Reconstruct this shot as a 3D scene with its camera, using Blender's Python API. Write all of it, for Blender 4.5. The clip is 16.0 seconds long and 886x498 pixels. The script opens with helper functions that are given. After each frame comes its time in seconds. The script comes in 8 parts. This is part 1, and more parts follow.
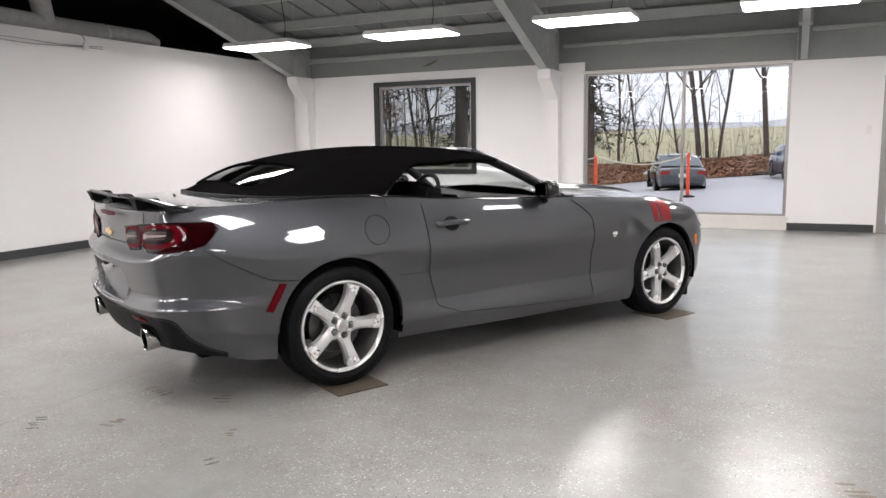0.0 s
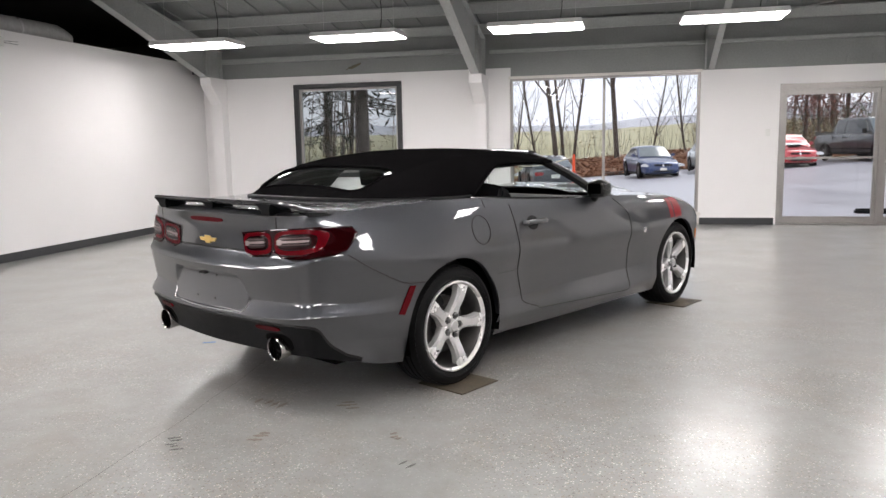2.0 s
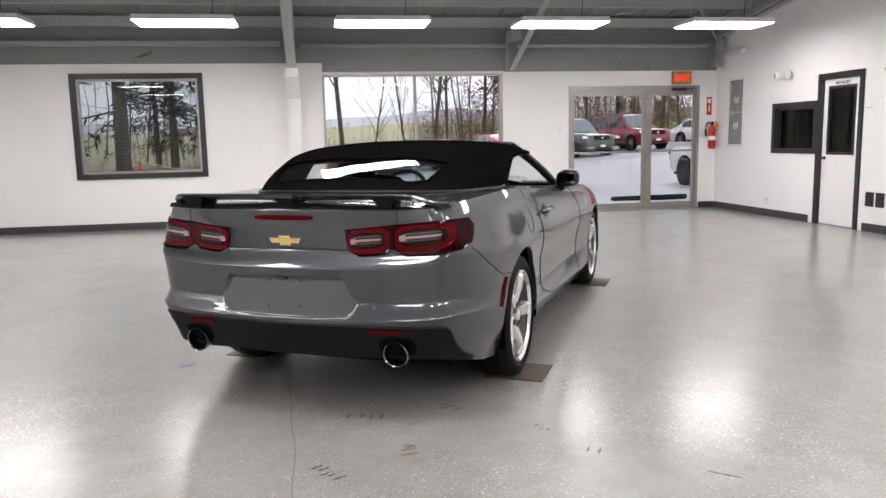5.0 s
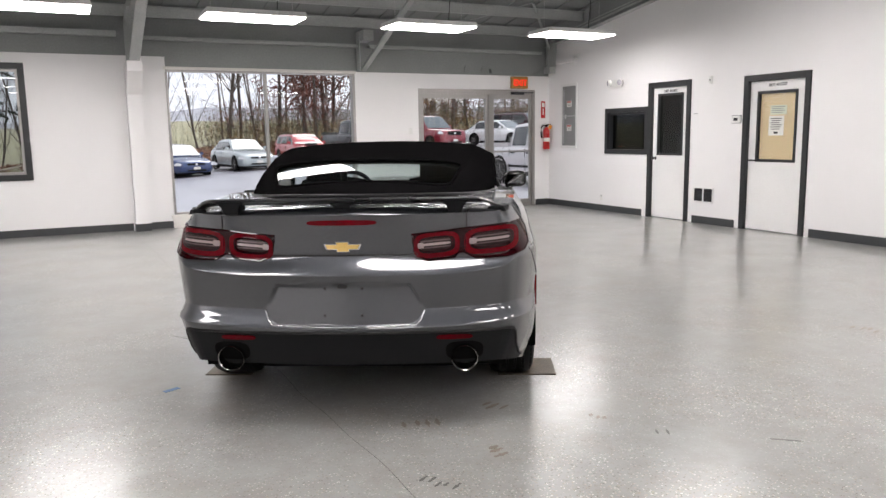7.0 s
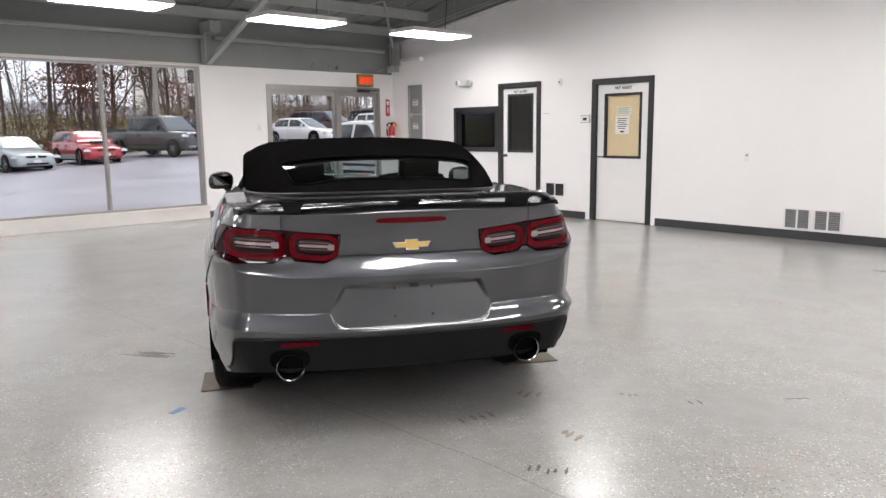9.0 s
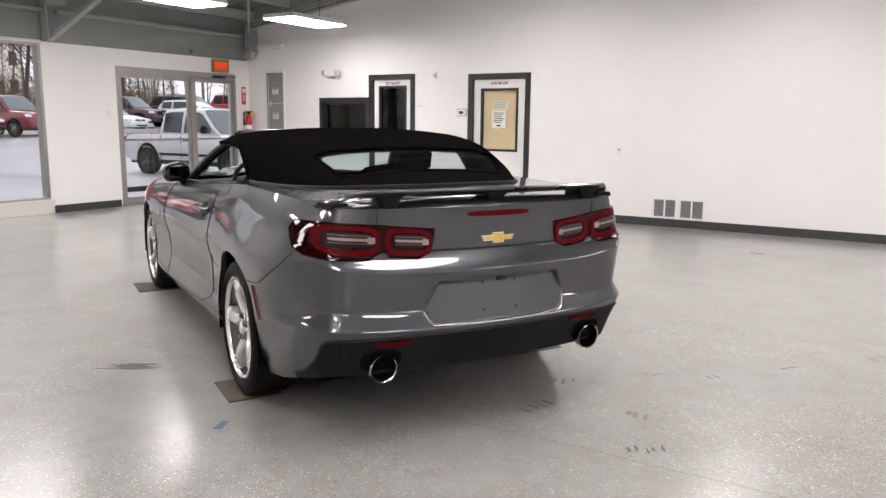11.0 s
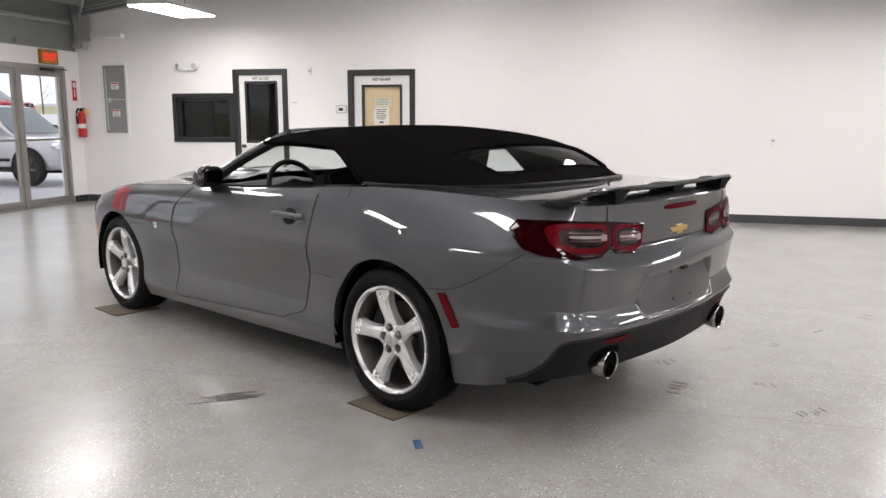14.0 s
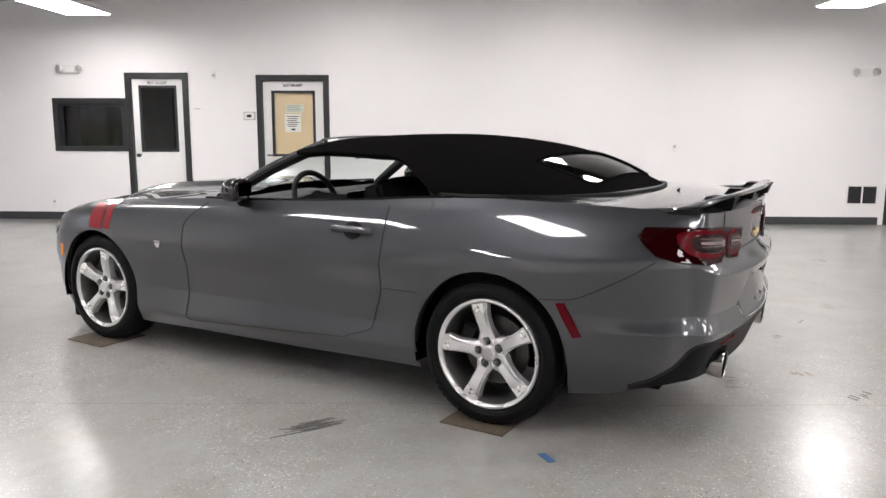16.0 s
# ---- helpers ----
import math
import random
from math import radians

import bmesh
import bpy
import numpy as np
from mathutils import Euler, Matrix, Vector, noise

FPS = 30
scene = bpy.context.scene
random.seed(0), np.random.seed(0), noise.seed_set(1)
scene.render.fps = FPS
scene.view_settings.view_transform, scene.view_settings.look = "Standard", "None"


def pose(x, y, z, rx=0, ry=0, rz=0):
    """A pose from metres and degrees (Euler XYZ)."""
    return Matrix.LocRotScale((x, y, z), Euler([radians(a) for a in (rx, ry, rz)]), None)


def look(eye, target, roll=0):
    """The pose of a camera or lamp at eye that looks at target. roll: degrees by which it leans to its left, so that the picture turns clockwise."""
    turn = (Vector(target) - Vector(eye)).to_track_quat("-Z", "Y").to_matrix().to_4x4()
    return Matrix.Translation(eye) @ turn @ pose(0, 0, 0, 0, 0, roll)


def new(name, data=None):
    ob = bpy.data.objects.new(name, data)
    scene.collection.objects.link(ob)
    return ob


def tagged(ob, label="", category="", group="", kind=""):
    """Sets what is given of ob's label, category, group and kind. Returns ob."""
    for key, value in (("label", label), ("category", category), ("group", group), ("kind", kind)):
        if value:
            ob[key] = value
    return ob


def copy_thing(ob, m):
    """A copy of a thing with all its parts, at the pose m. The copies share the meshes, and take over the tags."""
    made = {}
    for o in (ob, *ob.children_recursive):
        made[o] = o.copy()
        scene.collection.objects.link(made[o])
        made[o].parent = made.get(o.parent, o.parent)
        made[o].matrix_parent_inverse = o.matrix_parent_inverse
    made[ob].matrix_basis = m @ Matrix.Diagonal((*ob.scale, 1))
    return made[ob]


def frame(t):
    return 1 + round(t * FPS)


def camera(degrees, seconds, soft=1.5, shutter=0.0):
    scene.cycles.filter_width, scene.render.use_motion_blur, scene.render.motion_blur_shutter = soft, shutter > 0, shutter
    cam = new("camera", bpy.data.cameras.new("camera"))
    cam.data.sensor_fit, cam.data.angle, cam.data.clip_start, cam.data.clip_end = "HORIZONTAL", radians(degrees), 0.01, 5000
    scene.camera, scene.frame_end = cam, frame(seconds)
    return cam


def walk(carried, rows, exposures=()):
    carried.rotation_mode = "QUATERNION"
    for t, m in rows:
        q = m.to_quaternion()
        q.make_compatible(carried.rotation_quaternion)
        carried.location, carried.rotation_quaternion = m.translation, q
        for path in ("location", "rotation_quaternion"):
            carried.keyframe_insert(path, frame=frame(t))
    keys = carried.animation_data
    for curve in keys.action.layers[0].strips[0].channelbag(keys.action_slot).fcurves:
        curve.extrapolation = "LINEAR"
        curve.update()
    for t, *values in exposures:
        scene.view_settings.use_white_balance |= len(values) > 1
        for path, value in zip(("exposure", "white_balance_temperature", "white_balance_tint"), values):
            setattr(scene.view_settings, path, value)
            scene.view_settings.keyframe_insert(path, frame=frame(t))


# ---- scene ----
cam = camera(60.8, 16.0)
METRES, EYE, TILT, LEAN, TURN = 10.54, 1.347, 0.0, 0.0, 23.2
PATH = [
    (0, (0.141, 0.26, 1.34), (-0.694, 2.056, 1.066), -0.9),
    (0.5, (-0.194, 0.088, 1.338), (-0.924, 1.931, 1.068), -1.0),
    (1, (-0.538, -0.013, 1.325), (-1.191, 1.859, 1.057), -1.2),
    (1.5, (-0.911, -0.137, 1.348), (-1.465, 1.766, 1.083), -1.2),
    (2, (-1.222, -0.328, 1.36), (-1.671, 1.602, 1.087), -1.1),
    (2.5, (-1.559, -0.385, 1.34), (-1.887, 1.568, 1.062), -0.9),
    (3, (-1.9, -0.44, 1.348), (-2.116, 1.528, 1.062), -0.9),
    (3.5, (-2.245, -0.491, 1.353), (-2.34, 1.486, 1.062), -1.2),
    (3.7, (-2.368, -0.501, 1.345), (-2.419, 1.477, 1.054), -1.4),
    (5.8, (-3.771, -0.198, 1.34), (-3.188, 1.693, 1.049), -0.7),
    (6, (-3.898, -0.21, 1.361), (-3.259, 1.662, 1.066), -0.6),
    (6.5, (-4.191, -0.075, 1.381), (-3.425, 1.749, 1.088), -0.6),
    (7, (-4.462, 0.109, 1.373), (-3.587, 1.882, 1.075), -0.9),
    (7.5, (-4.748, 0.256, 1.377), (-3.759, 1.967, 1.072), -0.9),
    (8, (-5.053, 0.375, 1.389), (-3.958, 2.02, 1.08), -0.8),
    (8.5, (-5.301, 0.588, 1.369), (-4.094, 2.152, 1.06), -0.8),
    (9, (-5.51, 0.819, 1.374), (-4.17, 2.271, 1.065), -0.6),
    (9.5, (-5.727, 1.026, 1.383), (-4.273, 2.362, 1.068), -0.5),
    (10, (-5.932, 1.254, 1.362), (-4.386, 2.483, 1.045), -0.3),
    (10.2, (-6.013, 1.372, 1.381), (-4.436, 2.558, 1.061), -0.2),
    (12.3, (-6.624, 2.5, 1.364), (-4.828, 3.315, 1.029), 1.4),
    (12.5, (-6.673, 2.626, 1.365), (-4.858, 3.396, 1.03), 1.3),
    (13, (-6.763, 2.926, 1.36), (-4.911, 3.603, 1.027), 0.9),
    (13.5, (-6.822, 3.246, 1.38), (-4.935, 3.818, 1.046), 0.4),
    (14, (-6.965, 3.55, 1.364), (-5.053, 4.029, 1.029), 0.2),
    (14.5, (-7.043, 3.82, 1.368), (-5.106, 4.184, 1.026), 0.1),
    (15, (-7.032, 4.131, 1.376), (-5.079, 4.399, 1.04), 0.1),
    (15.5, (-7.054, 4.439, 1.363), (-5.087, 4.596, 1.036), 0.2),
    (16, (-7.057, 4.737, 1.375), (-5.083, 4.798, 1.057), 0.2),
]
walk(cam, [(t, look(eye, target, roll)) for t, eye, target, roll in PATH], [(0.0, 0.0, 6500, 10), (8.0, 0.0, 6500, 10), (10.2, 0.0, 6560, 10), (12.5, 0.0, 6760, 12), (13.5, -0.03, 6620, 10), (14.5, 0.0, 6560, 10), (16.0, 0.0, 6500, 10)])

# ---- world and light ----
world = bpy.data.worlds.new("sky")
scene.world = world
world.use_nodes = True
_wt = world.node_tree
_sky = _wt.nodes.new("ShaderNodeTexSky")
_sky.sky_type, _sky.sun_disc = "NISHITA", False
_sky.sun_elevation, _sky.sun_rotation = radians(28), radians(200)
_sky.air_density, _sky.dust_density, _sky.ozone_density = 1.0, 6.0, 1.0
# overcast: the blue of the sky is washed out by an even cloud layer
_cloud = _wt.nodes.new("ShaderNodeTexNoise")
_cloud.inputs["Scale"].default_value, _cloud.inputs["Detail"].default_value = 2.2, 6
_cram = _wt.nodes.new("ShaderNodeValToRGB")
_cram.color_ramp.elements[0].position, _cram.color_ramp.elements[0].color = 0.30, (8.6, 8.8, 9.6, 1)
_cram.color_ramp.elements[1].position, _cram.color_ramp.elements[1].color = 0.75, (10.8, 10.7, 11.0, 1)
_cmix = _wt.nodes.new("ShaderNodeMix")
_cmix.data_type = "RGBA"
_cmix.inputs["Factor"].default_value = 0.85
_wt.links.new(_cloud.outputs["Fac"], _cram.inputs["Fac"])
_wt.links.new(_sky.outputs["Color"], _cmix.inputs["A"])
_wt.links.new(_cram.outputs["Color"], _cmix.inputs["B"])
_bg = _wt.nodes["Background"]
_wt.links.new(_cmix.outputs["Result"], _bg.inputs["Color"])
_bg.inputs["Strength"].default_value = 0.15

sun = new("sun", bpy.data.lights.new("sun", "SUN"))
sun.data.energy, sun.data.angle, sun.data.color = 1.5, radians(25), (1.0, 0.97, 0.93)
sun.matrix_world = look((20, 40, 40), (0, 14, 0))
LAMP_GLOW = 25.5

# ---- materials ----
def nodes_of(m):
    m.use_nodes = True
    t = m.node_tree
    return t, t.nodes["Principled BSDF"]


def surf(name, col, rough=0.5, metal=0.0, var=0.10, scale=5.0, bump=0.0, bscale=60.0, coat=0.0, spec=0.5, alt=None, fine=0.05, rvar=0.08):
    """A surface with colour varied at two scales, uneven gloss and fine relief, in metres of the object."""
    m = bpy.data.materials.new(name)
    t, p = nodes_of(m)
    co = t.nodes.new("ShaderNodeTexCoord")
    big, small = t.nodes.new("ShaderNodeTexNoise"), t.nodes.new("ShaderNodeTexNoise")
    big.inputs["Scale"].default_value, big.inputs["Detail"].default_value = scale, 5
    small.inputs["Scale"].default_value, small.inputs["Detail"].default_value = bscale, 4
    for n in (big, small):
        t.links.new(co.outputs["Object"], n.inputs["Vector"])
    dark = alt or tuple(c * (1 - 2 * var) for c in col)
    ramp = t.nodes.new("ShaderNodeMix")
    ramp.data_type = "RGBA"
    ramp.inputs["A"].default_value, ramp.inputs["B"].default_value = (*dark, 1), (*[min(1, c * (1 + var)) for c in col], 1)
    t.links.new(big.outputs["Fac"], ramp.inputs["Factor"])
    grain = t.nodes.new("ShaderNodeMix")
    grain.data_type, grain.blend_type = "RGBA", "OVERLAY"
    grain.inputs["Factor"].default_value = fine * 4
    t.links.new(ramp.outputs["Result"], grain.inputs["A"])
    t.links.new(small.outputs["Fac"], grain.inputs["B"])
    t.links.new(grain.outputs["Result"], p.inputs["Base Color"])
    mr = t.nodes.new("ShaderNodeMapRange")
    mr.inputs["To Min"].default_value, mr.inputs["To Max"].default_value = max(0.02, rough - rvar), min(1, rough + rvar)
    t.links.new(big.outputs["Fac"], mr.inputs["Value"])
    t.links.new(mr.outputs["Result"], p.inputs["Roughness"])
    p.inputs["Metallic"].default_value = metal
    p.inputs["Specular IOR Level"].default_value = spec
    if coat:
        p.inputs["Coat Weight"].default_value, p.inputs["Coat Roughness"].default_value = coat, 0.03
    if bump:
        b = t.nodes.new("ShaderNodeBump")
        b.inputs["Strength"].default_value, b.inputs["Distance"].default_value = bump, 0.004
        t.links.new(small.outputs["Fac"], b.inputs["Height"])
        t.links.new(b.outputs["Normal"], p.inputs["Normal"])
    return m


def glow(name, col, strength):
    m = bpy.data.materials.new(name)
    t, p = nodes_of(m)
    p.inputs["Base Color"].default_value = (*col, 1)
    p.inputs["Emission Color"].default_value = (*col, 1)
    p.inputs["Emission Strength"].default_value = strength
    p.inputs["Roughness"].default_value = 0.4
    return m


def glass(name, tint, ior=1.45, tint_mix=1.0, rough=0.0):
    """Thin pane: what is behind it shows through its tint, and it mirrors by Fresnel."""
    m = bpy.data.materials.new(name)
    m.use_nodes = True
    t = m.node_tree
    t.nodes.clear()
    out, mix = t.nodes.new("ShaderNodeOutputMaterial"), t.nodes.new("ShaderNodeMixShader")
    tr, gl, lw = t.nodes.new("ShaderNodeBsdfTransparent"), t.nodes.new("ShaderNodeBsdfGlossy"), t.nodes.new("ShaderNodeLayerWeight")
    tr.inputs["Color"].default_value = (*tint, 1)
    gl.inputs["Roughness"].default_value = rough
    lw.inputs["Blend"].default_value = 0.5
    pw, ma = t.nodes.new("ShaderNodeMath"), t.nodes.new("ShaderNodeMath")
    pw.operation, pw.inputs[1].default_value = "POWER", 5.0
    ma.operation, ma.inputs[1].default_value, ma.inputs[2].default_value = "MULTIPLY_ADD", 0.9, ((ior - 1) / (ior + 1)) ** 2
    t.links.new(lw.outputs["Facing"], pw.inputs[0])
    t.links.new(pw.outputs[0], ma.inputs[0])
    t.links.new(ma.outputs[0], mix.inputs["Fac"])
    t.links.new(tr.outputs["BSDF"], mix.inputs[1])
    t.links.new(gl.outputs["BSDF"], mix.inputs[2])
    t.links.new(mix.outputs["Shader"], out.inputs["Surface"])
    return m


def floor_material():
    """Grey epoxy over terrazzo-like concrete: pale chips, worn patches, a glossy sealer."""
    m = bpy.data.materials.new("sealed_concrete")
    t, p = nodes_of(m)
    L, N = t.links, t.nodes
    co = N.new("ShaderNodeTexCoord")

    def noise_at(scale, detail=5, rough=0.55):
        n = N.new("ShaderNodeTexNoise")
        n.inputs["Scale"].default_value, n.inputs["Detail"].default_value, n.inputs["Roughness"].default_value = scale, detail, rough
        L.new(co.outputs["Object"], n.inputs["Vector"])
        return n

    def ramp(src, a, b, ca, cb):
        r = N.new("ShaderNodeValToRGB")
        r.color_ramp.elements[0].position, r.color_ramp.elements[0].color = a, (*ca, 1)
        r.color_ramp.elements[1].position, r.color_ramp.elements[1].color = b, (*cb, 1)
        L.new(src, r.inputs["Fac"])
        return r

    def mixed(fac, a, b, kind="MIX"):
        x = N.new("ShaderNodeMix")
        x.data_type, x.blend_type = "RGBA", kind
        for key, v in (("Factor", fac), ("A", a), ("B", b)):
            if isinstance(v, (int, float)):
                x.inputs[key].default_value = v
            elif isinstance(v, tuple):
                x.inputs[key].default_value = (*v, 1)
            else:
                L.new(v, x.inputs[key])
        return x.outputs["Result"]

    clouds = noise_at(0.55, 6)
    base = ramp(clouds.outputs["Fac"], 0.25, 0.75, (0.258, 0.260, 0.255), (0.326, 0.325, 0.315)).outputs["Color"]
    # worn patches where the pale and tan aggregate shows
    worn = ramp(noise_at(0.9, 7, 0.62).outputs["Fac"], 0.40, 0.62, (0.10,) * 3, (1.0,) * 3).outputs["Color"]
    chips = N.new("ShaderNodeTexVoronoi")
    chips.inputs["Scale"].default_value = 105
    L.new(co.outputs["Object"], chips.inputs["Vector"])
    pick = N.new("ShaderNodeSeparateColor")
    L.new(chips.outputs["Color"], pick.inputs["Color"])
    some = ramp(pick.outputs["Red"], 0.56, 0.62, (0,) * 3, (1,) * 3).outputs["Color"]
    near = ramp(chips.outputs["Distance"], 0.34, 0.52, (1,) * 3, (0,) * 3).outputs["Color"]
    chip = mixed(1.0, mixed(1.0, some, near, "MULTIPLY"), worn, "MULTIPLY")
    tone = ramp(pick.outputs["Green"], 0.10, 0.95, (0.12, 0.10, 0.085), (0.72, 0.70, 0.66))
    mid = tone.color_ramp.elements.new(0.5)
    mid.color = (0.37, 0.31, 0.25, 1)
    tone = tone.outputs["Color"]
    base = mixed(chip, base, tone)
    pits = ramp(noise_at(46, 2).outputs["Fac"], 0.31, 0.36, (1,) * 3, (0,) * 3).outputs["Color"]
    pits = mixed(1.0, pits, worn, "MULTIPLY")
    base = mixed(mixed(1.0, pits, (0.8,) * 3, "MULTIPLY"), base, (0.13, 0.125, 0.115))
    stain = ramp(noise_at(1.7, 8, 0.7).outputs["Fac"], 0.50, 0.80, (0,) * 3, (0.55,) * 3).outputs["Color"]
    base = mixed(stain, base, (0.30, 0.255, 0.215))
    grime = ramp(noise_at(4.6, 7, 0.68).outputs["Fac"], 0.36, 0.62, (0.84, 0.82, 0.80), (1, 1, 1)).outputs["Color"]
    base = mixed(1.0, base, grime, "MULTIPLY")
    L.new(base, p.inputs["Base Color"])
    rr = ramp(noise_at(2.3, 6).outputs["Fac"], 0.3, 0.75, (0.30,) * 3, (0.42,) * 3).outputs["Color"]
    L.new(rr, p.inputs["Roughness"])
    p.inputs["Coat Weight"].default_value, p.inputs["Coat Roughness"].default_value, p.inputs["Coat IOR"].default_value = 1.0, 0.215, 1.34
    p.inputs["Specular IOR Level"].default_value = 0.22
    b = N.new("ShaderNodeBump")
    b.inputs["Strength"].default_value, b.inputs["Distance"].default_value = 0.10, 0.003
    L.new(noise_at(26, 6).outputs["Fac"], b.inputs["Height"])
    L.new(b.outputs["Normal"], p.inputs["Normal"])
    b2 = N.new("ShaderNodeBump")
    b2.inputs["Strength"].default_value, b2.inputs["Distance"].default_value = 0.05, 0.01
    L.new(noise_at(3.2, 3).outputs["Fac"], b2.inputs["Height"])
    L.new(b2.outputs["Normal"], p.inputs["Coat Normal"])
    return m


M_FLOOR = floor_material()
M_WALL = surf("white_wall_paint", (0.80, 0.79, 0.785), 0.55, var=0.02, scale=1.3, bump=0.12, bscale=160, fine=0.01)
M_GREY = surf("grey_green_steel_paint", (0.255, 0.268, 0.262), 0.5, var=0.07, scale=2.2, bump=0.15, bscale=40)
M_STEELWORK = surf("pale_grey_steelwork", (0.40, 0.415, 0.405), 0.5, var=0.08, scale=2.5, bump=0.15, bscale=40)
M_ROOFSHEET = surf("grey_roof_lining", (0.215, 0.226, 0.222), 0.6, var=0.08, scale=1.2, bump=0.2, bscale=25)
M_BASE = surf("charcoal_baseboard", (0.038, 0.041, 0.043), 0.45, var=0.12, scale=4)
M_TRIM = surf("charcoal_trim_paint", (0.018, 0.019, 0.0205), 0.4, var=0.10, scale=6)
M_DOOR = surf("white_door_paint", (0.78, 0.775, 0.76), 0.35, var=0.02, scale=2)
M_ALU = surf("dull_aluminium", (0.36, 0.345, 0.33), 0.42, metal=0.75, var=0.08, scale=5, bump=0.05)
M_SILL = surf("cream_sill_paint", (0.70, 0.68, 0.64), 0.5, var=0.06, scale=2.5)
M_CHROME = surf("polished_chrome", (0.80, 0.80, 0.80), 0.08, metal=1.0, var=0.02, rvar=0.03)
M_STEEL = surf("brushed_steel", (0.55, 0.55, 0.55), 0.3, metal=1.0, var=0.05)
M_BLACK = surf("black_plastic", (0.008, 0.008, 0.0085), 0.45, var=0.12, bump=0.1, bscale=300, spec=0.15)
M_WHITEPL = surf("white_plastic", (0.74, 0.74, 0.72), 0.4, var=0.03)
M_LAMPBODY = surf("white_lamp_housing", (0.72, 0.72, 0.71), 0.4, var=0.03)
M_LAMPGLOW = glow("lamp_diffuser", (1.0, 0.955, 0.955), LAMP_GLOW)
M_PANE = glass("clear_window_glass", (0.95, 0.96, 0.97), 1.40)
M_PANETINT = glass("grey_tinted_window_glass", (0.66, 0.68, 0.69), 1.4)
M_PANEDARK = glass("tinted_window_glass", (0.50, 0.52, 0.52), 1.5)
# dark base colour stands for missing light in the rooms behind the glass
M_UNLIT_ROOM = surf("unlit_room_lining", (0.06, 0.062, 0.068), 0.7, var=0.2)
# near-black base stands for the lack of light beyond the partition
M_UNLIT_BLACK = surf("unlit_space_black", (0.025, 0.025, 0.026), 0.8, var=0.3, scale=3)
M_DUCT = surf("wrapped_duct_foil", (0.42, 0.42, 0.41), 0.55, var=0.12, scale=7, bump=0.5, bscale=18)
M_WIRE = surf("black_cable", (0.02, 0.02, 0.02), 0.5)
M_GREYPL = surf("grey_enamel", (0.25, 0.26, 0.26), 0.4, var=0.05)
M_RED = surf("red_enamel", (0.50, 0.02, 0.02), 0.3, var=0.08)
M_ORANGE = surf("orange_tag", (0.95, 0.40, 0.04), 0.5)
M_PAPER = surf("paper", (0.75, 0.74, 0.70), 0.7, var=0.03)
M_INK = surf("black_ink", (0.02, 0.02, 0.02), 0.6)
M_TANPAPER = surf("tan_paper_behind_glass", (0.80, 0.62, 0.36), 0.6, var=0.04, scale=3)
M_SCUFF = surf("rubber_scuff", (0.075, 0.071, 0.066), 0.5, var=0.3, scale=30)
M_STAIN = surf("brown_stain", (0.17, 0.135, 0.105), 0.45, var=0.3, scale=14)
M_TAPE = surf("blue_tape", (0.05, 0.12, 0.26), 0.5, var=0.15, scale=40)
M_MAT = surf("worn_tan_board", (0.095, 0.075, 0.050), 0.6, var=0.35, scale=9, bump=0.5, bscale=70, fine=0.1)


# ---- mesh helpers ----
def box(x0, x1, y0, y1, z0, z1, bev=0.0, bm=None):
    bm = bm or bmesh.new()
    r = bmesh.ops.create_cube(bm, size=1, matrix=Matrix.Translation(((x0 + x1) / 2, (y0 + y1) / 2, (z0 + z1) / 2)) @ Matrix.Diagonal((x1 - x0, y1 - y0, z1 - z0, 1)))
    if bev:
        vs = set(r["verts"])
        bmesh.ops.bevel(bm, geom=[e for e in bm.edges if e.verts[0] in vs], offset=bev, segments=2, affect="EDGES", clamp_overlap=True)
    return bm


def boxes(*rows, bev=0.0):
    bm = bmesh.new()
    for r in rows:
        box(*r, bev=bev, bm=bm)
    return bm


def lathe(profile, n=32, axis="z", bm=None, m=None, closed=False):
    """Turns (radius, height) pairs about an axis."""
    bm = bm or bmesh.new()
    rings = []
    for r, h in profile:
        ring = []
        for i in range(n):
            a = 2 * math.pi * i / n
            p = Vector((r * math.cos(a), r * math.sin(a), h))
            if axis == "y":
                p = Vector((p.x, p.z, p.y))
            elif axis == "x":
                p = Vector((p.z, p.x, p.y))
            ring.append(bm.verts.new(m @ p if m else p))
        rings.append(ring)
    pairs = list(zip(rings, rings[1:])) + ([(rings[-1], rings[0])] if closed else [])
    for a, b in pairs:
        for i in range(n):
            bm.faces.new((a[i], a[(i + 1) % n], b[(i + 1) % n], b[i]))
    if not closed:
        for ring in (rings[0], rings[-1]):
            try:
                bm.faces.new(ring)
            except ValueError:
                pass
    bmesh.ops.recalc_face_normals(bm, faces=bm.faces)
    return bm


def tube(points, r, n=8, bm=None, r_end=None, cap=True):
    """A round bar along points."""
    bm = bm or bmesh.new()
    pts = [Vector(p) for p in points]
    rings, up = [], Vector((0, 0, 1))
    for i, p in enumerate(pts):
        d = (pts[min(i + 1, len(pts) - 1)] - pts[max(i - 1, 0)]).normalized()
        side = d.cross(up)
        if side.length < 0.05:
            side = d.cross(Vector((1, 0, 0)))
        side.normalize()
        up2 = side.cross(d)
        k = i / max(1, len(pts) - 1)
        rad = r if r_end is None else r + (r_end - r) * k
        rings.append([bm.verts.new(p + rad * (math.cos(2 * math.pi * j / n) * side + math.sin(2 * math.pi * j / n) * up2)) for j in range(n)])
    for a, b in zip(rings, rings[1:]):
        for j in range(n):
            bm.faces.new((a[j], a[(j + 1) % n], b[(j + 1) % n], b[j]))
    if cap:
        bm.faces.new(list(reversed(rings[0])))
        bm.faces.new(rings[-1])
    return bm


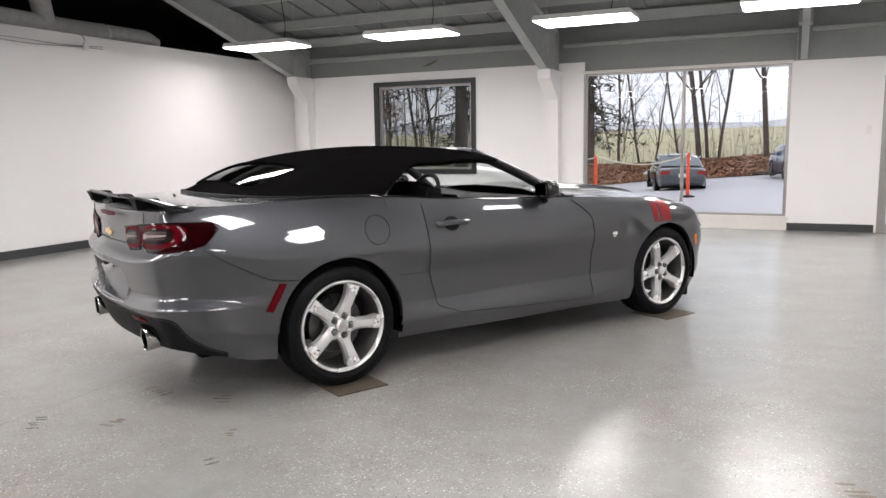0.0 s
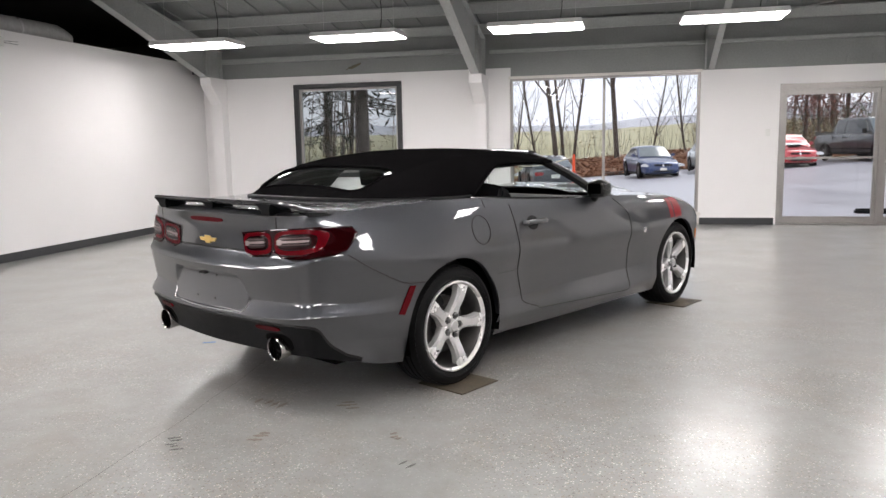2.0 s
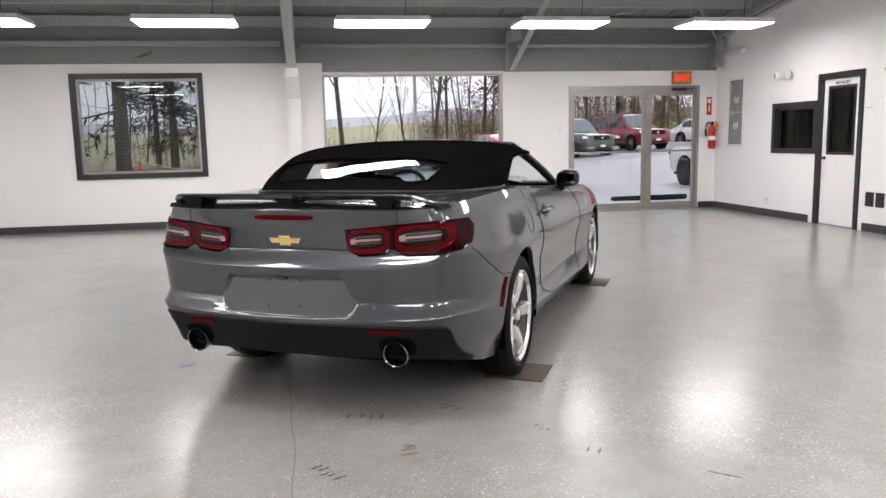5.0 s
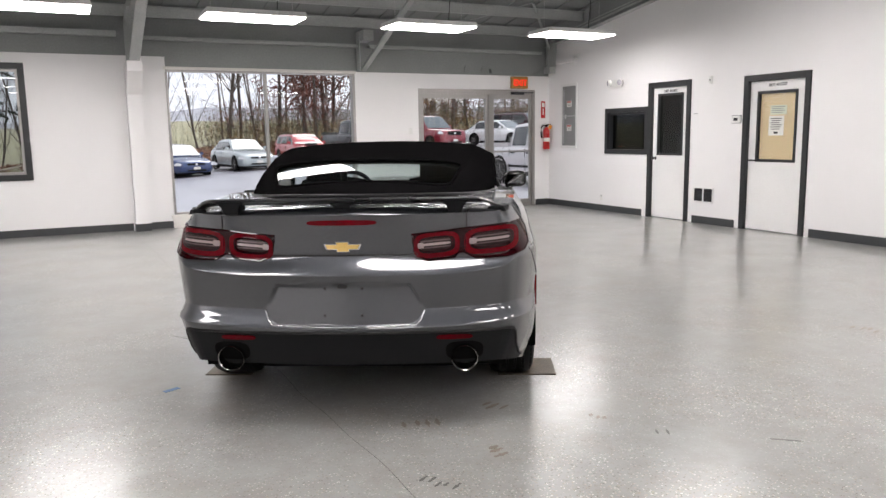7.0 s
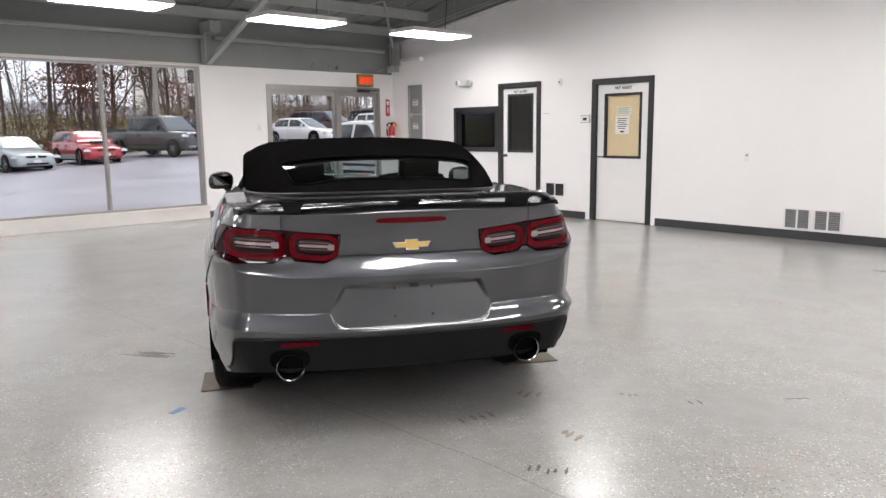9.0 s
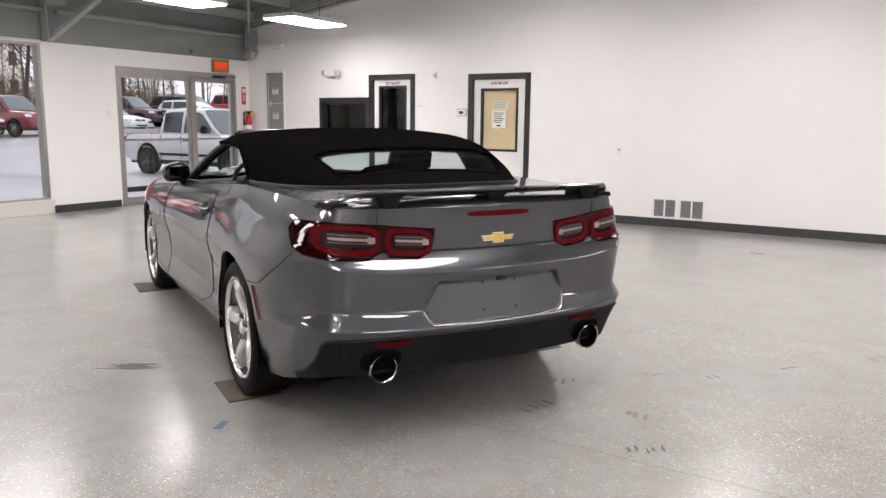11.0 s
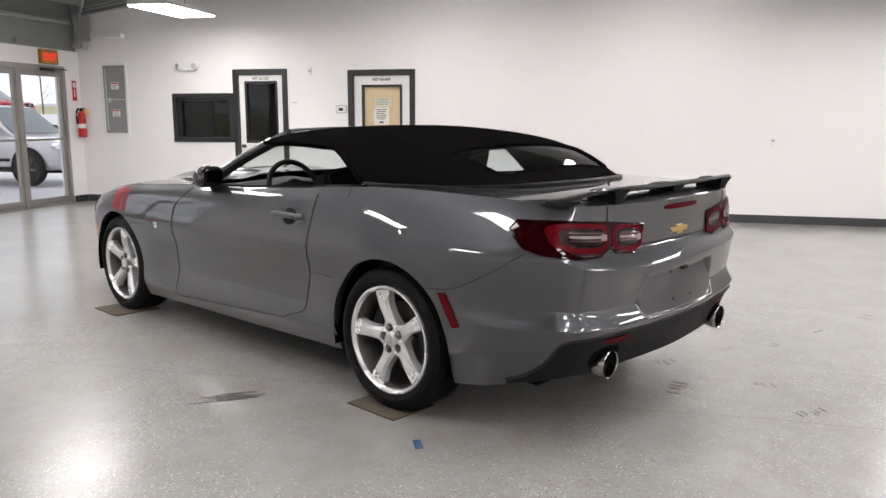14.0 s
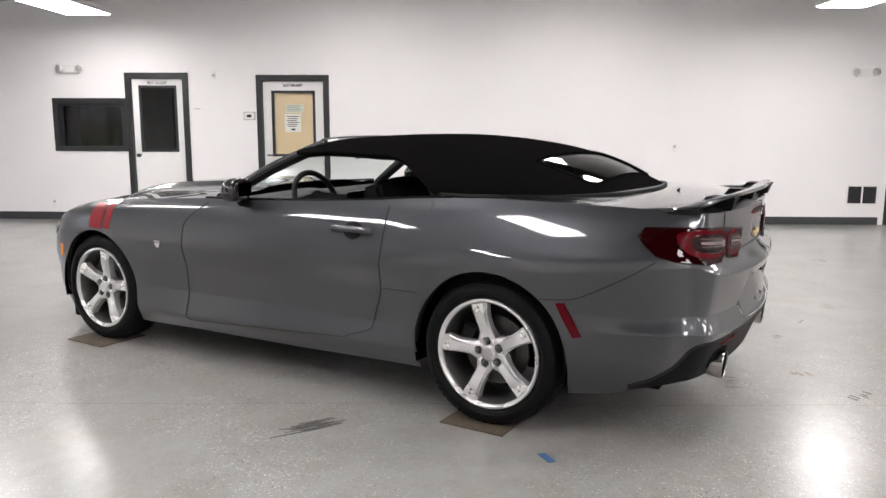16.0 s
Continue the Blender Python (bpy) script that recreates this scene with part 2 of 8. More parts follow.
def prism(poly, y0, y1, bm=None):
    """A flat outline of (x, z) pairs, given depth from y0 to y1."""
    bm = bm or bmesh.new()
    a = [bm.verts.new((x, y0, z)) for x, z in poly]
    b = [bm.verts.new((x, y1, z)) for x, z in poly]
    bm.faces.new(a), bm.faces.new(list(reversed(b)))
    for i in range(len(poly)):
        j = (i + 1) % len(poly)
        bm.faces.new((a[j], a[i], b[i], b[j]))
    bmesh.ops.recalc_face_normals(bm, faces=bm.faces)
    return bm


def to_mesh(name, bm, material, smooth=40):
    me = bpy.data.meshes.new(name)
    bm.to_mesh(me)
    bm.free()
    me.materials.append(material)
    if smooth:
        me.shade_smooth()
        me.set_sharp_from_angle(angle=radians(smooth))
    return me


def part(name, bm, material, parent, label="", smooth=40):
    """Links a bmesh as one mesh object under a thing or a part."""
    me = bm if isinstance(bm, bpy.types.Mesh) else to_mesh(name, bm, material, smooth)
    ob = new(name, me)
    ob.parent = parent
    return tagged(ob, label)


def thing(name, label, category, m=None, group="", kind=""):
    ob = new(name)
    ob.empty_display_size = 0.1
    ob.matrix_world = m or Matrix()
    return tagged(ob, label, category, group, kind)


def solid(name, bm, material, label, category, m=None, group="", kind="", smooth=40):
    ob = new(name, to_mesh(name, bm, material, smooth))
    ob.matrix_world = m or Matrix()
    return tagged(ob, label, category, group, kind)

# ---- the room ----
YW, XR, XL, YB = 12.545, 4.02, -8.70, -6.0
EAVE, SLOPE = 3.30, 0.20


def roof_z(y):
    return EAVE + SLOPE * (12.5 - y)


solid("floor", box(XL - 6, XR + 0.2, YB - 0.2, YW + 0.22, -0.20, 0.0), M_FLOOR, "glossy sealed grey concrete floor with pale chips", "floor", kind="structure")


def wall_with_holes(x0, x1, z0, z1, holes, y0, y1):
    """A wall along x with rectangular openings right through it."""
    bm = bmesh.new()
    xs = sorted({x0, x1, *[h[0] for h in holes], *[h[1] for h in holes]})
    for a, b in zip(xs, xs[1:]):
        cuts = sorted((h[2], h[3]) for h in holes if h[0] <= a + 1e-6 and h[1] >= b - 1e-6)
        z = z0
        for lo, hi in cuts:
            if lo > z + 1e-4:
                box(a, b, y0, y1, z, lo, bm=bm)
            z = hi
        if z < z1 - 1e-4:
            box(a, b, y0, y1, z, z1, bm=bm)
    bmesh.ops.remove_doubles(bm, verts=bm.verts, dist=1e-5)
    inner = [f for f in bm.faces if all(len(e.link_faces) > 2 for e in f.edges)]
    bmesh.ops.delete(bm, geom=inner, context="FACES_ONLY")
    return bm


WIN1 = (-6.91, -4.90, 0.82, 2.475)
WIN2 = (-3.015, 0.05, 0.19, 2.445)
DOORW = (1.23, 3.69, 0.0, 2.20)
solid("wall_north", wall_with_holes(XL - 0.2, -3.0, 0, 2.62, [WIN1], YW, YW + 0.2), M_WALL, "white painted wall with a dark framed window", "wall", kind="structure")
solid("wall_north_east", wall_with_holes(-3.0, XR + 0.2, 0, 2.46, [(-3.0 - 0.015, *WIN2[1:]), DOORW], YW, YW + 0.2), M_WALL, "white painted wall round the shop window and glass door", "wall", kind="structure")
solid("wall_north_upper", boxes((XL - 0.2, -3.0, YW + 0.03, YW + 0.2, 2.62, 3.5), (-3.0, XR + 0.2, YW + 0.03, YW + 0.2, 2.46, 3.5)), M_GREY, "grey painted metal panel above the white wall", "wall panel", kind="structure")

# right wall in its own frame: x runs along the wall to the right, y goes into it
EAST = pose(XR, 0, 0, 0, 0, -90)
P1, P2, W3 = (-9.72, -8.79, 0.0, 2.145), (-7.795, -6.735, 0.0, 2.115), (-10.81, -9.72, 1.01, 1.78)
P3 = (1.30, 2.25, 0.0, 2.13)
solid("wall_east", wall_with_holes(-YW - 0.2, -YB, 0, 7.2, [P1, P2, W3, P3], 0, 0.16), M_WALL, "tall white painted wall with two framed doors", "wall", m=EAST, kind="structure")
solid("wall_west", boxes((XL - 0.14, XL, YB, YW, 0, 2.70), (XL - 0.14, XL - 0.035, YB, 12.25, 2.70, 2.89)), M_WALL, "white painted partition wall with an open top", "wall", kind="structure")
# the south wall is unseen and added only to close the room
solid("wall_south", box(XL - 6, XR, YB - 0.2, YB, 0, 7.2), M_WALL, "plain white wall, unseen, added to close the room", "wall", kind="structure")
# added walls that close the unlit space, its darkness in their colour
solid("wall_west_outer", box(XL - 6.2, XL - 6.0, YB, YW + 0.2, 0, 7.2), M_UNLIT_BLACK, "added wall behind the partition, coloured black for the unlit space", "wall", kind="structure")
solid("wall_north_west", box(XL - 6.2, XL - 0.2, YW, YW + 0.2, 0, 3.6), M_UNLIT_BLACK, "added wall behind the partition, coloured black for the unlit space", "wall", kind="structure")


def sloped(x0, x1, y0, y1, z_at, thick):
    """A slab whose underside follows z_at(y)."""
    bm = bmesh.new()
    v = [bm.verts.new((x, y, z_at(y) + d)) for d in (0, thick) for x, y in ((x0, y0), (x1, y0), (x1, y1), (x0, y1))]
    for f in ((3, 2, 1, 0), (4, 5, 6, 7), (0, 1, 5, 4), (1, 2, 6, 5), (2, 3, 7, 6), (3, 0, 4, 7)):
        bm.faces.new([v[i] for i in f])
    return bm


def ribbed_roof():
    bm = sloped(XL, XR + 0.2, YB - 0.2, YW + 0.25, roof_z, 0.06)
    for i in range(26):
        x = XL + 0.3 + i * 0.49
        b = sloped(x, x + 0.05, YB, YW, lambda y: roof_z(y) - 0.025, 0.03)
        me = bpy.data.meshes.new("rib")
        b.to_mesh(me), b.free()
        bm.from_mesh(me)
        bpy.data.meshes.remove(me)
    return bm


solid("ceiling", ribbed_roof(), M_ROOFSHEET, "grey painted sloping sheet metal roof lining", "ceiling", kind="structure")
solid("ceiling_west", sloped(XL - 6.2, XL, YB - 0.2, YW + 0.25, roof_z, 0.06), M_UNLIT_BLACK, "roof behind the partition, coloured black for the unlit space", "ceiling", kind="structure")


def purlin_mesh():
    """A Z-shaped roof beam along x."""
    L = XR - XL
    return boxes((0, L, -0.004, 0.004, 0, 0.15), (0, L, 0.004, 0.07, 0, 0.008), (0, L, -0.07, -0.004, 0.142, 0.15), (0, L, 0.062, 0.07, 0.008, 0.03))


purlin = None
for y in (12.30, 11.40, 10.2, 8.8, 7.4, 6.0, 4.6, 3.2, 1.8, 0.4, -1.0, -2.4, -3.8, -5.2):
    m = pose(XL, y, roof_z(y) - 0.178)
    if purlin is None:
        purlin = solid("roof_purlin", purlin_mesh(), M_STEELWORK, "grey painted steel roof purlin", "roof beam", m=m, group="roof purlins", kind="structure")
    else:
        copy_thing(purlin, m)
solid("wall_girt", boxes((XL, -3.66, YW - 0.09, YW + 0.03, 2.885, 2.965, ), (-3.34, 0.10, YW - 0.09, YW + 0.03, 2.86, 2.91), (0.3, 3.8, YW - 0.09, YW + 0.03, 2.86, 2.91), bev=0.006), M_STEELWORK, "grey steel girt along the wall panel", "roof beam", kind="structure")


def rafter(x, w, knee, y_low, z_low, rise, name, column):
    """A tapered steel frame: sloping I-beam over a column that widens towards its top."""
    f = thing(name, "grey tapered steel roof rafter with a knee bracket", "roof beam", pose(x, 0, 0), "roof frames", "structure")
    y1 = YB
    top = lambda y: roof_z(y) - 0.18
    ys = [YW - 0.05, y_low]
    z1 = lambda y: min(top(y) - 0.28, z_low + rise * (y_low - y))
    pts = [YW - 0.02, y_low] + [y_low - 0.5 * i for i in range(1, 7)] + [4.0, 0.0, y1]

    def strip(x0, x1, lo, hi):
        bm = bmesh.new()
        for a, b in zip(pts, pts[1:]):
            v = [bm.verts.new((xx, y, z)) for xx in (x0, x1) for y, z in ((a, lo(a)), (b, lo(b)), (b, hi(b)), (a, hi(a)))]
            for q in ((0, 1, 2, 3), (7, 6, 5, 4), (0, 4, 5, 1), (3, 2, 6, 7)):
                bm.faces.new([v[i] for i in q])
        bmesh.ops.remove_doubles(bm, verts=bm.verts, dist=1e-5)
        bmesh.ops.recalc_face_normals(bm, faces=bm.faces)
        return bm

    low = lambda y: z_low if y > y_low else z1(y)
    part("web", strip(-0.008, 0.008, lambda y: low(y) + 0.012, lambda y: top(y) - 0.012), M_STEELWORK, f, smooth=0)
    part("bottom_flange", strip(-w / 2, w / 2, lambda y: low(y), lambda y: low(y) + 0.012), M_STEELWORK, f, smooth=0)
    part("top_flange", strip(-w / 2, w / 2, lambda y: top(y) - 0.012, top), M_STEELWORK, f, smooth=0)
    part("stiffener", boxes((-w / 2 + 0.01, w / 2 - 0.01, y_low + 0.02, y_low + 0.03, z_low + 0.02, top(y_low) - 0.02), (-w / 2, w / 2, YW - 0.075, YW - 0.06, z_low, top(YW) - 0.01)), M_STEELWORK, f, smooth=0)
    if column:
        c = thing("column", "white boxed steel column against the wall", "column", pose(x, 0, 0), "wall columns", "structure")
        cw = 0.105
        zt = z_low - 0.004
        body = prism([(YW - 0.19, 0.11), (YW - 0.001, 0.11), (YW - 0.001, zt), (y_low + 0.03, zt), (y_low + 0.05, zt - 0.14), (YW - 0.23, zt - 0.45)], -cw, cw)
        body.transform(Matrix(((0, 1, 0, 0), (1, 0, 0, 0), (0, 0, 1, 0), (0, 0, 0, 1))))
        bmesh.ops.recalc_face_normals(body, faces=body.faces)
        part("shaft", body, M_WALL, c, smooth=0)
        part("foot", box(-cw - 0.008, cw + 0.008, YW - 0.20, YW - 0.002, 0, 0.112), M_BASE, c)
    return f


rafter(-8.33, 0.14, 0.5, 11.95, 2.62, 0.30, "roof_rafter", True)
rafter(-3.48, 0.14, 0.5, 11.85, 2.49, 0.36, "roof_rafter", True)
brace = thing("roof_brace", "grey steel knee brace below the roof", "roof beam", pose(0.2, 0, 0), kind="structure")
part("strut", boxes((-0.045, 0.045, 0, 0.012, 0, 2.45), (-0.006, 0.006, 0, 0.09, 0, 2.45)), M_STEELWORK, brace).matrix_local = pose(0, YW - 0.03, 2.47, 68)
part("gusset", boxes((-0.09, 0.09, YW - 0.32, YW + 0.02, 2.95, 3.12), (-0.10, -0.085, YW - 0.14, YW + 0.02, 2.47, 3.1)), M_STEELWORK, brace)
# edge channel along the roof on the door wall, with two conduits below it and a strut in the corner
edge_z = lambda y: 3.02 + 0.14 * (12.4 - y)
eb = thing("roof_edge_channel", "grey steel channel where the roof meets the door wall, with conduits along it", "roof beam", kind="structure")
bm = prism([(YB, edge_z(YB)), (YW + 0.02, edge_z(YW)), (YW + 0.02, roof_z(YW)), (YB, roof_z(YB))], -XR + 0.001, -XR + 0.075)
bm.transform(Matrix(((0, -1, 0, 0), (1, 0, 0, 0), (0, 0, 1, 0), (0, 0, 0, 1))))
bmesh.ops.recalc_face_normals(bm, faces=bm.faces)
part("web", bm, M_GREY, eb, smooth=0)
bm = prism([(YB, edge_z(YB) - 0.012), (YW, edge_z(YW) - 0.012), (YW, edge_z(YW)), (YB, edge_z(YB))], -XR + 0.001, -XR + 0.12)
bm.transform(Matrix(((0, -1, 0, 0), (1, 0, 0, 0), (0, 0, 1, 0), (0, 0, 0, 1))))
bmesh.ops.recalc_face_normals(bm, faces=bm.faces)
part("flange", bm, M_STEELWORK, eb, smooth=0)
for d, r in ((0.055, 0.014), (0.10, 0.010)):
    part("conduit", tube([(XR - 0.105 - d * 0.3, y, edge_z(y) + d) for y in (12.3, 6.0, 0.0, YB + 0.02)], r, 8), M_STEELWORK, eb)
part("strut", tube([(3.96, 12.44, 2.95), (2.74, 11.16, 3.54)], 0.022, 6), M_STEELWORK, eb)
part("tie_rod", tube([(2.74, 11.16, 3.54), (2.01, 11.8, 3.33), (0.4, 12.35, 3.16)], 0.008, 6), M_STEELWORK, eb)
part("gusset", boxes((3.86, 3.99, 12.30, 12.50, 2.50, 2.62), (3.93, 3.945, 12.2, 12.52, 2.62, 3.05), bev=0.004), M_STEELWORK, eb)
part("loose_cable", tube([(3.90, 12.40, 2.98), (3.80, 12.30, 2.82), (3.86, 12.36, 2.66), (3.78, 12.42, 2.56), (3.60, 12.46, 2.50)], 0.009, 6), M_GREY, eb)

# door hood stub on the right wall by the corner and pieces of conduit
solid("wall_ledge", box(-12.2, -11.62, -0.10, 0, 2.66, 2.73, 0.008), M_WALL, "white painted ledge on the wall near the roof", "ledge", m=EAST)


# ---- baseboards ----
def baseboard(x0, x1, m):
    solid("baseboard", box(x0, x1, -0.012, -0.001, 0, 0.11, 0.003), M_BASE, "charcoal painted baseboard along the wall", "baseboard", m=m, kind="structure")


NORTH = pose(0, YW, 0)
WEST = pose(XL, 0, 0, 0, 0, 90)
for a, b in ((XL + 0.02, -8.46), (-8.2, -3.61), (-3.35, -3.02), (0.06, 1.20), (3.71, XR)):
    baseboard(a, b, NORTH)
for a, b in ((-YW + 0.02, -9.83), (-8.70, -7.88), (-6.66, 1.22), (2.33, -YB)):
    baseboard(a, b, EAST)
baseboard(YB, YW - 0.02, WEST)


# ---- windows and glass door ----
def picture_window(name, win, label, m, material, fr, proud, pane, y_pane=0.09, mull=()):
    x0, x1, z0, z1 = win
    w = thing(name, label, "window", m, kind="structure")
    bm = boxes((x0, x1, -proud, 0.14, z1 - fr, z1), (x0, x1, -proud, 0.14, z0, z0 + fr), (x0, x0 + fr, -proud, 0.14, z0 + fr, z1 - fr), (x1 - fr, x1, -proud, 0.14, z0 + fr, z1 - fr), bev=0.004)
    part("window_frame", bm, material, w)
    xs = [x0 + fr, *mull, x1 - fr]
    for i, c in enumerate(mull):
        part("mullion", box(c - 0.022, c + 0.022, y_pane - 0.05, y_pane + 0.05, z0 + fr, z1 - fr, 0.004), M_ALU, w)
    for a, b in zip(xs, xs[1:]):
        g = part("pane", box(a + (0.022 if a in mull else 0), b - (0.022 if b in mull else 0), y_pane - 0.003, y_pane + 0.003, z0 + fr, z1 - fr), pane, w, smooth=0)
        g.visible_shadow = False
    return w


w1 = picture_window("window_1", WIN1, "large window in a thick charcoal frame", NORTH, M_TRIM, 0.085, 0.03, M_PANETINT)
part("inner_bead", boxes((-6.825, -6.79, 0.03, 0.1, 0.905, 2.39), (-5.02, -4.985, 0.03, 0.1, 0.905, 2.39), (-6.79, -5.02, 0.03, 0.1, 2.355, 2.39), (-6.79, -5.02, 0.03, 0.1, 0.905, 0.94)), M_ALU, w1)
w2 = picture_window("window_2", WIN2, "wide shop window with an aluminium frame and centre mullion", NORTH, M_ALU, 0.045, 0.0, M_PANE, 0.11, (-1.46,))
part("window_sill", box(-3.05, 0.09, -0.06, 0.06, 0.15, 0.205, 0.008), M_SILL, w2, "cream painted sill")
part("sill_face", box(-3.03, 0.07, -0.045, -0.001, 0.0, 0.15, 0.004), M_SILL, w2)
part("head_trim", box(-3.03, 0.07, -0.02, 0.02, 2.43, 2.475, 0.004), M_SILL, w2)

gd = thing("glass_entrance_door", "glass entrance door and side light in a dull aluminium frame", "glass door", NORTH, kind="structure")
part("door_frame", boxes((1.23, 1.29, -0.01, 0.12, 0, 2.2), (3.63, 3.69, -0.01, 0.12, 0, 2.2), (1.29, 3.63, -0.01, 0.12, 2.11, 2.2), (2.665, 2.745, 0.0, 0.12, 0.0, 2.11), bev=0.004), M_ALU, gd)
part("threshold", box(1.23, 3.69, -0.05, 0.16, 0, 0.018, 0.004), M_ALU, gd)
for a, b in ((1.29, 2.665), (2.745, 3.63)):
    leaf = part("leaf", boxes((a, a + 0.05, 0.02, 0.07, 0.02, 2.11), (b - 0.05, b, 0.02, 0.07, 0.02, 2.11), (a + 0.05, b - 0.05, 0.02, 0.07, 2.03, 2.11), (a + 0.05, b - 0.05, 0.02, 0.07, 0.02, 0.13), bev=0.003), M_ALU, gd)
    part("push_bar", boxes((a + 0.05, b - 0.05, 0.0, 0.02, 1.03, 1.065), bev=0.005), M_ALU, leaf)
    g = part("pane", box(a + 0.05, b - 0.05, 0.043, 0.049, 0.13, 2.03), M_PANE, leaf, smooth=0)
    g.visible_shadow = False
part("closer", boxes((3.15, 3.42, -0.05, 0.0, 2.11, 2.16), (3.2, 3.24, -0.16, -0.05, 2.13, 2.145), (3.2, 3.55, -0.18, -0.15, 2.13, 2.145), bev=0.004), M_TRIM, gd, "dark door closer")
part("lock", lathe([(0.018, -0.012), (0.02, 0.0), (0.015, 0.02)], 16, "y", m=pose(2.79, 0.01, 0.98)), M_STEEL, gd)


# ---- inner doors on the right wall ----
def text_bm(string, size, depth=0.001):
    cu = bpy.data.curves.new("letters", "FONT")
    cu.body, cu.size, cu.extrude, cu.align_x, cu.offset = string, size, depth, "CENTER", size * 0.03
    ob = new("letters", cu)
    dg = bpy.context.evaluated_depsgraph_get()
    me = bpy.data.meshes.new_from_object(ob.evaluated_get(dg))
    bpy.data.objects.remove(ob)
    bm = bmesh.new()
    bm.from_mesh(me)
    bpy.data.meshes.remove(me)
    bm.transform(Matrix.Rotation(radians(90), 4, "X"))
    return bm


M_KNOB = surf("dark_bronzed_steel", (0.07, 0.068, 0.065), 0.3, metal=0.7)


def room_door(name, opening, label, glass_span, pane, lit):
    x0, x1, z0, z1 = opening
    d = thing(name, label, "door", EAST, kind="structure")
    f = 0.085
    part("door_frame", boxes((x0, x0 + f, -0.02, 0.15, 0, z1), (x1 - f, x1, -0.02, 0.15, 0, z1), (x0 + f, x1 - f, -0.02, 0.15, z1 - f, z1), bev=0.005), M_TRIM, d, "charcoal painted frame")
    a, b, zt = x0 + f + 0.004, x1 - f - 0.004, z1 - f - 0.004
    ga, gb, gz0, gz1 = glass_span
    slab = wall_with_holes(a, b, 0.012, zt, [(ga, gb, gz0, gz1)], 0.03, 0.075)
    leaf = part("door_leaf", slab, M_DOOR, d, smooth=0)
    bead = 0.035
    part("glazing_bead", boxes((ga - bead, gb + bead, 0.018, 0.08, gz1 - 0.002, gz1 + bead), (ga - bead, gb + bead, 0.018, 0.08, gz0 - bead, gz0 + 0.002), (ga - bead, ga + 0.002, 0.018, 0.08, gz0, gz1), (gb - 0.002, gb + bead, 0.018, 0.08, gz0, gz1), bev=0.003), M_TRIM, leaf)
    part("pane", box(ga, gb, 0.05, 0.054, gz0, gz1), pane, leaf, smooth=0)
    letters = text_bm("NOT AN EXIT", 0.056)
    letters.transform(pose((a + b) / 2, 0.028, zt - 0.075) @ Matrix.Diagonal((0.82, 1, 1, 1)))
    part("lettering", letters, M_INK, leaf, smooth=0)
    k = a + 0.065
    if lit:
        part("lever_handle", boxes((k - 0.02, k + 0.1, -0.03, -0.012, 0.955, 0.975), (k - 0.012, k + 0.012, -0.02, 0.03, 0.953, 0.977), bev=0.006), M_KNOB, leaf, "dark steel lever handle")
    else:
        part("door_knob", lathe([(0.026, 0.028), (0.026, 0.02), (0.011, 0.012), (0.011, -0.012), (0.024, -0.02), (0.028, -0.035), (0.018, -0.05)], 20, "y", m=pose(k, 0, 0.955)), M_KNOB, leaf, "round dark steel knob")
    part("hinge", boxes(*[(b - 0.006, b + 0.008, 0.012, 0.03, z, z + 0.1) for z in (0.25, 1.05, 1.78)]), M_STEEL, d)
    return d, leaf


d1, leaf1 = room_door("door_1", P1, "white door with a tall dark glass panel in a charcoal frame", (-9.50, -9.01, 1.04, 1.93), M_PANEDARK, False)
d2, leaf2 = room_door("door_2", P2, "white door with a tan papered glass panel in a charcoal frame", (-7.55, -6.98, 0.98, 1.86), M_PANE, True)
d3, leaf3 = room_door("door_3", P3, "white door in a charcoal frame", (1.55, 2.0, 1.0, 1.9), M_PANEDARK, False)
part("tan_paper", box(-7.55, -6.98, 0.058, 0.062, 0.98, 1.86), M_TANPAPER, leaf2, "tan paper behind the pane")
part("notice", boxes((-7.40, -7.16, 0.044, 0.047, 1.30, 1.56)), M_PAPER, leaf2, "white printed notice")
part("notice", boxes((-7.38, -7.12, 0.042, 0.045, 1.575, 1.70)), surf("pale_green_paper", (0.66, 0.69, 0.56), 0.7), leaf2, "pale green printed notice")
rows = [(-7.37 + 0.02 * (i % 2), -7.19 - 0.02 * (i % 3), 0.040, 0.0435, 1.52 - 0.028 * i, 1.53 - 0.028 * i) for i in range(6)]
part("print", boxes(*rows, (-7.31, -7.25, 0.040, 0.0435, 1.325, 1.35)), M_INK, leaf2)
part("print", boxes(*[(-7.36, -7.15 - 0.03 * (i % 2), 0.038, 0.0415, 1.675 - 0.025 * i, 1.683 - 0.025 * i) for i in range(4)]), M_GREYPL, leaf2)
# unlit office behind window and first door, its darkness put into the lining's colour
solid("office_back", boxes((-11.4, -8.2, 2.2, 2.3, 0, 2.6), (-11.5, -11.4, 0.17, 2.3, 0, 2.6), (-8.2, -8.1, 0.17, 2.3, 0, 2.6), (-11.4, -8.2, 0.17, 2.3, 2.6, 2.7), (-11.4, -8.2, 0.17, 2.3, -0.1, 0.0)), M_UNLIT_ROOM, "unlit office behind the door and window, shade in its dark colour", "wall", m=EAST, kind="structure")
solid("closet_back", boxes((-8.0, -6.5, 0.165, 0.2, 0, 2.4), (1.1, 2.4, 0.165, 0.2, 0, 2.4)), M_UNLIT_ROOM, "lining added behind the doors, shade in its dark colour", "wall", m=EAST, kind="structure")
w3 = picture_window("window_3", W3, "small dark office window in a charcoal frame", EAST, M_TRIM, 0.075, 0.02, M_PANEDARK)
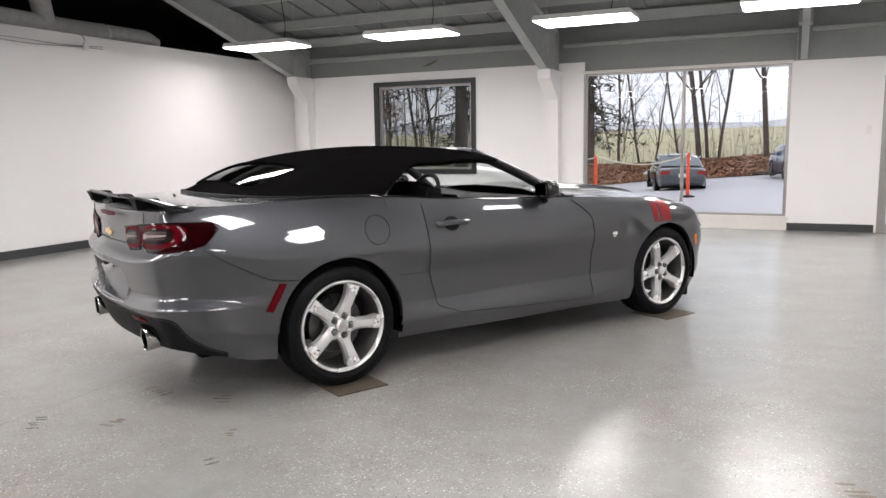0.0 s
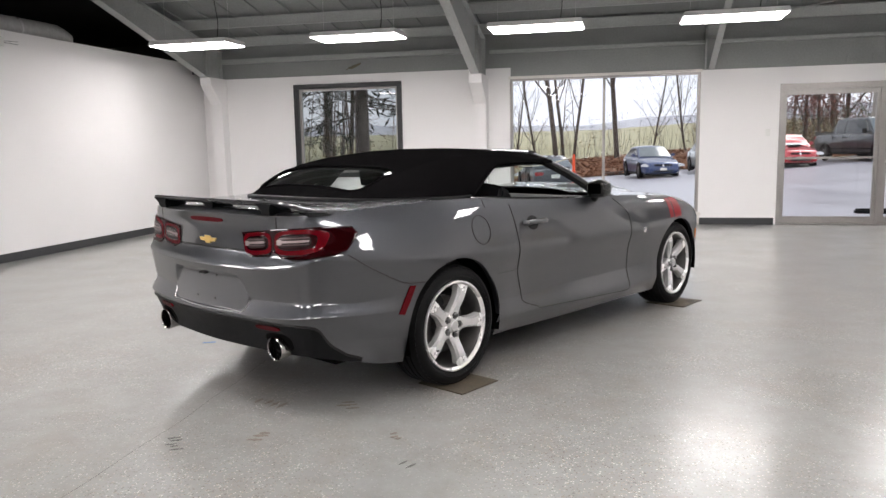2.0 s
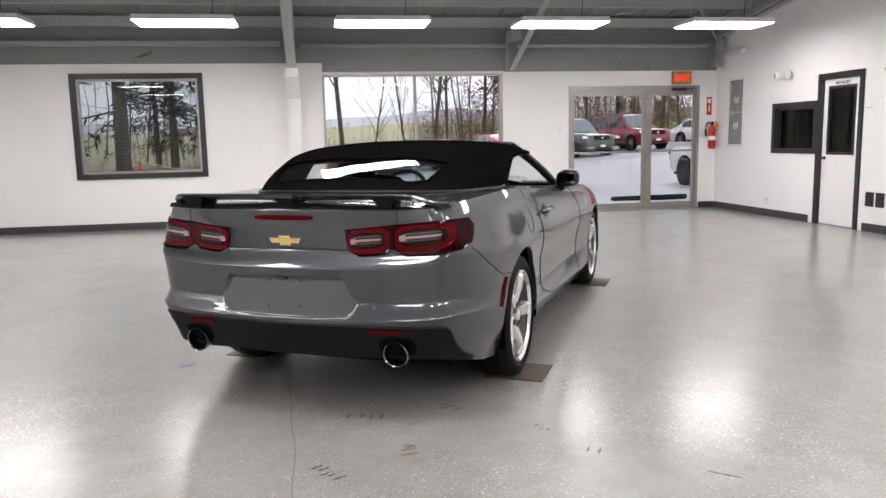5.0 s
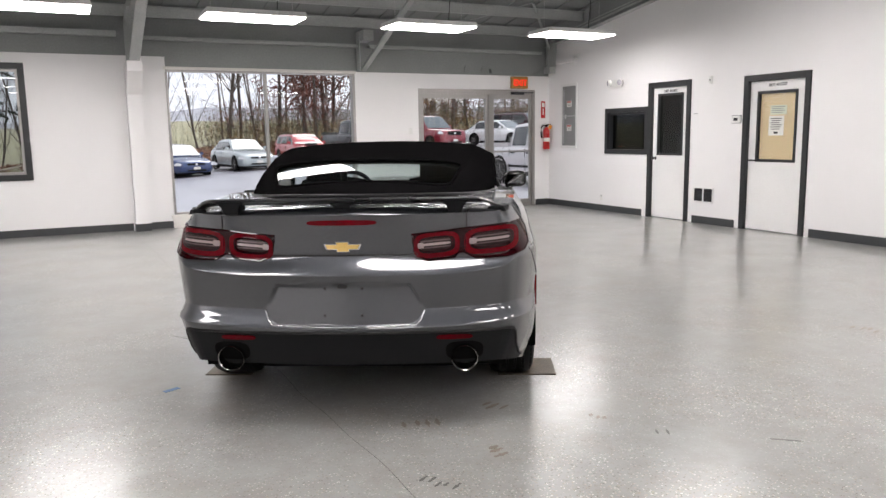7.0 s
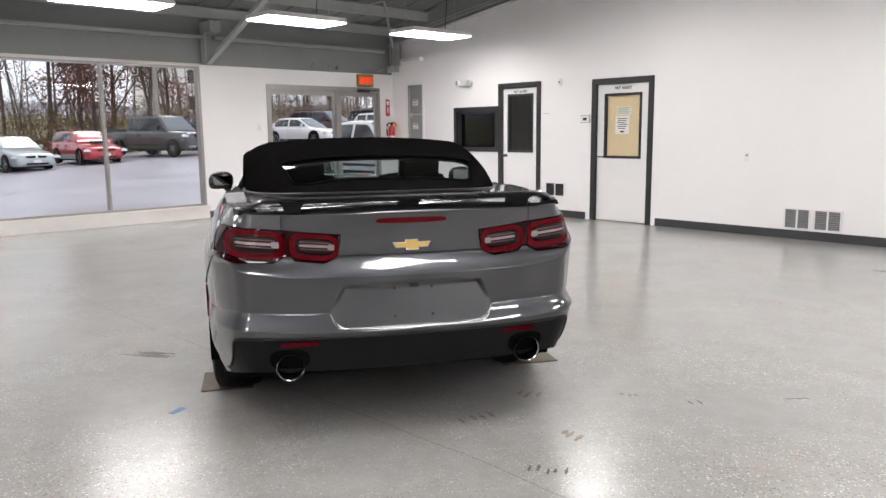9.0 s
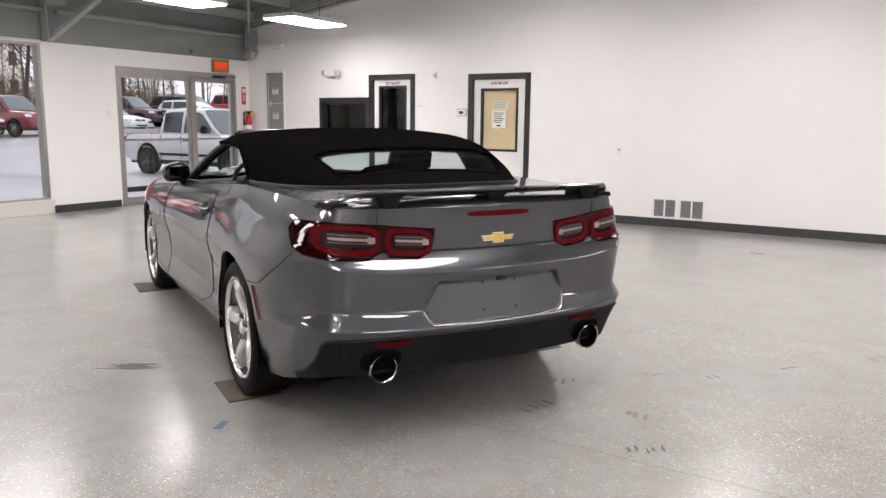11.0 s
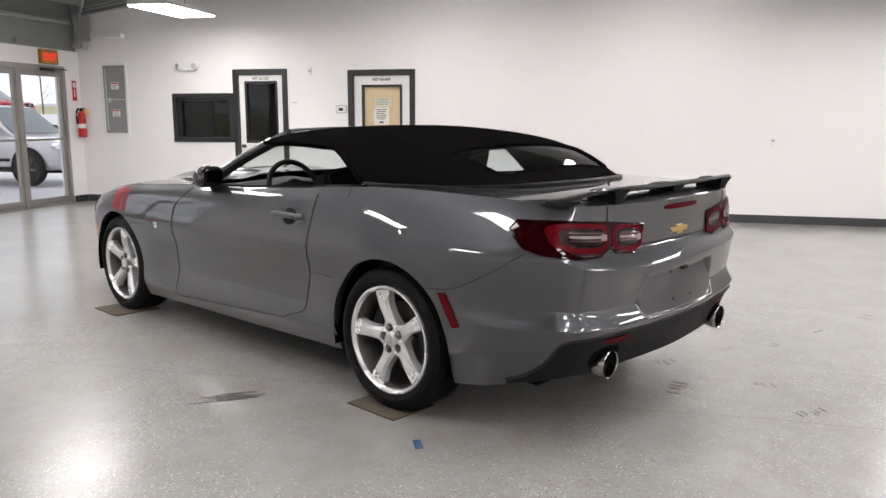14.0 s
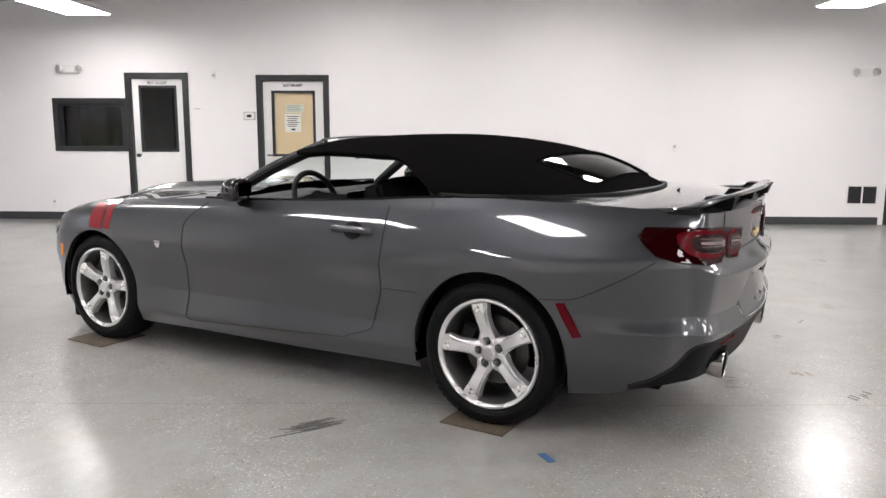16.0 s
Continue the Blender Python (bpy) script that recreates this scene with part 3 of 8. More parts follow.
part("inner_bead", boxes((-10.735, -10.70, 0.02, 0.08, 1.085, 1.705), (-10.70, -9.795, 0.02, 0.08, 1.67, 1.705)), M_TRIM, w3)

CAR = pose(-2.8976, 4.20, 0, 0, 0, 61.07)
# ---- ceiling lamps ----
def ceiling_lamp(x, y, z):
    t = thing("ceiling_lamp", "white rectangular panel lamp hung on thin cables, lit", "ceiling lamp", pose(x, y, z), "ceiling lamps")
    bm = bmesh.new()
    lo = [bm.verts.new((sx * 0.605, sy * 0.30, 0.0)) for sx, sy in ((-1, -1), (1, -1), (1, 1), (-1, 1))]
    hi = [bm.verts.new((sx * 0.585, sy * 0.28, 0.062)) for sx, sy in ((-1, -1), (1, -1), (1, 1), (-1, 1))]
    for i in range(4):
        j = (i + 1) % 4
        bm.faces.new((lo[i], lo[j], hi[j], hi[i]))
    bm.faces.new(hi)
    rim = [bm.verts.new((v.co.x * 0.965, v.co.y * 0.93, 0.0)) for v in lo]
    for i in range(4):
        j = (i + 1) % 4
        bm.faces.new((lo[j], lo[i], rim[i], rim[j]))
    bmesh.ops.recalc_face_normals(bm, faces=bm.faces)
    part("housing", bm, M_LAMPBODY, t, smooth=0)
    part("diffuser", box(-0.583, 0.583, -0.279, 0.279, -0.014, 0.009), M_LAMPGLOW, t, "glowing white diffuser", smooth=0)
    up = roof_z(y) - z
    for sx in (-0.5, 0.5):
        part("hanger_cable", tube([(sx, 0, 0.06), (sx, 0, up)], 0.0025, 5), M_STEEL, t)
    cord = [(0.30 + 0.03 * math.sin(k * 5), 0.02 * math.sin(k * 9), 0.06 + (up - 0.06) * k) for k in np.linspace(0, 1, 12)]
    part("power_cord", tube(cord, 0.006, 6), M_WIRE, t, "black power cord")
    return t


LAMPS = [(x, 9.72, 2.83) for x in (-7.11, -4.68, -2.27, 0.12, 2.50)]
# the lamp at x 2.0 is unseen, added to brighten the door wall
LAMPS += [(x, 6.4, 3.0) for x in (-5.4, -3.0, -0.6)] + [(2.0, 6.3, 3.3)]
LAMPS += [(x, 2.6, 3.0) for x in (-5.9, -3.3, -0.7)] + [(2.0, 3.2, 3.3)]
# the row at y -1.0 is unseen, added to spread the light
LAMPS += [(x, -1.0, 3.0) for x in (-5.4, -3.0, -0.5)] + [(1.95, 0.25, 2.83)]
# unseen: the south row and two by the partition, added to brighten the room
LAMPS += [(x, -4.2, 3.0) for x in (-5.4, -3.0, -0.5)] + [(-7.9, 2.6, 3.0), (-7.9, -1.0, 3.0)]
for l in LAMPS:
    ceiling_lamp(*l)

# ---- on the window wall ----
ex = thing("exit_sign", "orange box exit sign lit in red above the glass door", "exit sign", pose(3.315, YW, 2.33))
part("sign_box", box(-0.175, 0.175, -0.075, -0.001, -0.11, 0.11, 0.006), surf("orange_sign_case", (0.40, 0.20, 0.04), 0.45), ex)
lt = text_bm("EXIT", 0.145)
lt.transform(pose(0, -0.078, -0.052))
part("lettering", lt, glow("red_sign_light", (1.0, 0.03, 0.01), 0.8), ex, "glowing red letters", smooth=0)


def extinguisher():
    t = thing("fire_extinguisher", "red fire extinguisher with an orange tag hung on the wall", "fire extinguisher", pose(3.90, YW - 0.09, 1.07))
    body = part("cylinder", lathe([(0.045, 0.0), (0.062, 0.012), (0.064, 0.03), (0.064, 0.34), (0.055, 0.385), (0.025, 0.415), (0.018, 0.43)], 28), M_RED, t)
    part("label", lathe([(0.0645, 0.15), (0.0648, 0.152), (0.0648, 0.22), (0.0645, 0.222)], 28, closed=True), M_PAPER, body, "printed label")
    part("valve", boxes((-0.02, 0.02, -0.02, 0.02, 0.425, 0.465), (-0.012, 0.09, -0.012, 0.012, 0.465, 0.480), (-0.012, 0.08, -0.012, 0.012, 0.445, 0.455), bev=0.003), M_BLACK, t)
    hose = [(-0.02, 0, 0.45), (-0.08, -0.01, 0.47), (-0.125, -0.01, 0.42), (-0.13, -0.01, 0.33), (-0.105, 0, 0.22)]
    part("hose", tube(hose, 0.011, 8, r_end=0.016), M_BLACK, t, "black hose")
    tg = part("tag", box(-0.035, 0.035, -0.001, 0.001, -0.075, 0.0), M_ORANGE, t, "orange inspection tag")
    tg.matrix_local = pose(0.055, -0.072, 0.46, 12, 20, 0)
    part("bracket", boxes((-0.03, 0.03, 0.06, 0.088, 0.30, 0.42), bev=0.003), M_STEEL, t)
    return t


extinguisher()
es = thing("extinguisher_sign", "red and white arrow sign above the extinguisher", "wall sign", pose(3.88, YW, 1.83))
part("plate", box(-0.048, 0.048, -0.006, -0.001, -0.16, 0.16), M_RED, es)
part("arrow", boxes((-0.012, 0.012, -0.008, -0.006, -0.10, 0.02), (-0.03, 0.03, -0.008, -0.006, 0.05, 0.13)), M_PAPER, es)
sw_ = thing("light_switch", "small white switch plate on the wall", "light switch", pose(1.07, YW, 1.36))
part("plate", box(-0.035, 0.035, -0.007, -0.001, 0.04, 0.155, 0.002), M_WHITEPL, sw_)
part("toggle", box(-0.006, 0.006, -0.02, -0.006, 0.085, 0.11), M_WHITEPL, sw_)
pp = thing("peeled_paint", "tan patch of peeled paint on the grey panel", "paint damage", pose(-5.76, YW + 0.026, 2.76), kind="structure")
rng = random.Random(4)
for k in range(3):
    pts = []
    for i in range(18):
        a = 2 * math.pi * i / 18
        pts.append(((0.20 if k == 0 else 0.09) * math.cos(a) * rng.uniform(0.6, 1.15) + (0, 0.17, -0.16)[k], (0.035 if k == 0 else 0.05) * math.sin(a) * rng.uniform(0.5, 1.3) + (0, 0.045, -0.02)[k] + 0.16 * math.cos(a) * 0.3))
    part("patch", prism(pts, -0.003 - 0.001 * k, 0.0), (surf("bare_tan_board", (0.17, 0.155, 0.11), 0.8, var=0.3, scale=20), M_GREYPL, M_GREY)[k], pp, smooth=0)
cl = thing("conduit_stub", "old pipe stubs and a junction box on the grey panel", "conduit", pose(2.45, YW, 2.62))
part("pipe", tube([(-0.30, -0.03, -0.12), (-0.30, -0.06, -0.03), (-0.28, -0.06, 0.0)], 0.012, 8), M_GREY, cl)
part("pipe", tube([(0.05, -0.03, -0.10), (0.05, -0.05, -0.01)], 0.012, 8), M_GREY, cl)
part("junction_box", box(0.25, 0.33, -0.05, 0.03, -0.12, -0.05, 0.005), M_GREY, cl)
part("wire", tube([(-0.28, -0.05, -0.10), (-0.1, -0.04, -0.125), (0.05, -0.04, -0.10)], 0.005, 6), M_GREY, cl)

# ---- on the door wall ----
pn = thing("electrical_panel", "grey electrical panel door in a white surround", "electrical panel", EAST @ pose(-11.87, 0, 1.69))
part("surround", boxes((-0.245, -0.205, -0.02, -0.001, -0.59, 0.59), (0.205, 0.245, -0.02, -0.001, -0.59, 0.59), (-0.205, 0.205, -0.02, -0.001, 0.545, 0.59), (-0.205, 0.205, -0.02, -0.001, -0.59, -0.545), bev=0.003), M_WHITEPL, pn)
dr = part("panel_door", box(-0.205, 0.205, -0.016, -0.001, -0.545, 0.545, 0.003), surf("dull_grey_panel_door", (0.23, 0.235, 0.235), 0.5, var=0.06), pn)
part("latch", boxes((-0.12, -0.08, -0.024, -0.016, -0.05, 0.03), (-0.17, -0.15, -0.02, -0.016, -0.5, 0.5), bev=0.002), M_STEEL, dr)
for z in (0.22, -0.22):
    st = part("warning_label", box(-0.06, 0.08, -0.0185, -0.0165, z - 0.055, z + 0.055), M_PAPER, dr, "small white warning label")
    part("print", boxes((-0.05, 0.07, -0.0200, -0.0186, z + 0.025, z + 0.048)), M_RED, st)
    part("print", boxes(*[(-0.045, 0.06, -0.0200, -0.0186, z - 0.04 + 0.02 * i, z - 0.033 + 0.02 * i) for i in range(3)]), M_INK, st)
part("divider", box(-0.205, 0.205, -0.019, -0.016, -0.006, 0.006), M_STEEL, pn)


def emergency_light(x, z):
    t = thing("emergency_light", "white twin-head emergency light on the wall", "emergency light", EAST @ pose(x, 0, z), "emergency lights")
    part("case", box(-0.13, 0.13, -0.07, -0.001, -0.055, 0.055, 0.015), M_WHITEPL, t)
    for sx in (-1, 1):
        h = part("lamp_head", lathe([(0.030, 0.03), (0.052, 0.0), (0.055, -0.035), (0.048, -0.045), (0.01, -0.04)], 20, "y"), M_WHITEPL, t)
        h.matrix_local = pose(sx * 0.135, -0.07, 0.01, 0, 0, sx * 22)
        part("lens", lathe([(0.045, -0.044), (0.03, -0.050), (0.004, -0.052)], 20, "y"), surf("grey_lamp_lens", (0.40, 0.40, 0.42), 0.15), h)


emergency_light(-10.48, 2.19)
emergency_light(0.84, 2.15)
th = thing("thermostat", "small white wall thermostat with a grey display", "thermostat", EAST @ pose(-7.905, 0, 1.53))
part("case", box(-0.075, 0.075, -0.028, -0.001, -0.05, 0.05, 0.008), M_WHITEPL, th)
part("display", box(-0.035, 0.035, -0.0305, -0.028, -0.022, 0.020), M_TRIM, th)
part("base_plate", box(-0.085, 0.085, -0.012, -0.0012, -0.058, 0.058, 0.003), M_GREYPL, th)
sn = thing("motion_sensor_box", "small white sensor box high on the wall", "sensor", EAST @ pose(-8.405, 0, 2.105))
part("case", box(-0.03, 0.03, -0.03, -0.001, -0.055, 0.055, 0.008), M_WHITEPL, sn)
part("lens", lathe([(0.016, -0.03), (0.014, -0.036), (0.004, -0.038)], 16, "y"), M_GREYPL, sn)
nl = thing("wall_hook", "small grey hook beside the door", "wall hook", EAST @ pose(-8.66, 0, 1.63))
part("hook", tube([(-0.05, -0.001, 0), (-0.05, -0.02, 0), (0.04, -0.022, 0.002)], 0.004, 6), M_GREYPL, nl)


def wall_vent(x0, x1, z0, z1, panels, fine, slats=M_TRIM):
    t = thing("wall_vent", "white framed return air vent with dark slats low on the wall", "wall vent", EAST @ pose((x0 + x1) / 2, 0, (z0 + z1) / 2), "wall vents")
    w, h = (x1 - x0) / 2, (z1 - z0) / 2
    bar = 0.02
    pw = (2 * w - bar * (panels + 1)) / panels
    bm = boxes((-w, w, -0.014, -0.001, h - bar, h), (-w, w, -0.014, -0.001, -h, -h + bar))
    for i in range(panels + 1):
        a = -w + i * (pw + bar)
        box(a, a + bar, -0.014, -0.001, -h + bar, h - bar, bm=bm)
    part("frame", bm, M_WHITEPL, t, smooth=0)
    part("backing", box(-w + 0.01, w - 0.01, -0.004, -0.0015, -h + 0.01, h - 0.01), M_BLACK, t)
    n = int((2 * h - 2 * bar) / fine)
    for i in range(panels):
        a = -w + bar + i * (pw + bar)
        for k in range(n):
            z = -h + bar + (k + 0.5) * fine
            s = part("slat", boxes((a + 0.002, a + pw - 0.002, -0.010, -0.007, -fine * 0.33, fine * 0.33)), slats, t, smooth=0)
            s.matrix_local = pose(0, 0, z, 0, 0, 0)


wall_vent(-4.835, -4.51, 0.12, 0.385, 2, 0.022, M_GREYPL)
wall_vent(-4.475, -4.145, 0.12, 0.385, 2, 0.022, M_GREYPL)
wall_vent(-8.68, -8.285, 0.315, 0.545, 2, 0.022)
wall_vent(0.745, 1.19, 0.29, 0.575, 2, 0.022)


def outlet(m, label="white wall socket plate"):
    t = thing("wall_outlet", label, "wall outlet", m, "wall outlets")
    part("plate", box(-0.035, 0.035, -0.006, -0.001, -0.058, 0.058, 0.002), M_WHITEPL, t)
    for z in (0.025, -0.025):
        part("socket", box(-0.015, 0.015, -0.0078, -0.006, z - 0.013, z + 0.013), M_GREYPL if z > 0 else M_PAPER, t)


for x, z in ((-10.89, 0.24), (-1.75, 1.09), (-5.35, 1.0)):
    outlet(EAST @ pose(x, 0, z), "white wall socket plate on the door wall")

# ---- on and over the partition ----
dc = thing("air_duct", "silver wrapped air duct lying along the top of the partition", "air duct", pose(XL - 0.30, 0, 2.89))
bm = bmesh.new()
run = [(0.03 * math.sin(y * 3), y, 0.10) for y in np.linspace(3.0, 9.1, 26)]
tube(run + [(0.0, 9.25, 0.07), (0.0, 9.33, 0.03)], 0.15, 16, bm)
part("run", bm, M_DUCT, dc)
part("riser", tube([(0.02, 7.45, 0.14), (0.02, 7.38, 0.5), (0.03, 7.25, 1.2)], 0.13, 16), M_DUCT, dc)
part("strap", lathe([(0.152, -0.02), (0.156, 0.0), (0.152, 0.02)], 20, "y", m=pose(0, 8.4, 0.10)), M_STEEL, dc)
bx = thing("wall_cables", "loose thin cables strung along the partition's top", "cables", pose(XL, 0, 2.74))
for z, ph in ((0.0, 0.0), (-0.03, 1.7)):
    part("cable", tube([(0.008, y, z + 0.012 * math.sin(y * 4 + ph) - 0.02 * math.sin((y - 4) * 0.9)) for y in np.linspace(3.5, 8.1, 40)], 0.004, 5), M_GREYPL, bx)
part("terminal_box", box(0.0, 0.03, 7.78, 7.86, -0.06, 0.05, 0.005), M_WHITEPL, bx)
part("cable", tube([(0.01, 7.82, 0.05), (0.0, 7.80, 0.12), (-0.05, 7.78, 0.16)], 0.004, 5), M_WIRE, bx)

# ---- on the floor ----
for u0, u1, v0, v1 in ((-0.13, 0.19, -1.055, -0.72), (2.67, 3.02, -1.055, -0.72), (-0.13, 0.20, 0.72, 0.995), (2.65, 3.0, 0.72, 1.05)):
    t = thing("wheel_board", "worn tan board lying under the car's tyre", "floor board", CAR @ pose((u0 + u1) / 2, (v0 + v1) / 2, 0), "boards under the tyres")
    part("board", box((u0 - u1) / 2, (u1 - u0) / 2, (v0 - v1) / 2, (v1 - v0) / 2, 0.0, 0.006, 0.002), M_MAT, t)


def scuff(x, y, a, n, length, gap, w, material, label, seed):
    """Several short smeared strokes side by side on the floor."""
    r = random.Random(seed)
    bm = bmesh.new()
    for i in range(n):
        o, l = (i - n / 2) * gap + r.uniform(-0.2, 0.2) * gap, length * r.uniform(0.5, 1.0)
        s = r.uniform(-0.25, 0.25) * length
        up, dn = [], []
        for k in range(9):
            u = -l / 2 + l * k / 8
            h = w * (0.25 + math.sin(math.pi * (k + 0.5) / 9)) * r.uniform(0.4, 1.0)
            up.append((u + s, o + h)), dn.append((u + s, o - h))
        vs = [bm.verts.new((px, py, 0)) for px, py in up + dn[::-1]]
        bm.faces.new(vs)
    e = bmesh.ops.extrude_face_region(bm, geom=bm.faces[:])
    bmesh.ops.translate(bm, verts=[v for v in e["geom"] if isinstance(v, bmesh.types.BMVert)], vec=(0, 0, 0.0008))
    bmesh.ops.recalc_face_normals(bm, faces=bm.faces)
    solid("floor_scuff", bm, material, label, "floor mark", m=pose(x, y, 0.0004, 0, 0, a), group="floor marks", kind="stuff", smooth=0)


scuff(-3.235, 2.69, 30, 5, 0.07, 0.035, 0.008, M_SCUFF, "short dark scuff marks on the floor", 1)
scuff(-3.73, 5.45, -60, 8, 0.30, 0.014, 0.006, M_SCUFF, "streaky black tyre smear on the floor", 2)
scuff(-2.88, 2.85, 10, 3, 0.10, 0.04, 0.014, M_STAIN, "faint brown stain on the floor", 3)
scuff(-2.24, 2.96, 40, 3, 0.07, 0.03, 0.010, M_STAIN, "small brown chips on the floor", 4)
scuff(-1.687, 2.335, -40, 1, 0.16, 0.02, 0.006, M_SCUFF, "single thin black scratch on the floor", 5)
scuff(-2.11, 2.657, 60, 2, 0.07, 0.05, 0.006, M_SCUFF, "two small dark nicks on the floor", 6)
scuff(-2.6, 3.35, 20, 3, 0.12, 0.05, 0.012, M_STAIN, "faint brown stain under the car's tail", 7)
scuff(-3.05, 3.30, 75, 4, 0.09, 0.05, 0.012, M_STAIN, "faint brown drips under the car's tail", 8)
scuff(0.4, 3.4, 15, 4, 0.14, 0.05, 0.012, M_STAIN, "faint brown worn spot on the floor", 9)
scuff(-1.2, 1.9, 65, 3, 0.10, 0.05, 0.010, M_STAIN, "faint brown worn spot on the floor", 10)
scuff(0.9, 1.0, 25, 4, 0.12, 0.03, 0.006, M_SCUFF, "short dark scuff marks on the bare floor", 11)
scuff(2.4, 3.2, 80, 3, 0.16, 0.03, 0.007, M_SCUFF, "short dark scuff marks near the wall", 12)
tp = solid("tape_piece", box(-0.045, 0.045, -0.018, 0.018, 0.0004, 0.0016), M_TAPE, "small piece of blue tape stuck on the floor", "tape", m=pose(-4.04, 4.39, 0, 0, 0, 25))
# saw-cut joint in the slab
bm = bmesh.new()
pts = [(-3.37 - 0.028 * (y - 2.6) + 0.012 * math.sin(y * 2.7) + 0.006 * math.sin(y * 9.1), y) for y in np.linspace(-3.0, 12.3, 120)]
for (x0, y0), (x1, y1) in zip(pts, pts[1:]):
    w = 0.0015
    bm.faces.new([bm.verts.new(p) for p in ((x0 - w, y0, 0.0006), (x0 + w, y0, 0.0006), (x1 + w, y1, 0.0006), (x1 - w, y1, 0.0006))])
bmesh.ops.remove_doubles(bm, verts=bm.verts, dist=1e-5)
solid("floor_joint", bm, M_SCUFF, "thin dark crack line across the concrete floor", "floor joint", kind="structure", smooth=0)

# ---- the car: x forward from the rear axle, y to its left, z up ----
def paint_material():
    """Dark grey metallic lacquer: flake glitter under a clear coat."""
    m = bpy.data.materials.new("grey_metallic_lacquer")
    t, p = nodes_of(m)
    co, fl = t.nodes.new("ShaderNodeTexCoord"), t.nodes.new("ShaderNodeTexVoronoi")
    fl.inputs["Scale"].default_value = 900
    t.links.new(co.outputs["Object"], fl.inputs["Vector"])
    r = t.nodes.new("ShaderNodeValToRGB")
    r.color_ramp.elements[0].color, r.color_ramp.elements[1].color = (0.046, 0.049, 0.0545, 1), (0.070, 0.074, 0.081, 1)
    s = t.nodes.new("ShaderNodeSeparateColor")
    t.links.new(fl.outputs["Color"], s.inputs["Color"])
    t.links.new(s.outputs["Red"], r.inputs["Fac"])
    t.links.new(r.outputs["Color"], p.inputs["Base Color"])
    p.inputs["Metallic"].default_value, p.inputs["Roughness"].default_value = 0.85, 0.40
    p.inputs["Coat Weight"].default_value, p.inputs["Coat Roughness"].default_value, p.inputs["Coat IOR"].default_value = 1.0, 0.008, 1.66
    return m


M_PAINT = paint_material()
M_FABRIC = surf("black_top_canvas", (0.0065, 0.0062, 0.0065), 0.95, var=0.12, scale=3, bump=0.5, bscale=700, fine=0.03, spec=0.0)
M_LOWER = surf("charcoal_lower_trim", (0.0085, 0.0088, 0.0095), 0.58, var=0.08, bump=0.15, bscale=500, spec=0.12)
# near-black colour carries the shade of gaps, holes and wells made as solid parts
M_SEAM = surf("panel_gap_shadow", (0.006, 0.006, 0.006), 0.8)
M_TYRE = surf("tyre_rubber", (0.0055, 0.0055, 0.0058), 0.55, var=0.15, scale=12, bump=0.15, bscale=200, spec=0.12)
M_RIM = surf("silver_painted_alloy", (0.74, 0.74, 0.735), 0.27, metal=0.55, var=0.03, coat=0.4)
M_DISC = surf("brake_disc_steel", (0.085, 0.082, 0.08), 0.4, metal=0.9, var=0.12, scale=20)
M_UNDER = surf("black_underbody", (0.004, 0.004, 0.004), 0.9, spec=0.05)
M_CABIN = surf("black_cabin_trim", (0.010, 0.010, 0.0105), 0.6, var=0.1, bump=0.25, bscale=350, spec=0.2)
M_SEATS = surf("black_seat_cloth", (0.011, 0.011, 0.012), 0.85, var=0.12, bump=0.4, bscale=300, spec=0.1)
M_CARGLASS = glass("car_window_glass", (0.84, 0.90, 0.885), 1.5)
M_REARGLASS = glass("tinted_rear_glass", (0.70, 0.78, 0.77), 1.46)
M_GLOSSBLK = surf("gloss_black_trim", (0.008, 0.008, 0.008), 0.12, coat=0.5)
M_SATIN = surf("gloss_charcoal_wing", (0.016, 0.0165, 0.018), 0.30, coat=0.8)
M_GOLD = surf("gold_emblem", (0.72, 0.50, 0.16), 0.3, metal=0.8)
M_STRIPE = surf("red_vinyl_stripe", (0.22, 0.005, 0.010), 0.45, var=0.06, coat=0.15, spec=0.3)
M_LENS = surf("dark_red_lens", (0.014, 0.0004, 0.0010), 0.25, var=0.1, coat=0.55, spec=0.0)
M_LENSCORE = surf("smoked_lamp_core", (0.014, 0.007, 0.007), 0.35, spec=0.1)
M_LENSRING = surf("bright_red_lens", (0.080, 0.0010, 0.0040), 0.28, var=0.1, coat=0.3, spec=0.0)
M_LENSCLEAR = surf("clear_reverse_lens", (0.34, 0.27, 0.27), 0.18, metal=0.3, coat=0.5)
M_LENSDIM = surf("smoked_clear_lens", (0.10, 0.070, 0.072), 0.2, metal=0.2, coat=0.3)
M_AMBER = surf("amber_marker_lens", (0.80, 0.22, 0.02), 0.2, coat=1.0)
M_TIP = surf("dark_polished_steel", (0.40, 0.385, 0.37), 0.16, metal=1.0, var=0.08)
# base lowered to imitate a mirror that reflects dark surroundings
M_MIRROR = surf("darkened_mirror_glass", (0.28, 0.285, 0.29), 0.02, metal=1.0, var=0.01, rvar=0.01)

CAR = pose(-2.8976, 4.20, 0, 0, 0, 61.07)
WHEELBASE, HUB_Z, TYRE_R = 2.811, 0.338, 0.346

# plan outline from the middle of the tail round one side to the middle of the nose
OUT_X = [-1.065, -1.035, -0.970, -0.888, -0.70, -0.41, 0.0, 0.41, 0.75, 1.30, 1.95, 2.40, 2.81, 3.20, 3.47, 3.65, 3.73]
OUT_Y = [0.0, 0.42, 0.738, 0.818, 0.885, 0.925, 0.943, 0.932, 0.923, 0.925, 0.931, 0.937, 0.940, 0.905, 0.77, 0.45, 0.0]
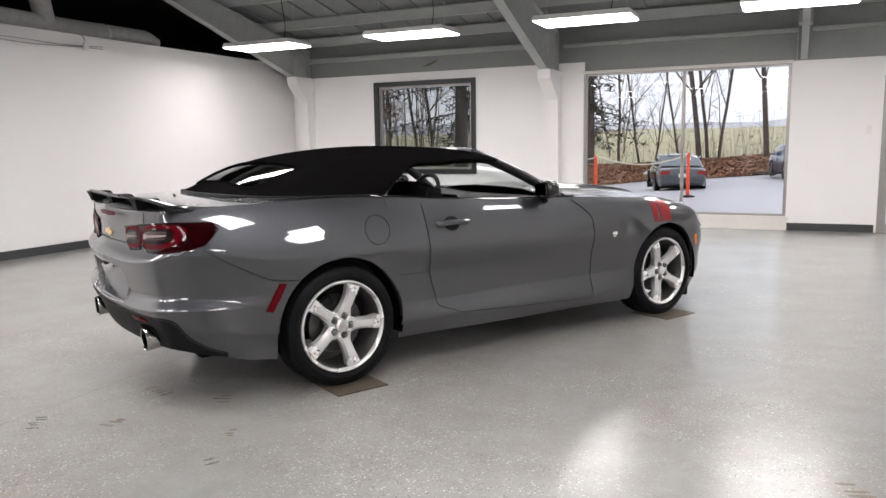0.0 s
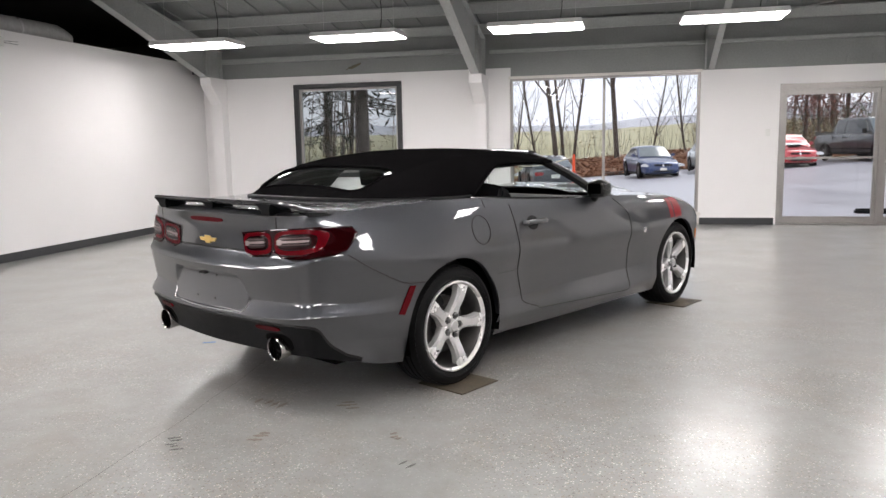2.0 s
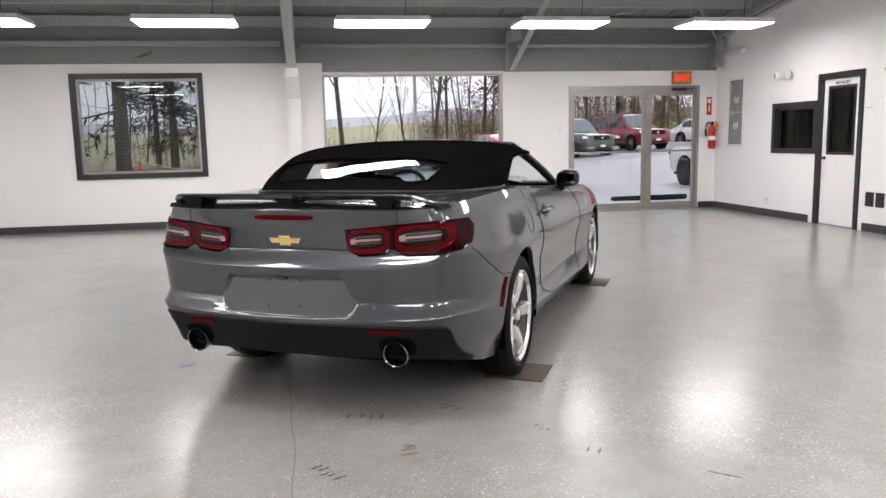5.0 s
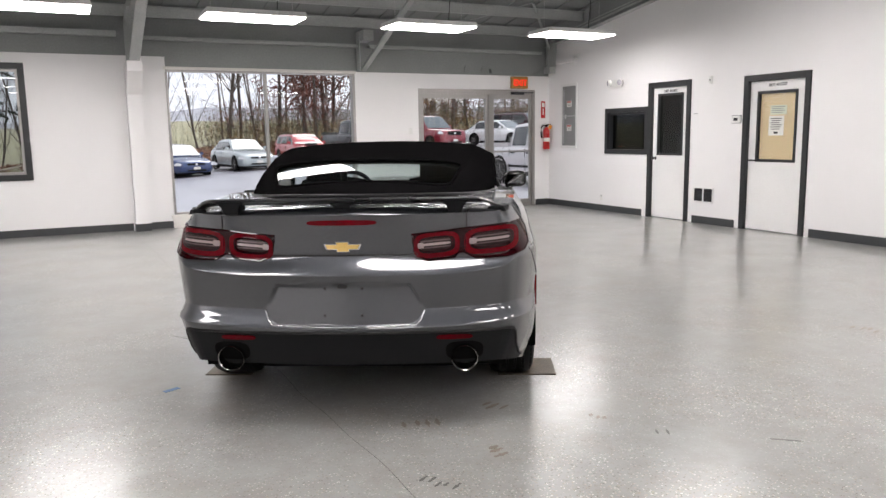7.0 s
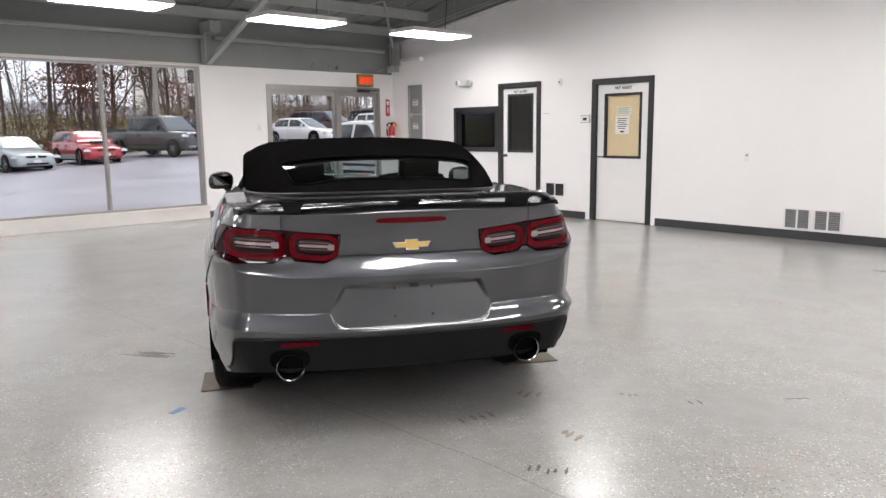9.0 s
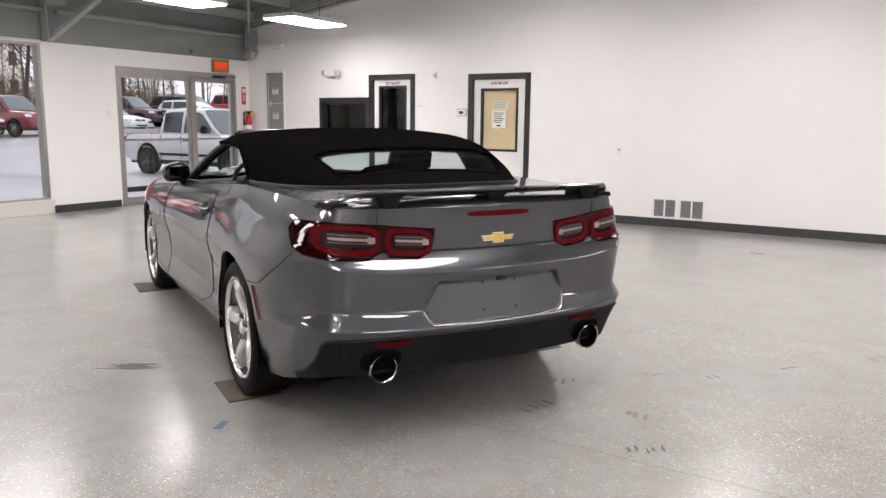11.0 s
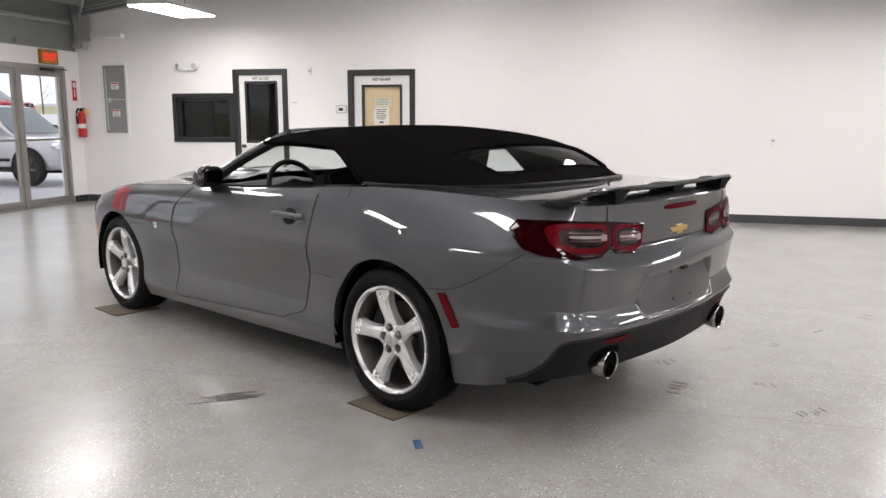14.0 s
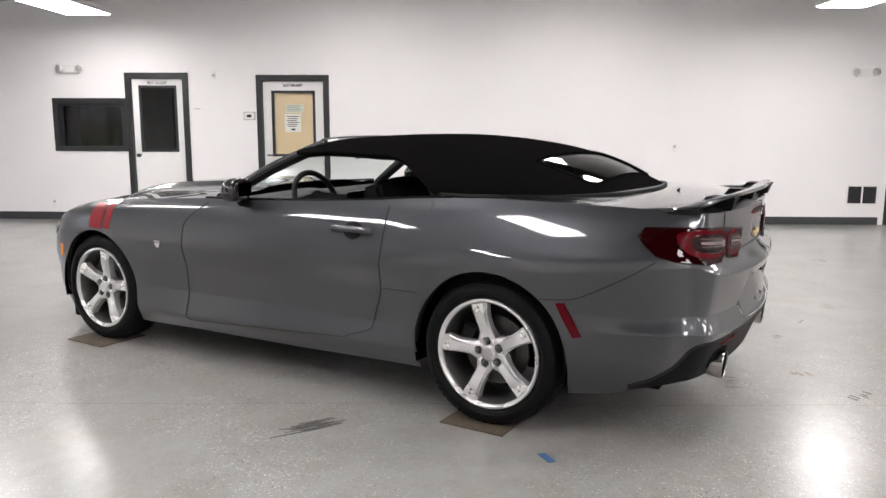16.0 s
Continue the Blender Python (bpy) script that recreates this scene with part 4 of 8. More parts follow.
# rows from the lower edge up to the shoulder: height, and how far the skin is drawn in from the outline
ROW_Z = [
    [0.322, 0.322, 0.322, 0.312, 0.270, 0.215, 0.205, 0.205, 0.195, 0.185, 0.18, 0.175, 0.17, 0.165, 0.17, 0.18, 0.185],
    [0.43, 0.43, 0.435, 0.43, 0.40, 0.36, 0.33, 0.31, 0.305, 0.285, 0.265, 0.28, 0.30, 0.30, 0.30, 0.31, 0.315],
    [0.512, 0.515, 0.53, 0.535, 0.525, 0.51, 0.48, 0.425, 0.405, 0.41, 0.405, 0.42, 0.43, 0.43, 0.43, 0.43, 0.43],
    [0.590, 0.595, 0.605, 0.608, 0.585, 0.59, 0.60, 0.585, 0.575, 0.57, 0.56, 0.56, 0.57, 0.55, 0.53, 0.52, 0.52],
    [0.757, 0.758, 0.785, 0.815, 0.80, 0.775, 0.755, 0.730, 0.710, 0.70, 0.69, 0.685, 0.69, 0.66, 0.62, 0.61, 0.61],
    [0.842, 0.828, 0.835, 0.865, 0.885, 0.885, 0.880, 0.870, 0.85, 0.84, 0.82, 0.81, 0.80, 0.76, 0.70, 0.68, 0.68],
    [0.955, 0.955, 0.962, 0.975, 0.985, 0.985, 0.985, 0.968, 0.948, 0.930, 0.910, 0.895, 0.870, 0.815, 0.75, 0.725, 0.72],
    [1.025, 1.025, 1.03, 1.033, 1.042, 1.050, 1.055, 1.037, 1.01, 0.98, 0.96, 0.935, 0.905, 0.845, 0.775, 0.745, 0.74],
]
ROW_IN = [
    [0.100, 0.098, 0.095, 0.092, 0.088, 0.070, 0.065, 0.070, 0.070, 0.065, 0.06, 0.05, 0.05, 0.06, 0.10, 0.12, 0.12],
    [0.058, 0.056, 0.052, 0.046, 0.035, 0.020, 0.020, 0.016, 0.012, 0.010, 0.012, 0.012, 0.015, 0.02, 0.03, 0.04, 0.04],
    [0.022, 0.020, 0.014, 0.011, 0.010, 0.012, 0.014, 0.026, 0.044, 0.048, 0.046, 0.018, 0.008, 0.01, 0.02, 0.02, 0.02],
    [0.058, 0.056, 0.048, 0.044, 0.034, 0.014, 0.012, 0.024, 0.034, 0.036, 0.034, 0.012, 0.002, 0.00, 0.0, 0.0, 0.0],
    [0.018, 0.018, 0.020, 0.024, 0.014, 0.008, 0.004, 0.004, 0.006, 0.004, 0.004, 0.003, 0.002, 0.00, 0.01, 0.01, 0.01],
    [0.080, 0.074, 0.058, 0.045, 0.038, 0.041, 0.036, 0.032, 0.032, 0.031, 0.030, 0.026, 0.022, 0.02, 0.03, 0.03, 0.03],
    [0.074, 0.072, 0.068, 0.071, 0.082, 0.085, 0.079, 0.067, 0.063, 0.062, 0.062, 0.060, 0.060, 0.06, 0.08, 0.07, 0.07],
    [0.064, 0.066, 0.080, 0.104, 0.119, 0.126, 0.122, 0.106, 0.096, 0.092, 0.100, 0.108, 0.115, 0.12, 0.14, 0.12, 0.12],
]
# how sharply each row is pressed into an edge, station by station
ROW_EDGE = {
    1: [0.5] * 5 + [0.3] * 7 + [0.5] * 5,
    2: [0.95, 0.95, 0.95, 0.95, 0.85, 0.4, 0.2, 0.5, 0.85, 0.9, 0.9, 0.5, 0.3, 0.6, 0.8, 0.8, 0.8],
    3: [0.95, 0.95, 0.95, 0.95, 0.85, 0.3] + [0.0] * 7 + [0.5] * 4,
    4: [0.95, 0.95, 0.95, 0.9, 0.3, 0.0, 0.0, 0.0, 0.0, 0.0, 0.0, 0.0, 0.0, 0.3, 0.6, 0.6, 0.6],
    5: [0.9, 0.9, 0.9, 0.7, 0.0, 0.0] + [0.0] * 11,
}


def pchip(ys, at, flat=False):
    """Smooth curve through equally spaced values without overshoot; flat: level at both ends."""
    y = np.asarray(ys, float)
    d = np.diff(y, axis=0)
    m = np.zeros_like(y)
    a, b = d[:-1], d[1:]
    with np.errstate(divide="ignore", invalid="ignore"):
        h = np.where(a * b > 0, 2 * a * b / (a + b), 0)
    m[1:-1] = h
    m[0], m[-1] = (0, 0) if flat else (d[0], d[-1])
    at = np.clip(np.asarray(at, float), 0, len(y) - 1 - 1e-9)
    i = at.astype(int)
    f = (at - i).reshape(-1, *([1] * (y.ndim - 1)))
    return (2 * f**3 - 3 * f**2 + 1) * y[i] + (f**3 - 2 * f**2 + f) * m[i] + (3 * f**2 - 2 * f**3) * y[i + 1] + (f**3 - f**2) * m[i + 1]


def smooth_curve(ys, at):
    """Rounder curve (centred slopes), for the plan outline."""
    y = np.asarray(ys, float)
    m = np.gradient(y, axis=0)
    at = np.clip(np.asarray(at, float), 0, len(y) - 1 - 1e-9)
    i = at.astype(int)
    f = (at - i).reshape(-1, *([1] * (y.ndim - 1)))
    return (2 * f**3 - 3 * f**2 + 1) * y[i] + (f**3 - 2 * f**2 + f) * m[i] + (3 * f**2 - 2 * f**3) * y[i + 1] + (f**3 - f**2) * m[i + 1]


NS = len(OUT_X)
_fine = np.linspace(0, NS - 1, 1601)
_ox, _oy = pchip(OUT_X, _fine, True), pchip(OUT_Y, _fine)
_tx, _ty = np.gradient(_ox), np.gradient(_oy)
_tl = np.hypot(_tx, _ty)
_nx, _ny = _ty / _tl, -_tx / _tl  # points inward after the sign below
_nx, _ny = -_nx * -1, -_ny * -1
_rz = np.array([pchip(r, _fine, True) for r in ROW_Z])
_ri = np.array([pchip(r, _fine, True) for r in ROW_IN])
_re = {c: pchip(r, _fine, True) for c, r in ROW_EDGE.items()}
# inward is towards the middle of the car
_sgn = np.where((_nx * (1.3 - _ox) + _ny * (0 - _oy)) > 0, 1, -1)
_nx, _ny = _nx * _sgn, _ny * _sgn


def smooth01(x, a, b):
    k = np.clip((x - a) / (b - a), 0, 1)
    return k * k * (3 - 2 * k)


def plate_panel(y, z):
    """Share of the plate panel at a place of the tail, and how far that panel lies in: a trapezium set deeper at its top."""
    half = np.interp(z, [0.520, 0.532, 0.545, 0.595, 0.700, 0.716], [0.300, 0.330, 0.347, 0.376, 0.318, 0.296])
    share = (1 - smooth01(np.abs(y), half - 0.012, half)) * smooth01(z, 0.522, 0.530) * (1 - smooth01(z, 0.708, 0.717))
    return share, np.interp(z, [0.52, 0.72], [0.036, 0.066])


def skin(s, v, off=0.0):
    """Points of the left half of the body skin: s along the outline, v up the rows."""
    s, v = np.broadcast_arrays(np.asarray(s, float), np.asarray(v, float))
    shape = s.shape
    s, v = s.ravel(), v.ravel()
    q = s / (NS - 1) * 1600
    i0 = np.clip(q.astype(int), 0, 1599)
    f = q - i0
    col = lambda arr: arr[..., i0] * (1 - f) + arr[..., i0 + 1] * f
    ox, oy, nx, ny = col(_ox), col(_oy), col(_nx), col(_ny)
    rz, ri = col(_rz), col(_ri)
    out_z, out_i = np.empty_like(s), np.empty_like(s)
    d = np.diff(rz, axis=0), np.diff(ri, axis=0)
    for arr, dd, res in ((rz, d[0], out_z), (ri, d[1], out_i)):
        m = np.zeros_like(arr)
        a, b = dd[:-1], dd[1:]
        m[1:-1] = np.where(a * b > 0, 2 * a * b / np.where(a + b == 0, 1, a + b), 0) if arr is rz else 0.5 * (a + b)
        m[0], m[-1] = dd[0], dd[-1]
        m_up, m_dn = m.copy(), m.copy()
        if arr is ri:
            for c, sharp in _re.items():  # pressed creases: the slope breaks there
                w = col(sharp)
                m_up[c], m_dn[c] = w * dd[c] + (1 - w) * m[c], w * dd[c - 1] + (1 - w) * m[c]
        vi = np.clip(v.astype(int), 0, arr.shape[0] - 2)
        g = v - vi
        k = np.arange(len(v))
        res[:] = (2 * g**3 - 3 * g**2 + 1) * arr[vi, k] + (g**3 - 2 * g**2 + g) * m_up[vi, k] + (3 * g**2 - 2 * g**3) * arr[vi + 1, k] + (g**3 - g**2) * m_dn[vi + 1, k]
    share, depth = plate_panel(oy, out_z)
    share = np.where(ox < -0.5, share, 0)
    out_i = out_i * (1 - share) + depth * share
    p = np.stack([ox + nx * (out_i - off), oy + ny * (out_i - off), out_z], -1)
    p[:, 1] = np.maximum(p[:, 1], 0) if off == 0 else p[:, 1]
    return p.reshape(*shape, 3)


_vs = np.linspace(0, 7, 113)


def at_x(x, z):
    """(s, v) of the skin's side at that x and height."""
    s = np.interp(x, _ox, _fine)
    for _ in range(3):
        col = skin(np.full(113, s), _vs)
        v = np.interp(z, col[:, 2], _vs)
        here = skin(s, v)
        s = np.clip(s + (x - here[0]) / max(0.05, np.interp(s, _fine, np.gradient(_ox, _fine))), 0, NS - 1)
    return s, v


def at_y(y, z):
    """(s, v) of the skin's tail at that distance from the middle and height."""
    s = np.interp(abs(y), _oy[:560], _fine[:560])
    for _ in range(4):
        col = skin(np.full(113, s), _vs)
        v = np.interp(z, col[:, 2], _vs)
        here = skin(s, v)
        s = np.clip(s + (abs(y) - here[1]) / max(0.08, np.interp(s, _fine, np.gradient(_oy, _fine))), 0, 5)
    return s, v


ARCH_R, ARCH_Z = 0.388, 0.345


def arch_height(x):
    """Top of the wheel opening at x, or 0 outside it."""
    h = np.zeros_like(x)
    for c, r in ((0.0, ARCH_R), (WHEELBASE, ARCH_R - 0.012)):
        k = np.abs(x - c)
        inside = k < r
        h = np.where(inside, ARCH_Z + np.sqrt(np.maximum(r * r - k * k, 0)), h)
    return h


# stations along the outline, close together where the wheel openings rise
_stations = list(np.linspace(0, 1.2, 110)) + list(np.linspace(1.2, 4.6, 120))
for c, r in ((0.0, ARCH_R), (WHEELBASE, ARCH_R - 0.012)):
    ang = np.linspace(math.pi, 0, 61)
    xs = c + r * np.cos(ang) * 0.9999
    _stations += [float(np.interp(x, _ox, _fine)) for x in (c - r - 0.0012, *xs, c + r + 0.0012)]
_stations += [float(np.interp(x, _ox, _fine)) for x in np.linspace(ARCH_R + 0.02, WHEELBASE - ARCH_R - 0.01, 90)]
_stations += [float(np.interp(x, _ox, _fine)) for x in np.linspace(WHEELBASE + ARCH_R + 0.005, 3.40, 14)] + list(np.linspace(13.9, 16, 60))
S_GRID = np.array(sorted(set(round(s, 5) for s in _stations)))
# rows of the grid, close together at the pressed edges
_half = np.array([0, 0.03, 0.08, 0.16, 0.25, 0.34, 0.42, 0.5])
_unit = np.concatenate([_half, 1 - _half[-2::-1]])[:-1]
V_LEVELS = np.concatenate([k + (_unit if k else np.linspace(0, 1, 10)[:-1]) for k in range(7)] + [[7.0]])

_full = skin(S_GRID[:, None], np.linspace(0, 7, 141)[None, :])
SV = np.empty((len(S_GRID), len(V_LEVELS)))
for i, s in enumerate(S_GRID):
    x = np.interp(s, _fine, _ox)
    h = float(arch_height(np.array([x]))[0])
    v0 = np.interp(h, _full[i, :, 2], np.linspace(0, 7, 141)) if h > 0 else 0.0
    SV[i] = np.maximum(V_LEVELS, v0)
SKIN = skin(S_GRID[:, None] + 0 * SV, SV)


def grid_normals(P):
    du = np.gradient(P, axis=0)
    dv = np.gradient(P, axis=1)
    n = np.cross(du, dv)
    ln = np.linalg.norm(n, axis=-1, keepdims=True)
    return n / np.where(ln < 1e-12, 1, ln)


_n = np.cross(skin(np.clip(S_GRID[:, None] + 0.02, 0, 16) + 0 * SV, SV) - skin(np.clip(S_GRID[:, None] - 0.02, 0, 16) + 0 * SV, SV),
              skin(S_GRID[:, None] + 0 * SV, np.clip(SV + 0.035, 0, 7)) - skin(S_GRID[:, None] + 0 * SV, np.clip(SV - 0.035, 0, 7)))
_n /= np.maximum(np.linalg.norm(_n, axis=-1, keepdims=True), 1e-12)
_out = SKIN - np.array([1.3, 0, 0.6])
SKIN_N = np.where(((_n * _out).sum(-1, keepdims=True)) < 0, -_n, _n)
for i in (0, -1):
    SKIN_N[i, :, 1] = 0
    SKIN_N[i] /= np.linalg.norm(SKIN_N[i], axis=-1, keepdims=True)


def patch_mesh(name, P, N, mask, material, mirror):
    """A mesh of the grid cells that the mask keeps, with the normals of the whole skin."""
    ni, nj = P.shape[:2]
    idx = -np.ones((ni, nj), int)
    ii, jj = np.nonzero(mask)
    use = np.zeros((ni, nj), bool)
    for a, b in ((0, 0), (1, 0), (1, 1), (0, 1)):
        use[ii + a, jj + b] = True
    idx[use] = np.arange(use.sum())
    V, Nn = P[use].copy(), N[use].copy()
    F = np.stack([idx[ii, jj], idx[ii, jj + 1], idx[ii + 1, jj + 1], idx[ii + 1, jj]], 1)
    # outward winding
    a, b, c = V[F[:, 0]], V[F[:, 1]], V[F[:, 2]]
    if len(F) and ((np.cross(b - a, c - a) * Nn[F[:, 0]]).sum() < 0):
        F = F[:, ::-1]
    if mirror:
        V[:, 1] *= -1
        Nn[:, 1] *= -1
        F = F[:, ::-1]
    me = bpy.data.meshes.new(name)
    me.from_pydata(V.tolist(), [], F.tolist())
    me.materials.append(material)
    me.shade_smooth()
    me.normals_split_custom_set_from_vertices(Nn.tolist())
    return me


def both(name, P, N, mask, material, parent, label=""):
    return [part(name, patch_mesh(name, P, N, mask, material, k), material, parent, label) for k in (False, True)]


car = thing("convertible_car", "dark grey metallic two-door convertible with a closed black fabric top", "car", CAR)

_mid = lambda A: 0.25 * (A[:-1, :-1] + A[1:, :-1] + A[1:, 1:] + A[:-1, 1:])
CX, CY, CZ, CS = _mid(SKIN[..., 0]), _mid(SKIN[..., 1]), _mid(SKIN[..., 2]), _mid(S_GRID[:, None] + 0 * SV)
# cells squeezed flat by the wheel openings are left out
ok = (SV[:-1, 1:] - SV[:-1, :-1] > 1e-6) | (SV[1:, 1:] - SV[1:, :-1] > 1e-6)


def door_front(z):
    return 2.003 - 0.19 * smooth01(z, 0.80, 1.0)


def door_back(z):
    return 0.578 + 0.02 * (1 - smooth01(z, 0.6, 1.0)) + 0.06 * (1 - smooth01(z, 0.36, 0.62)) + 0.16 * (1 - smooth01(z, 0.305, 0.39)) ** 1.5


def door_foot(x):
    return 0.307 - 0.056 * (x - 0.82)


def diffuser_top(s, z):
    """Upper edge of the dark lower trim of the tail."""
    return np.interp(s, [0, 1.4, 2.2, 2.7, 2.92, 3.33, 3.8, 4.1, 4.5], [0.492, 0.490, 0.492, 0.482, 0.465, 0.385, 0.318, 0.292, 0.25])


is_door = (CX > door_back(CZ)) & (CX < door_front(CZ)) & (CZ > door_foot(CX))
lid_edge = 0.843
is_diff = (CS < 4.2) & (CZ < diffuser_top(CS, CZ))
q_line = lambda x: np.interp(x, [-0.745, -0.66, -0.60, -0.512, -0.46, -0.425, -0.38, -0.31, -0.25], [0.838, 0.780, 0.745, 0.698, 0.672, 0.657, 0.647, 0.640, 0.637])
is_bump_r = (CX < -0.20) & ~is_diff & (CZ < np.where(CS < 2.4, lid_edge, q_line(CX)))
is_lid_face = (CS < 1.92) & ~is_diff & ~is_bump_r & (CY < 0.70)
is_fender = (CX > door_front(CZ)) & (CX < 3.16)
is_bump_f = CX >= 3.16
is_sill = (CX > 0.40) & (CX < 2.42) & (CZ < 0.30) & ~is_door & ~is_fender
is_quarter = ok & ~is_door & ~is_diff & ~is_bump_r & ~is_lid_face & ~is_fender & ~is_bump_f & ~is_sill

both("door_panel", SKIN, SKIN_N, is_door & ok, M_PAINT, car)
both("rear_quarter_panel", SKIN, SKIN_N, is_quarter & ok, M_PAINT, car)
both("front_fender", SKIN, SKIN_N, is_fender & ok, M_PAINT, car)
both("sill_panel", SKIN, SKIN_N, is_sill & ok, M_PAINT, car)


def joined(name, P, N, mask, material, parent, label=""):
    """Left and right halves as one mesh."""
    a, b = patch_mesh(name, P, N, mask, material, False), patch_mesh(name, P, N, mask, material, True)
    V = [tuple(v.co) for v in a.vertices] + [tuple(v.co) for v in b.vertices]
    k = len(a.vertices)
    F = [tuple(p.vertices) for p in a.polygons] + [tuple(i + k for i in p.vertices) for p in b.polygons]
    use = np.zeros(P.shape[:2], bool)
    ii, jj = np.nonzero(mask)
    for q, r in ((0, 0), (1, 0), (1, 1), (0, 1)):
        use[ii + q, jj + r] = True
    n1 = N[use]
    n2 = n1 * np.array([1, -1, 1])
    me = bpy.data.meshes.new(name)
    me.from_pydata(V, [], F)
    me.materials.append(material)
    me.shade_smooth()
    me.normals_split_custom_set_from_vertices(np.concatenate([n1, n2]).tolist())
    bpy.data.meshes.remove(a), bpy.data.meshes.remove(b)
    return part(name, me, material, parent, label)


rear_bumper = joined("rear_bumper", SKIN, SKIN_N, is_bump_r & ok, M_PAINT, car)
joined("rear_diffuser", SKIN, SKIN_N, is_diff & ok, M_LOWER, car, "charcoal plastic lower bumper")
edge = [tuple(skin(s, np.interp(float(diffuser_top(s, 0)), skin(np.full(113, s), _vs)[:, 2], _vs), 0.001)) for s in np.linspace(0, 4.15, 70)]
part("diffuser_edge", tube([(x, -y, z) for x, y, z in reversed(edge)] + edge[1:], 0.0065, 8), M_SEAM, car)
joined("front_bumper", SKIN, SKIN_N, is_bump_f & ok, M_PAINT, car)
boot_face = is_lid_face


def top_sheet(s_values, z_crown, v=7.0, lift=lambda x, y, ye: 0):
    """Sheet from the shoulder's upper edge in to the middle of the car."""
    s = np.asarray(s_values)
    edge = skin(s, np.full(len(s), v))
    w = np.concatenate([np.linspace(0, 0.12, 7)[:-1], np.linspace(0.12, 1, 40)])
    x = edge[:, 0][:, None] + 0 * w
    ye = edge[:, 1][:, None]
    y = ye * (1 - w)[None, :]
    k = np.where(ye > 1e-6, y / np.maximum(ye, 1e-6), 0)
    z = edge[:, 2][:, None] + z_crown(x) * (1 - k**2) * np.minimum(1, ye / 0.5) + lift(x, y, ye)
    P = np.stack([x, y, z], -1)
    n = grid_normals(P)
    n = np.where(n[..., 2:3] < 0, -n, n)
    n = np.where(np.abs(n).sum(-1, keepdims=True) < 0.1, np.array([0, 0, 1.0]), n)
    return P, n


# boot lid with the tail face, and the deck behind the top
DECK, DECK_N = top_sheet(np.linspace(0.02, 6.0, 70), lambda x: 0.030 - 0.012 * smooth01(x, -1.0, -0.5))
dmid = _mid(DECK[..., 0])
boot = part("boot_lid", patch_mesh("boot_lid", DECK, DECK_N, (dmid < -0.50), M_PAINT, False), M_PAINT, car)
part("boot_lid_half", patch_mesh("boot_lid_half", DECK, DECK_N, (dmid < -0.50), M_PAINT, True), M_PAINT, boot)
joined("boot_face", SKIN, SKIN_N, boot_face, M_PAINT, boot)
both("rear_deck_cover", DECK, DECK_N, dmid >= -0.50, M_PAINT, car)


def bonnet_lift(x, y, ye):
    bulge = 0.030 * (1 - smooth01(np.abs(y), 0.26, 0.36)) * smooth01(x, 1.8, 2.2) * (1 - smooth01(x, 3.1, 3.6))
    valley = -0.012 * (1 - smooth01(np.abs(np.abs(y) - 0.52), 0.02, 0.14)) * (1 - smooth01(x, 3.0, 3.5))
    return bulge + valley


HOOD, HOOD_N = top_sheet(np.linspace(9.75, 15.98, 90), lambda x: 0.055 - 0.02 * smooth01(x, 3.0, 3.7), lift=bonnet_lift)
bonnet = part("bonnet", patch_mesh("bonnet", HOOD, HOOD_N, np.ones((HOOD.shape[0] - 1, HOOD.shape[1] - 1), bool), M_PAINT, False), M_PAINT, car)
part("bonnet_half", patch_mesh("bonnet_half", HOOD, HOOD_N, np.ones((HOOD.shape[0] - 1, HOOD.shape[1] - 1), bool), M_PAINT, True), M_PAINT, bonnet)


# ---- things laid on the skin ----
def side_line(points, off=0.0006):
    """Skin points of the left side through (x, z) pairs."""
    return [tuple(skin(*at_x(x, z), off)) for x, z in points]


def mirrored(name, make, material, parent, label="", smooth=40):
    """Builds a part on the left and its mirror image on the right."""
    obs = []
    for k in (1, -1):
        bm = make()
        if k < 0:
            bm.transform(Matrix.Diagonal((1, -1, 1, 1)))
            bmesh.ops.reverse_faces(bm, faces=bm.faces)
        obs.append(part(name, bm, material, parent, label, smooth))
    return obs


door_loop = [(float(door_back(np.array(z))), float(z)) for z in np.linspace(0.99, 0.308, 60)] + [(x, door_foot(x)) for x in np.linspace(0.86, 1.96, 20)] + [(float(door_front(np.array(z))), float(z)) for z in np.linspace(0.255, 0.945, 44)]
mirrored("door_gap", lambda: tube(side_line(door_loop), 0.0032, 6), M_SEAM, car)
mirrored("bumper_gap", lambda: tube(side_line([(x, float(q_line(x))) for x in np.linspace(-0.742, -0.255, 40)]), 0.0028, 6), M_SEAM, car)
mirrored("quarter_gap", lambda: tube(side_line([(x, 0.585 + 0.02 * (0.6 - x)) for x in np.linspace(0.385, 0.59, 10)]), 0.0018, 6), M_SEAM, car)
mirrored("deck_gap", lambda: tube(side_line([(0.33, 0.99), (0.33, 1.02), (0.33, 1.035)]), 0.002, 6), M_SEAM, car)
mirrored("boot_gap", lambda: tube([tuple(skin(*at_y(0.56, z), 0.0006)) for z in np.linspace(0.95, 1.02, 8)] + [(-0.93 + 0.06 * i, 0.57 + 0.012 * i, 1.043 + 0.0005 * i) for i in range(6)], 0.0024, 6), M_SEAM, car)
lid_seam = [tuple(skin(*at_y(y, 0.842), 0.0006)) for y in np.linspace(0, 0.34, 16)]
part("lid_gap", tube([(x, -y, z) for x, y, z in reversed(lid_seam)] + lid_seam[1:], 0.0042, 6), M_SEAM, car)
fuel = [(0.235 + 0.082 * math.cos(a), 0.868 + 0.082 * math.sin(a)) for a in np.linspace(0, 2 * math.pi, 37)]
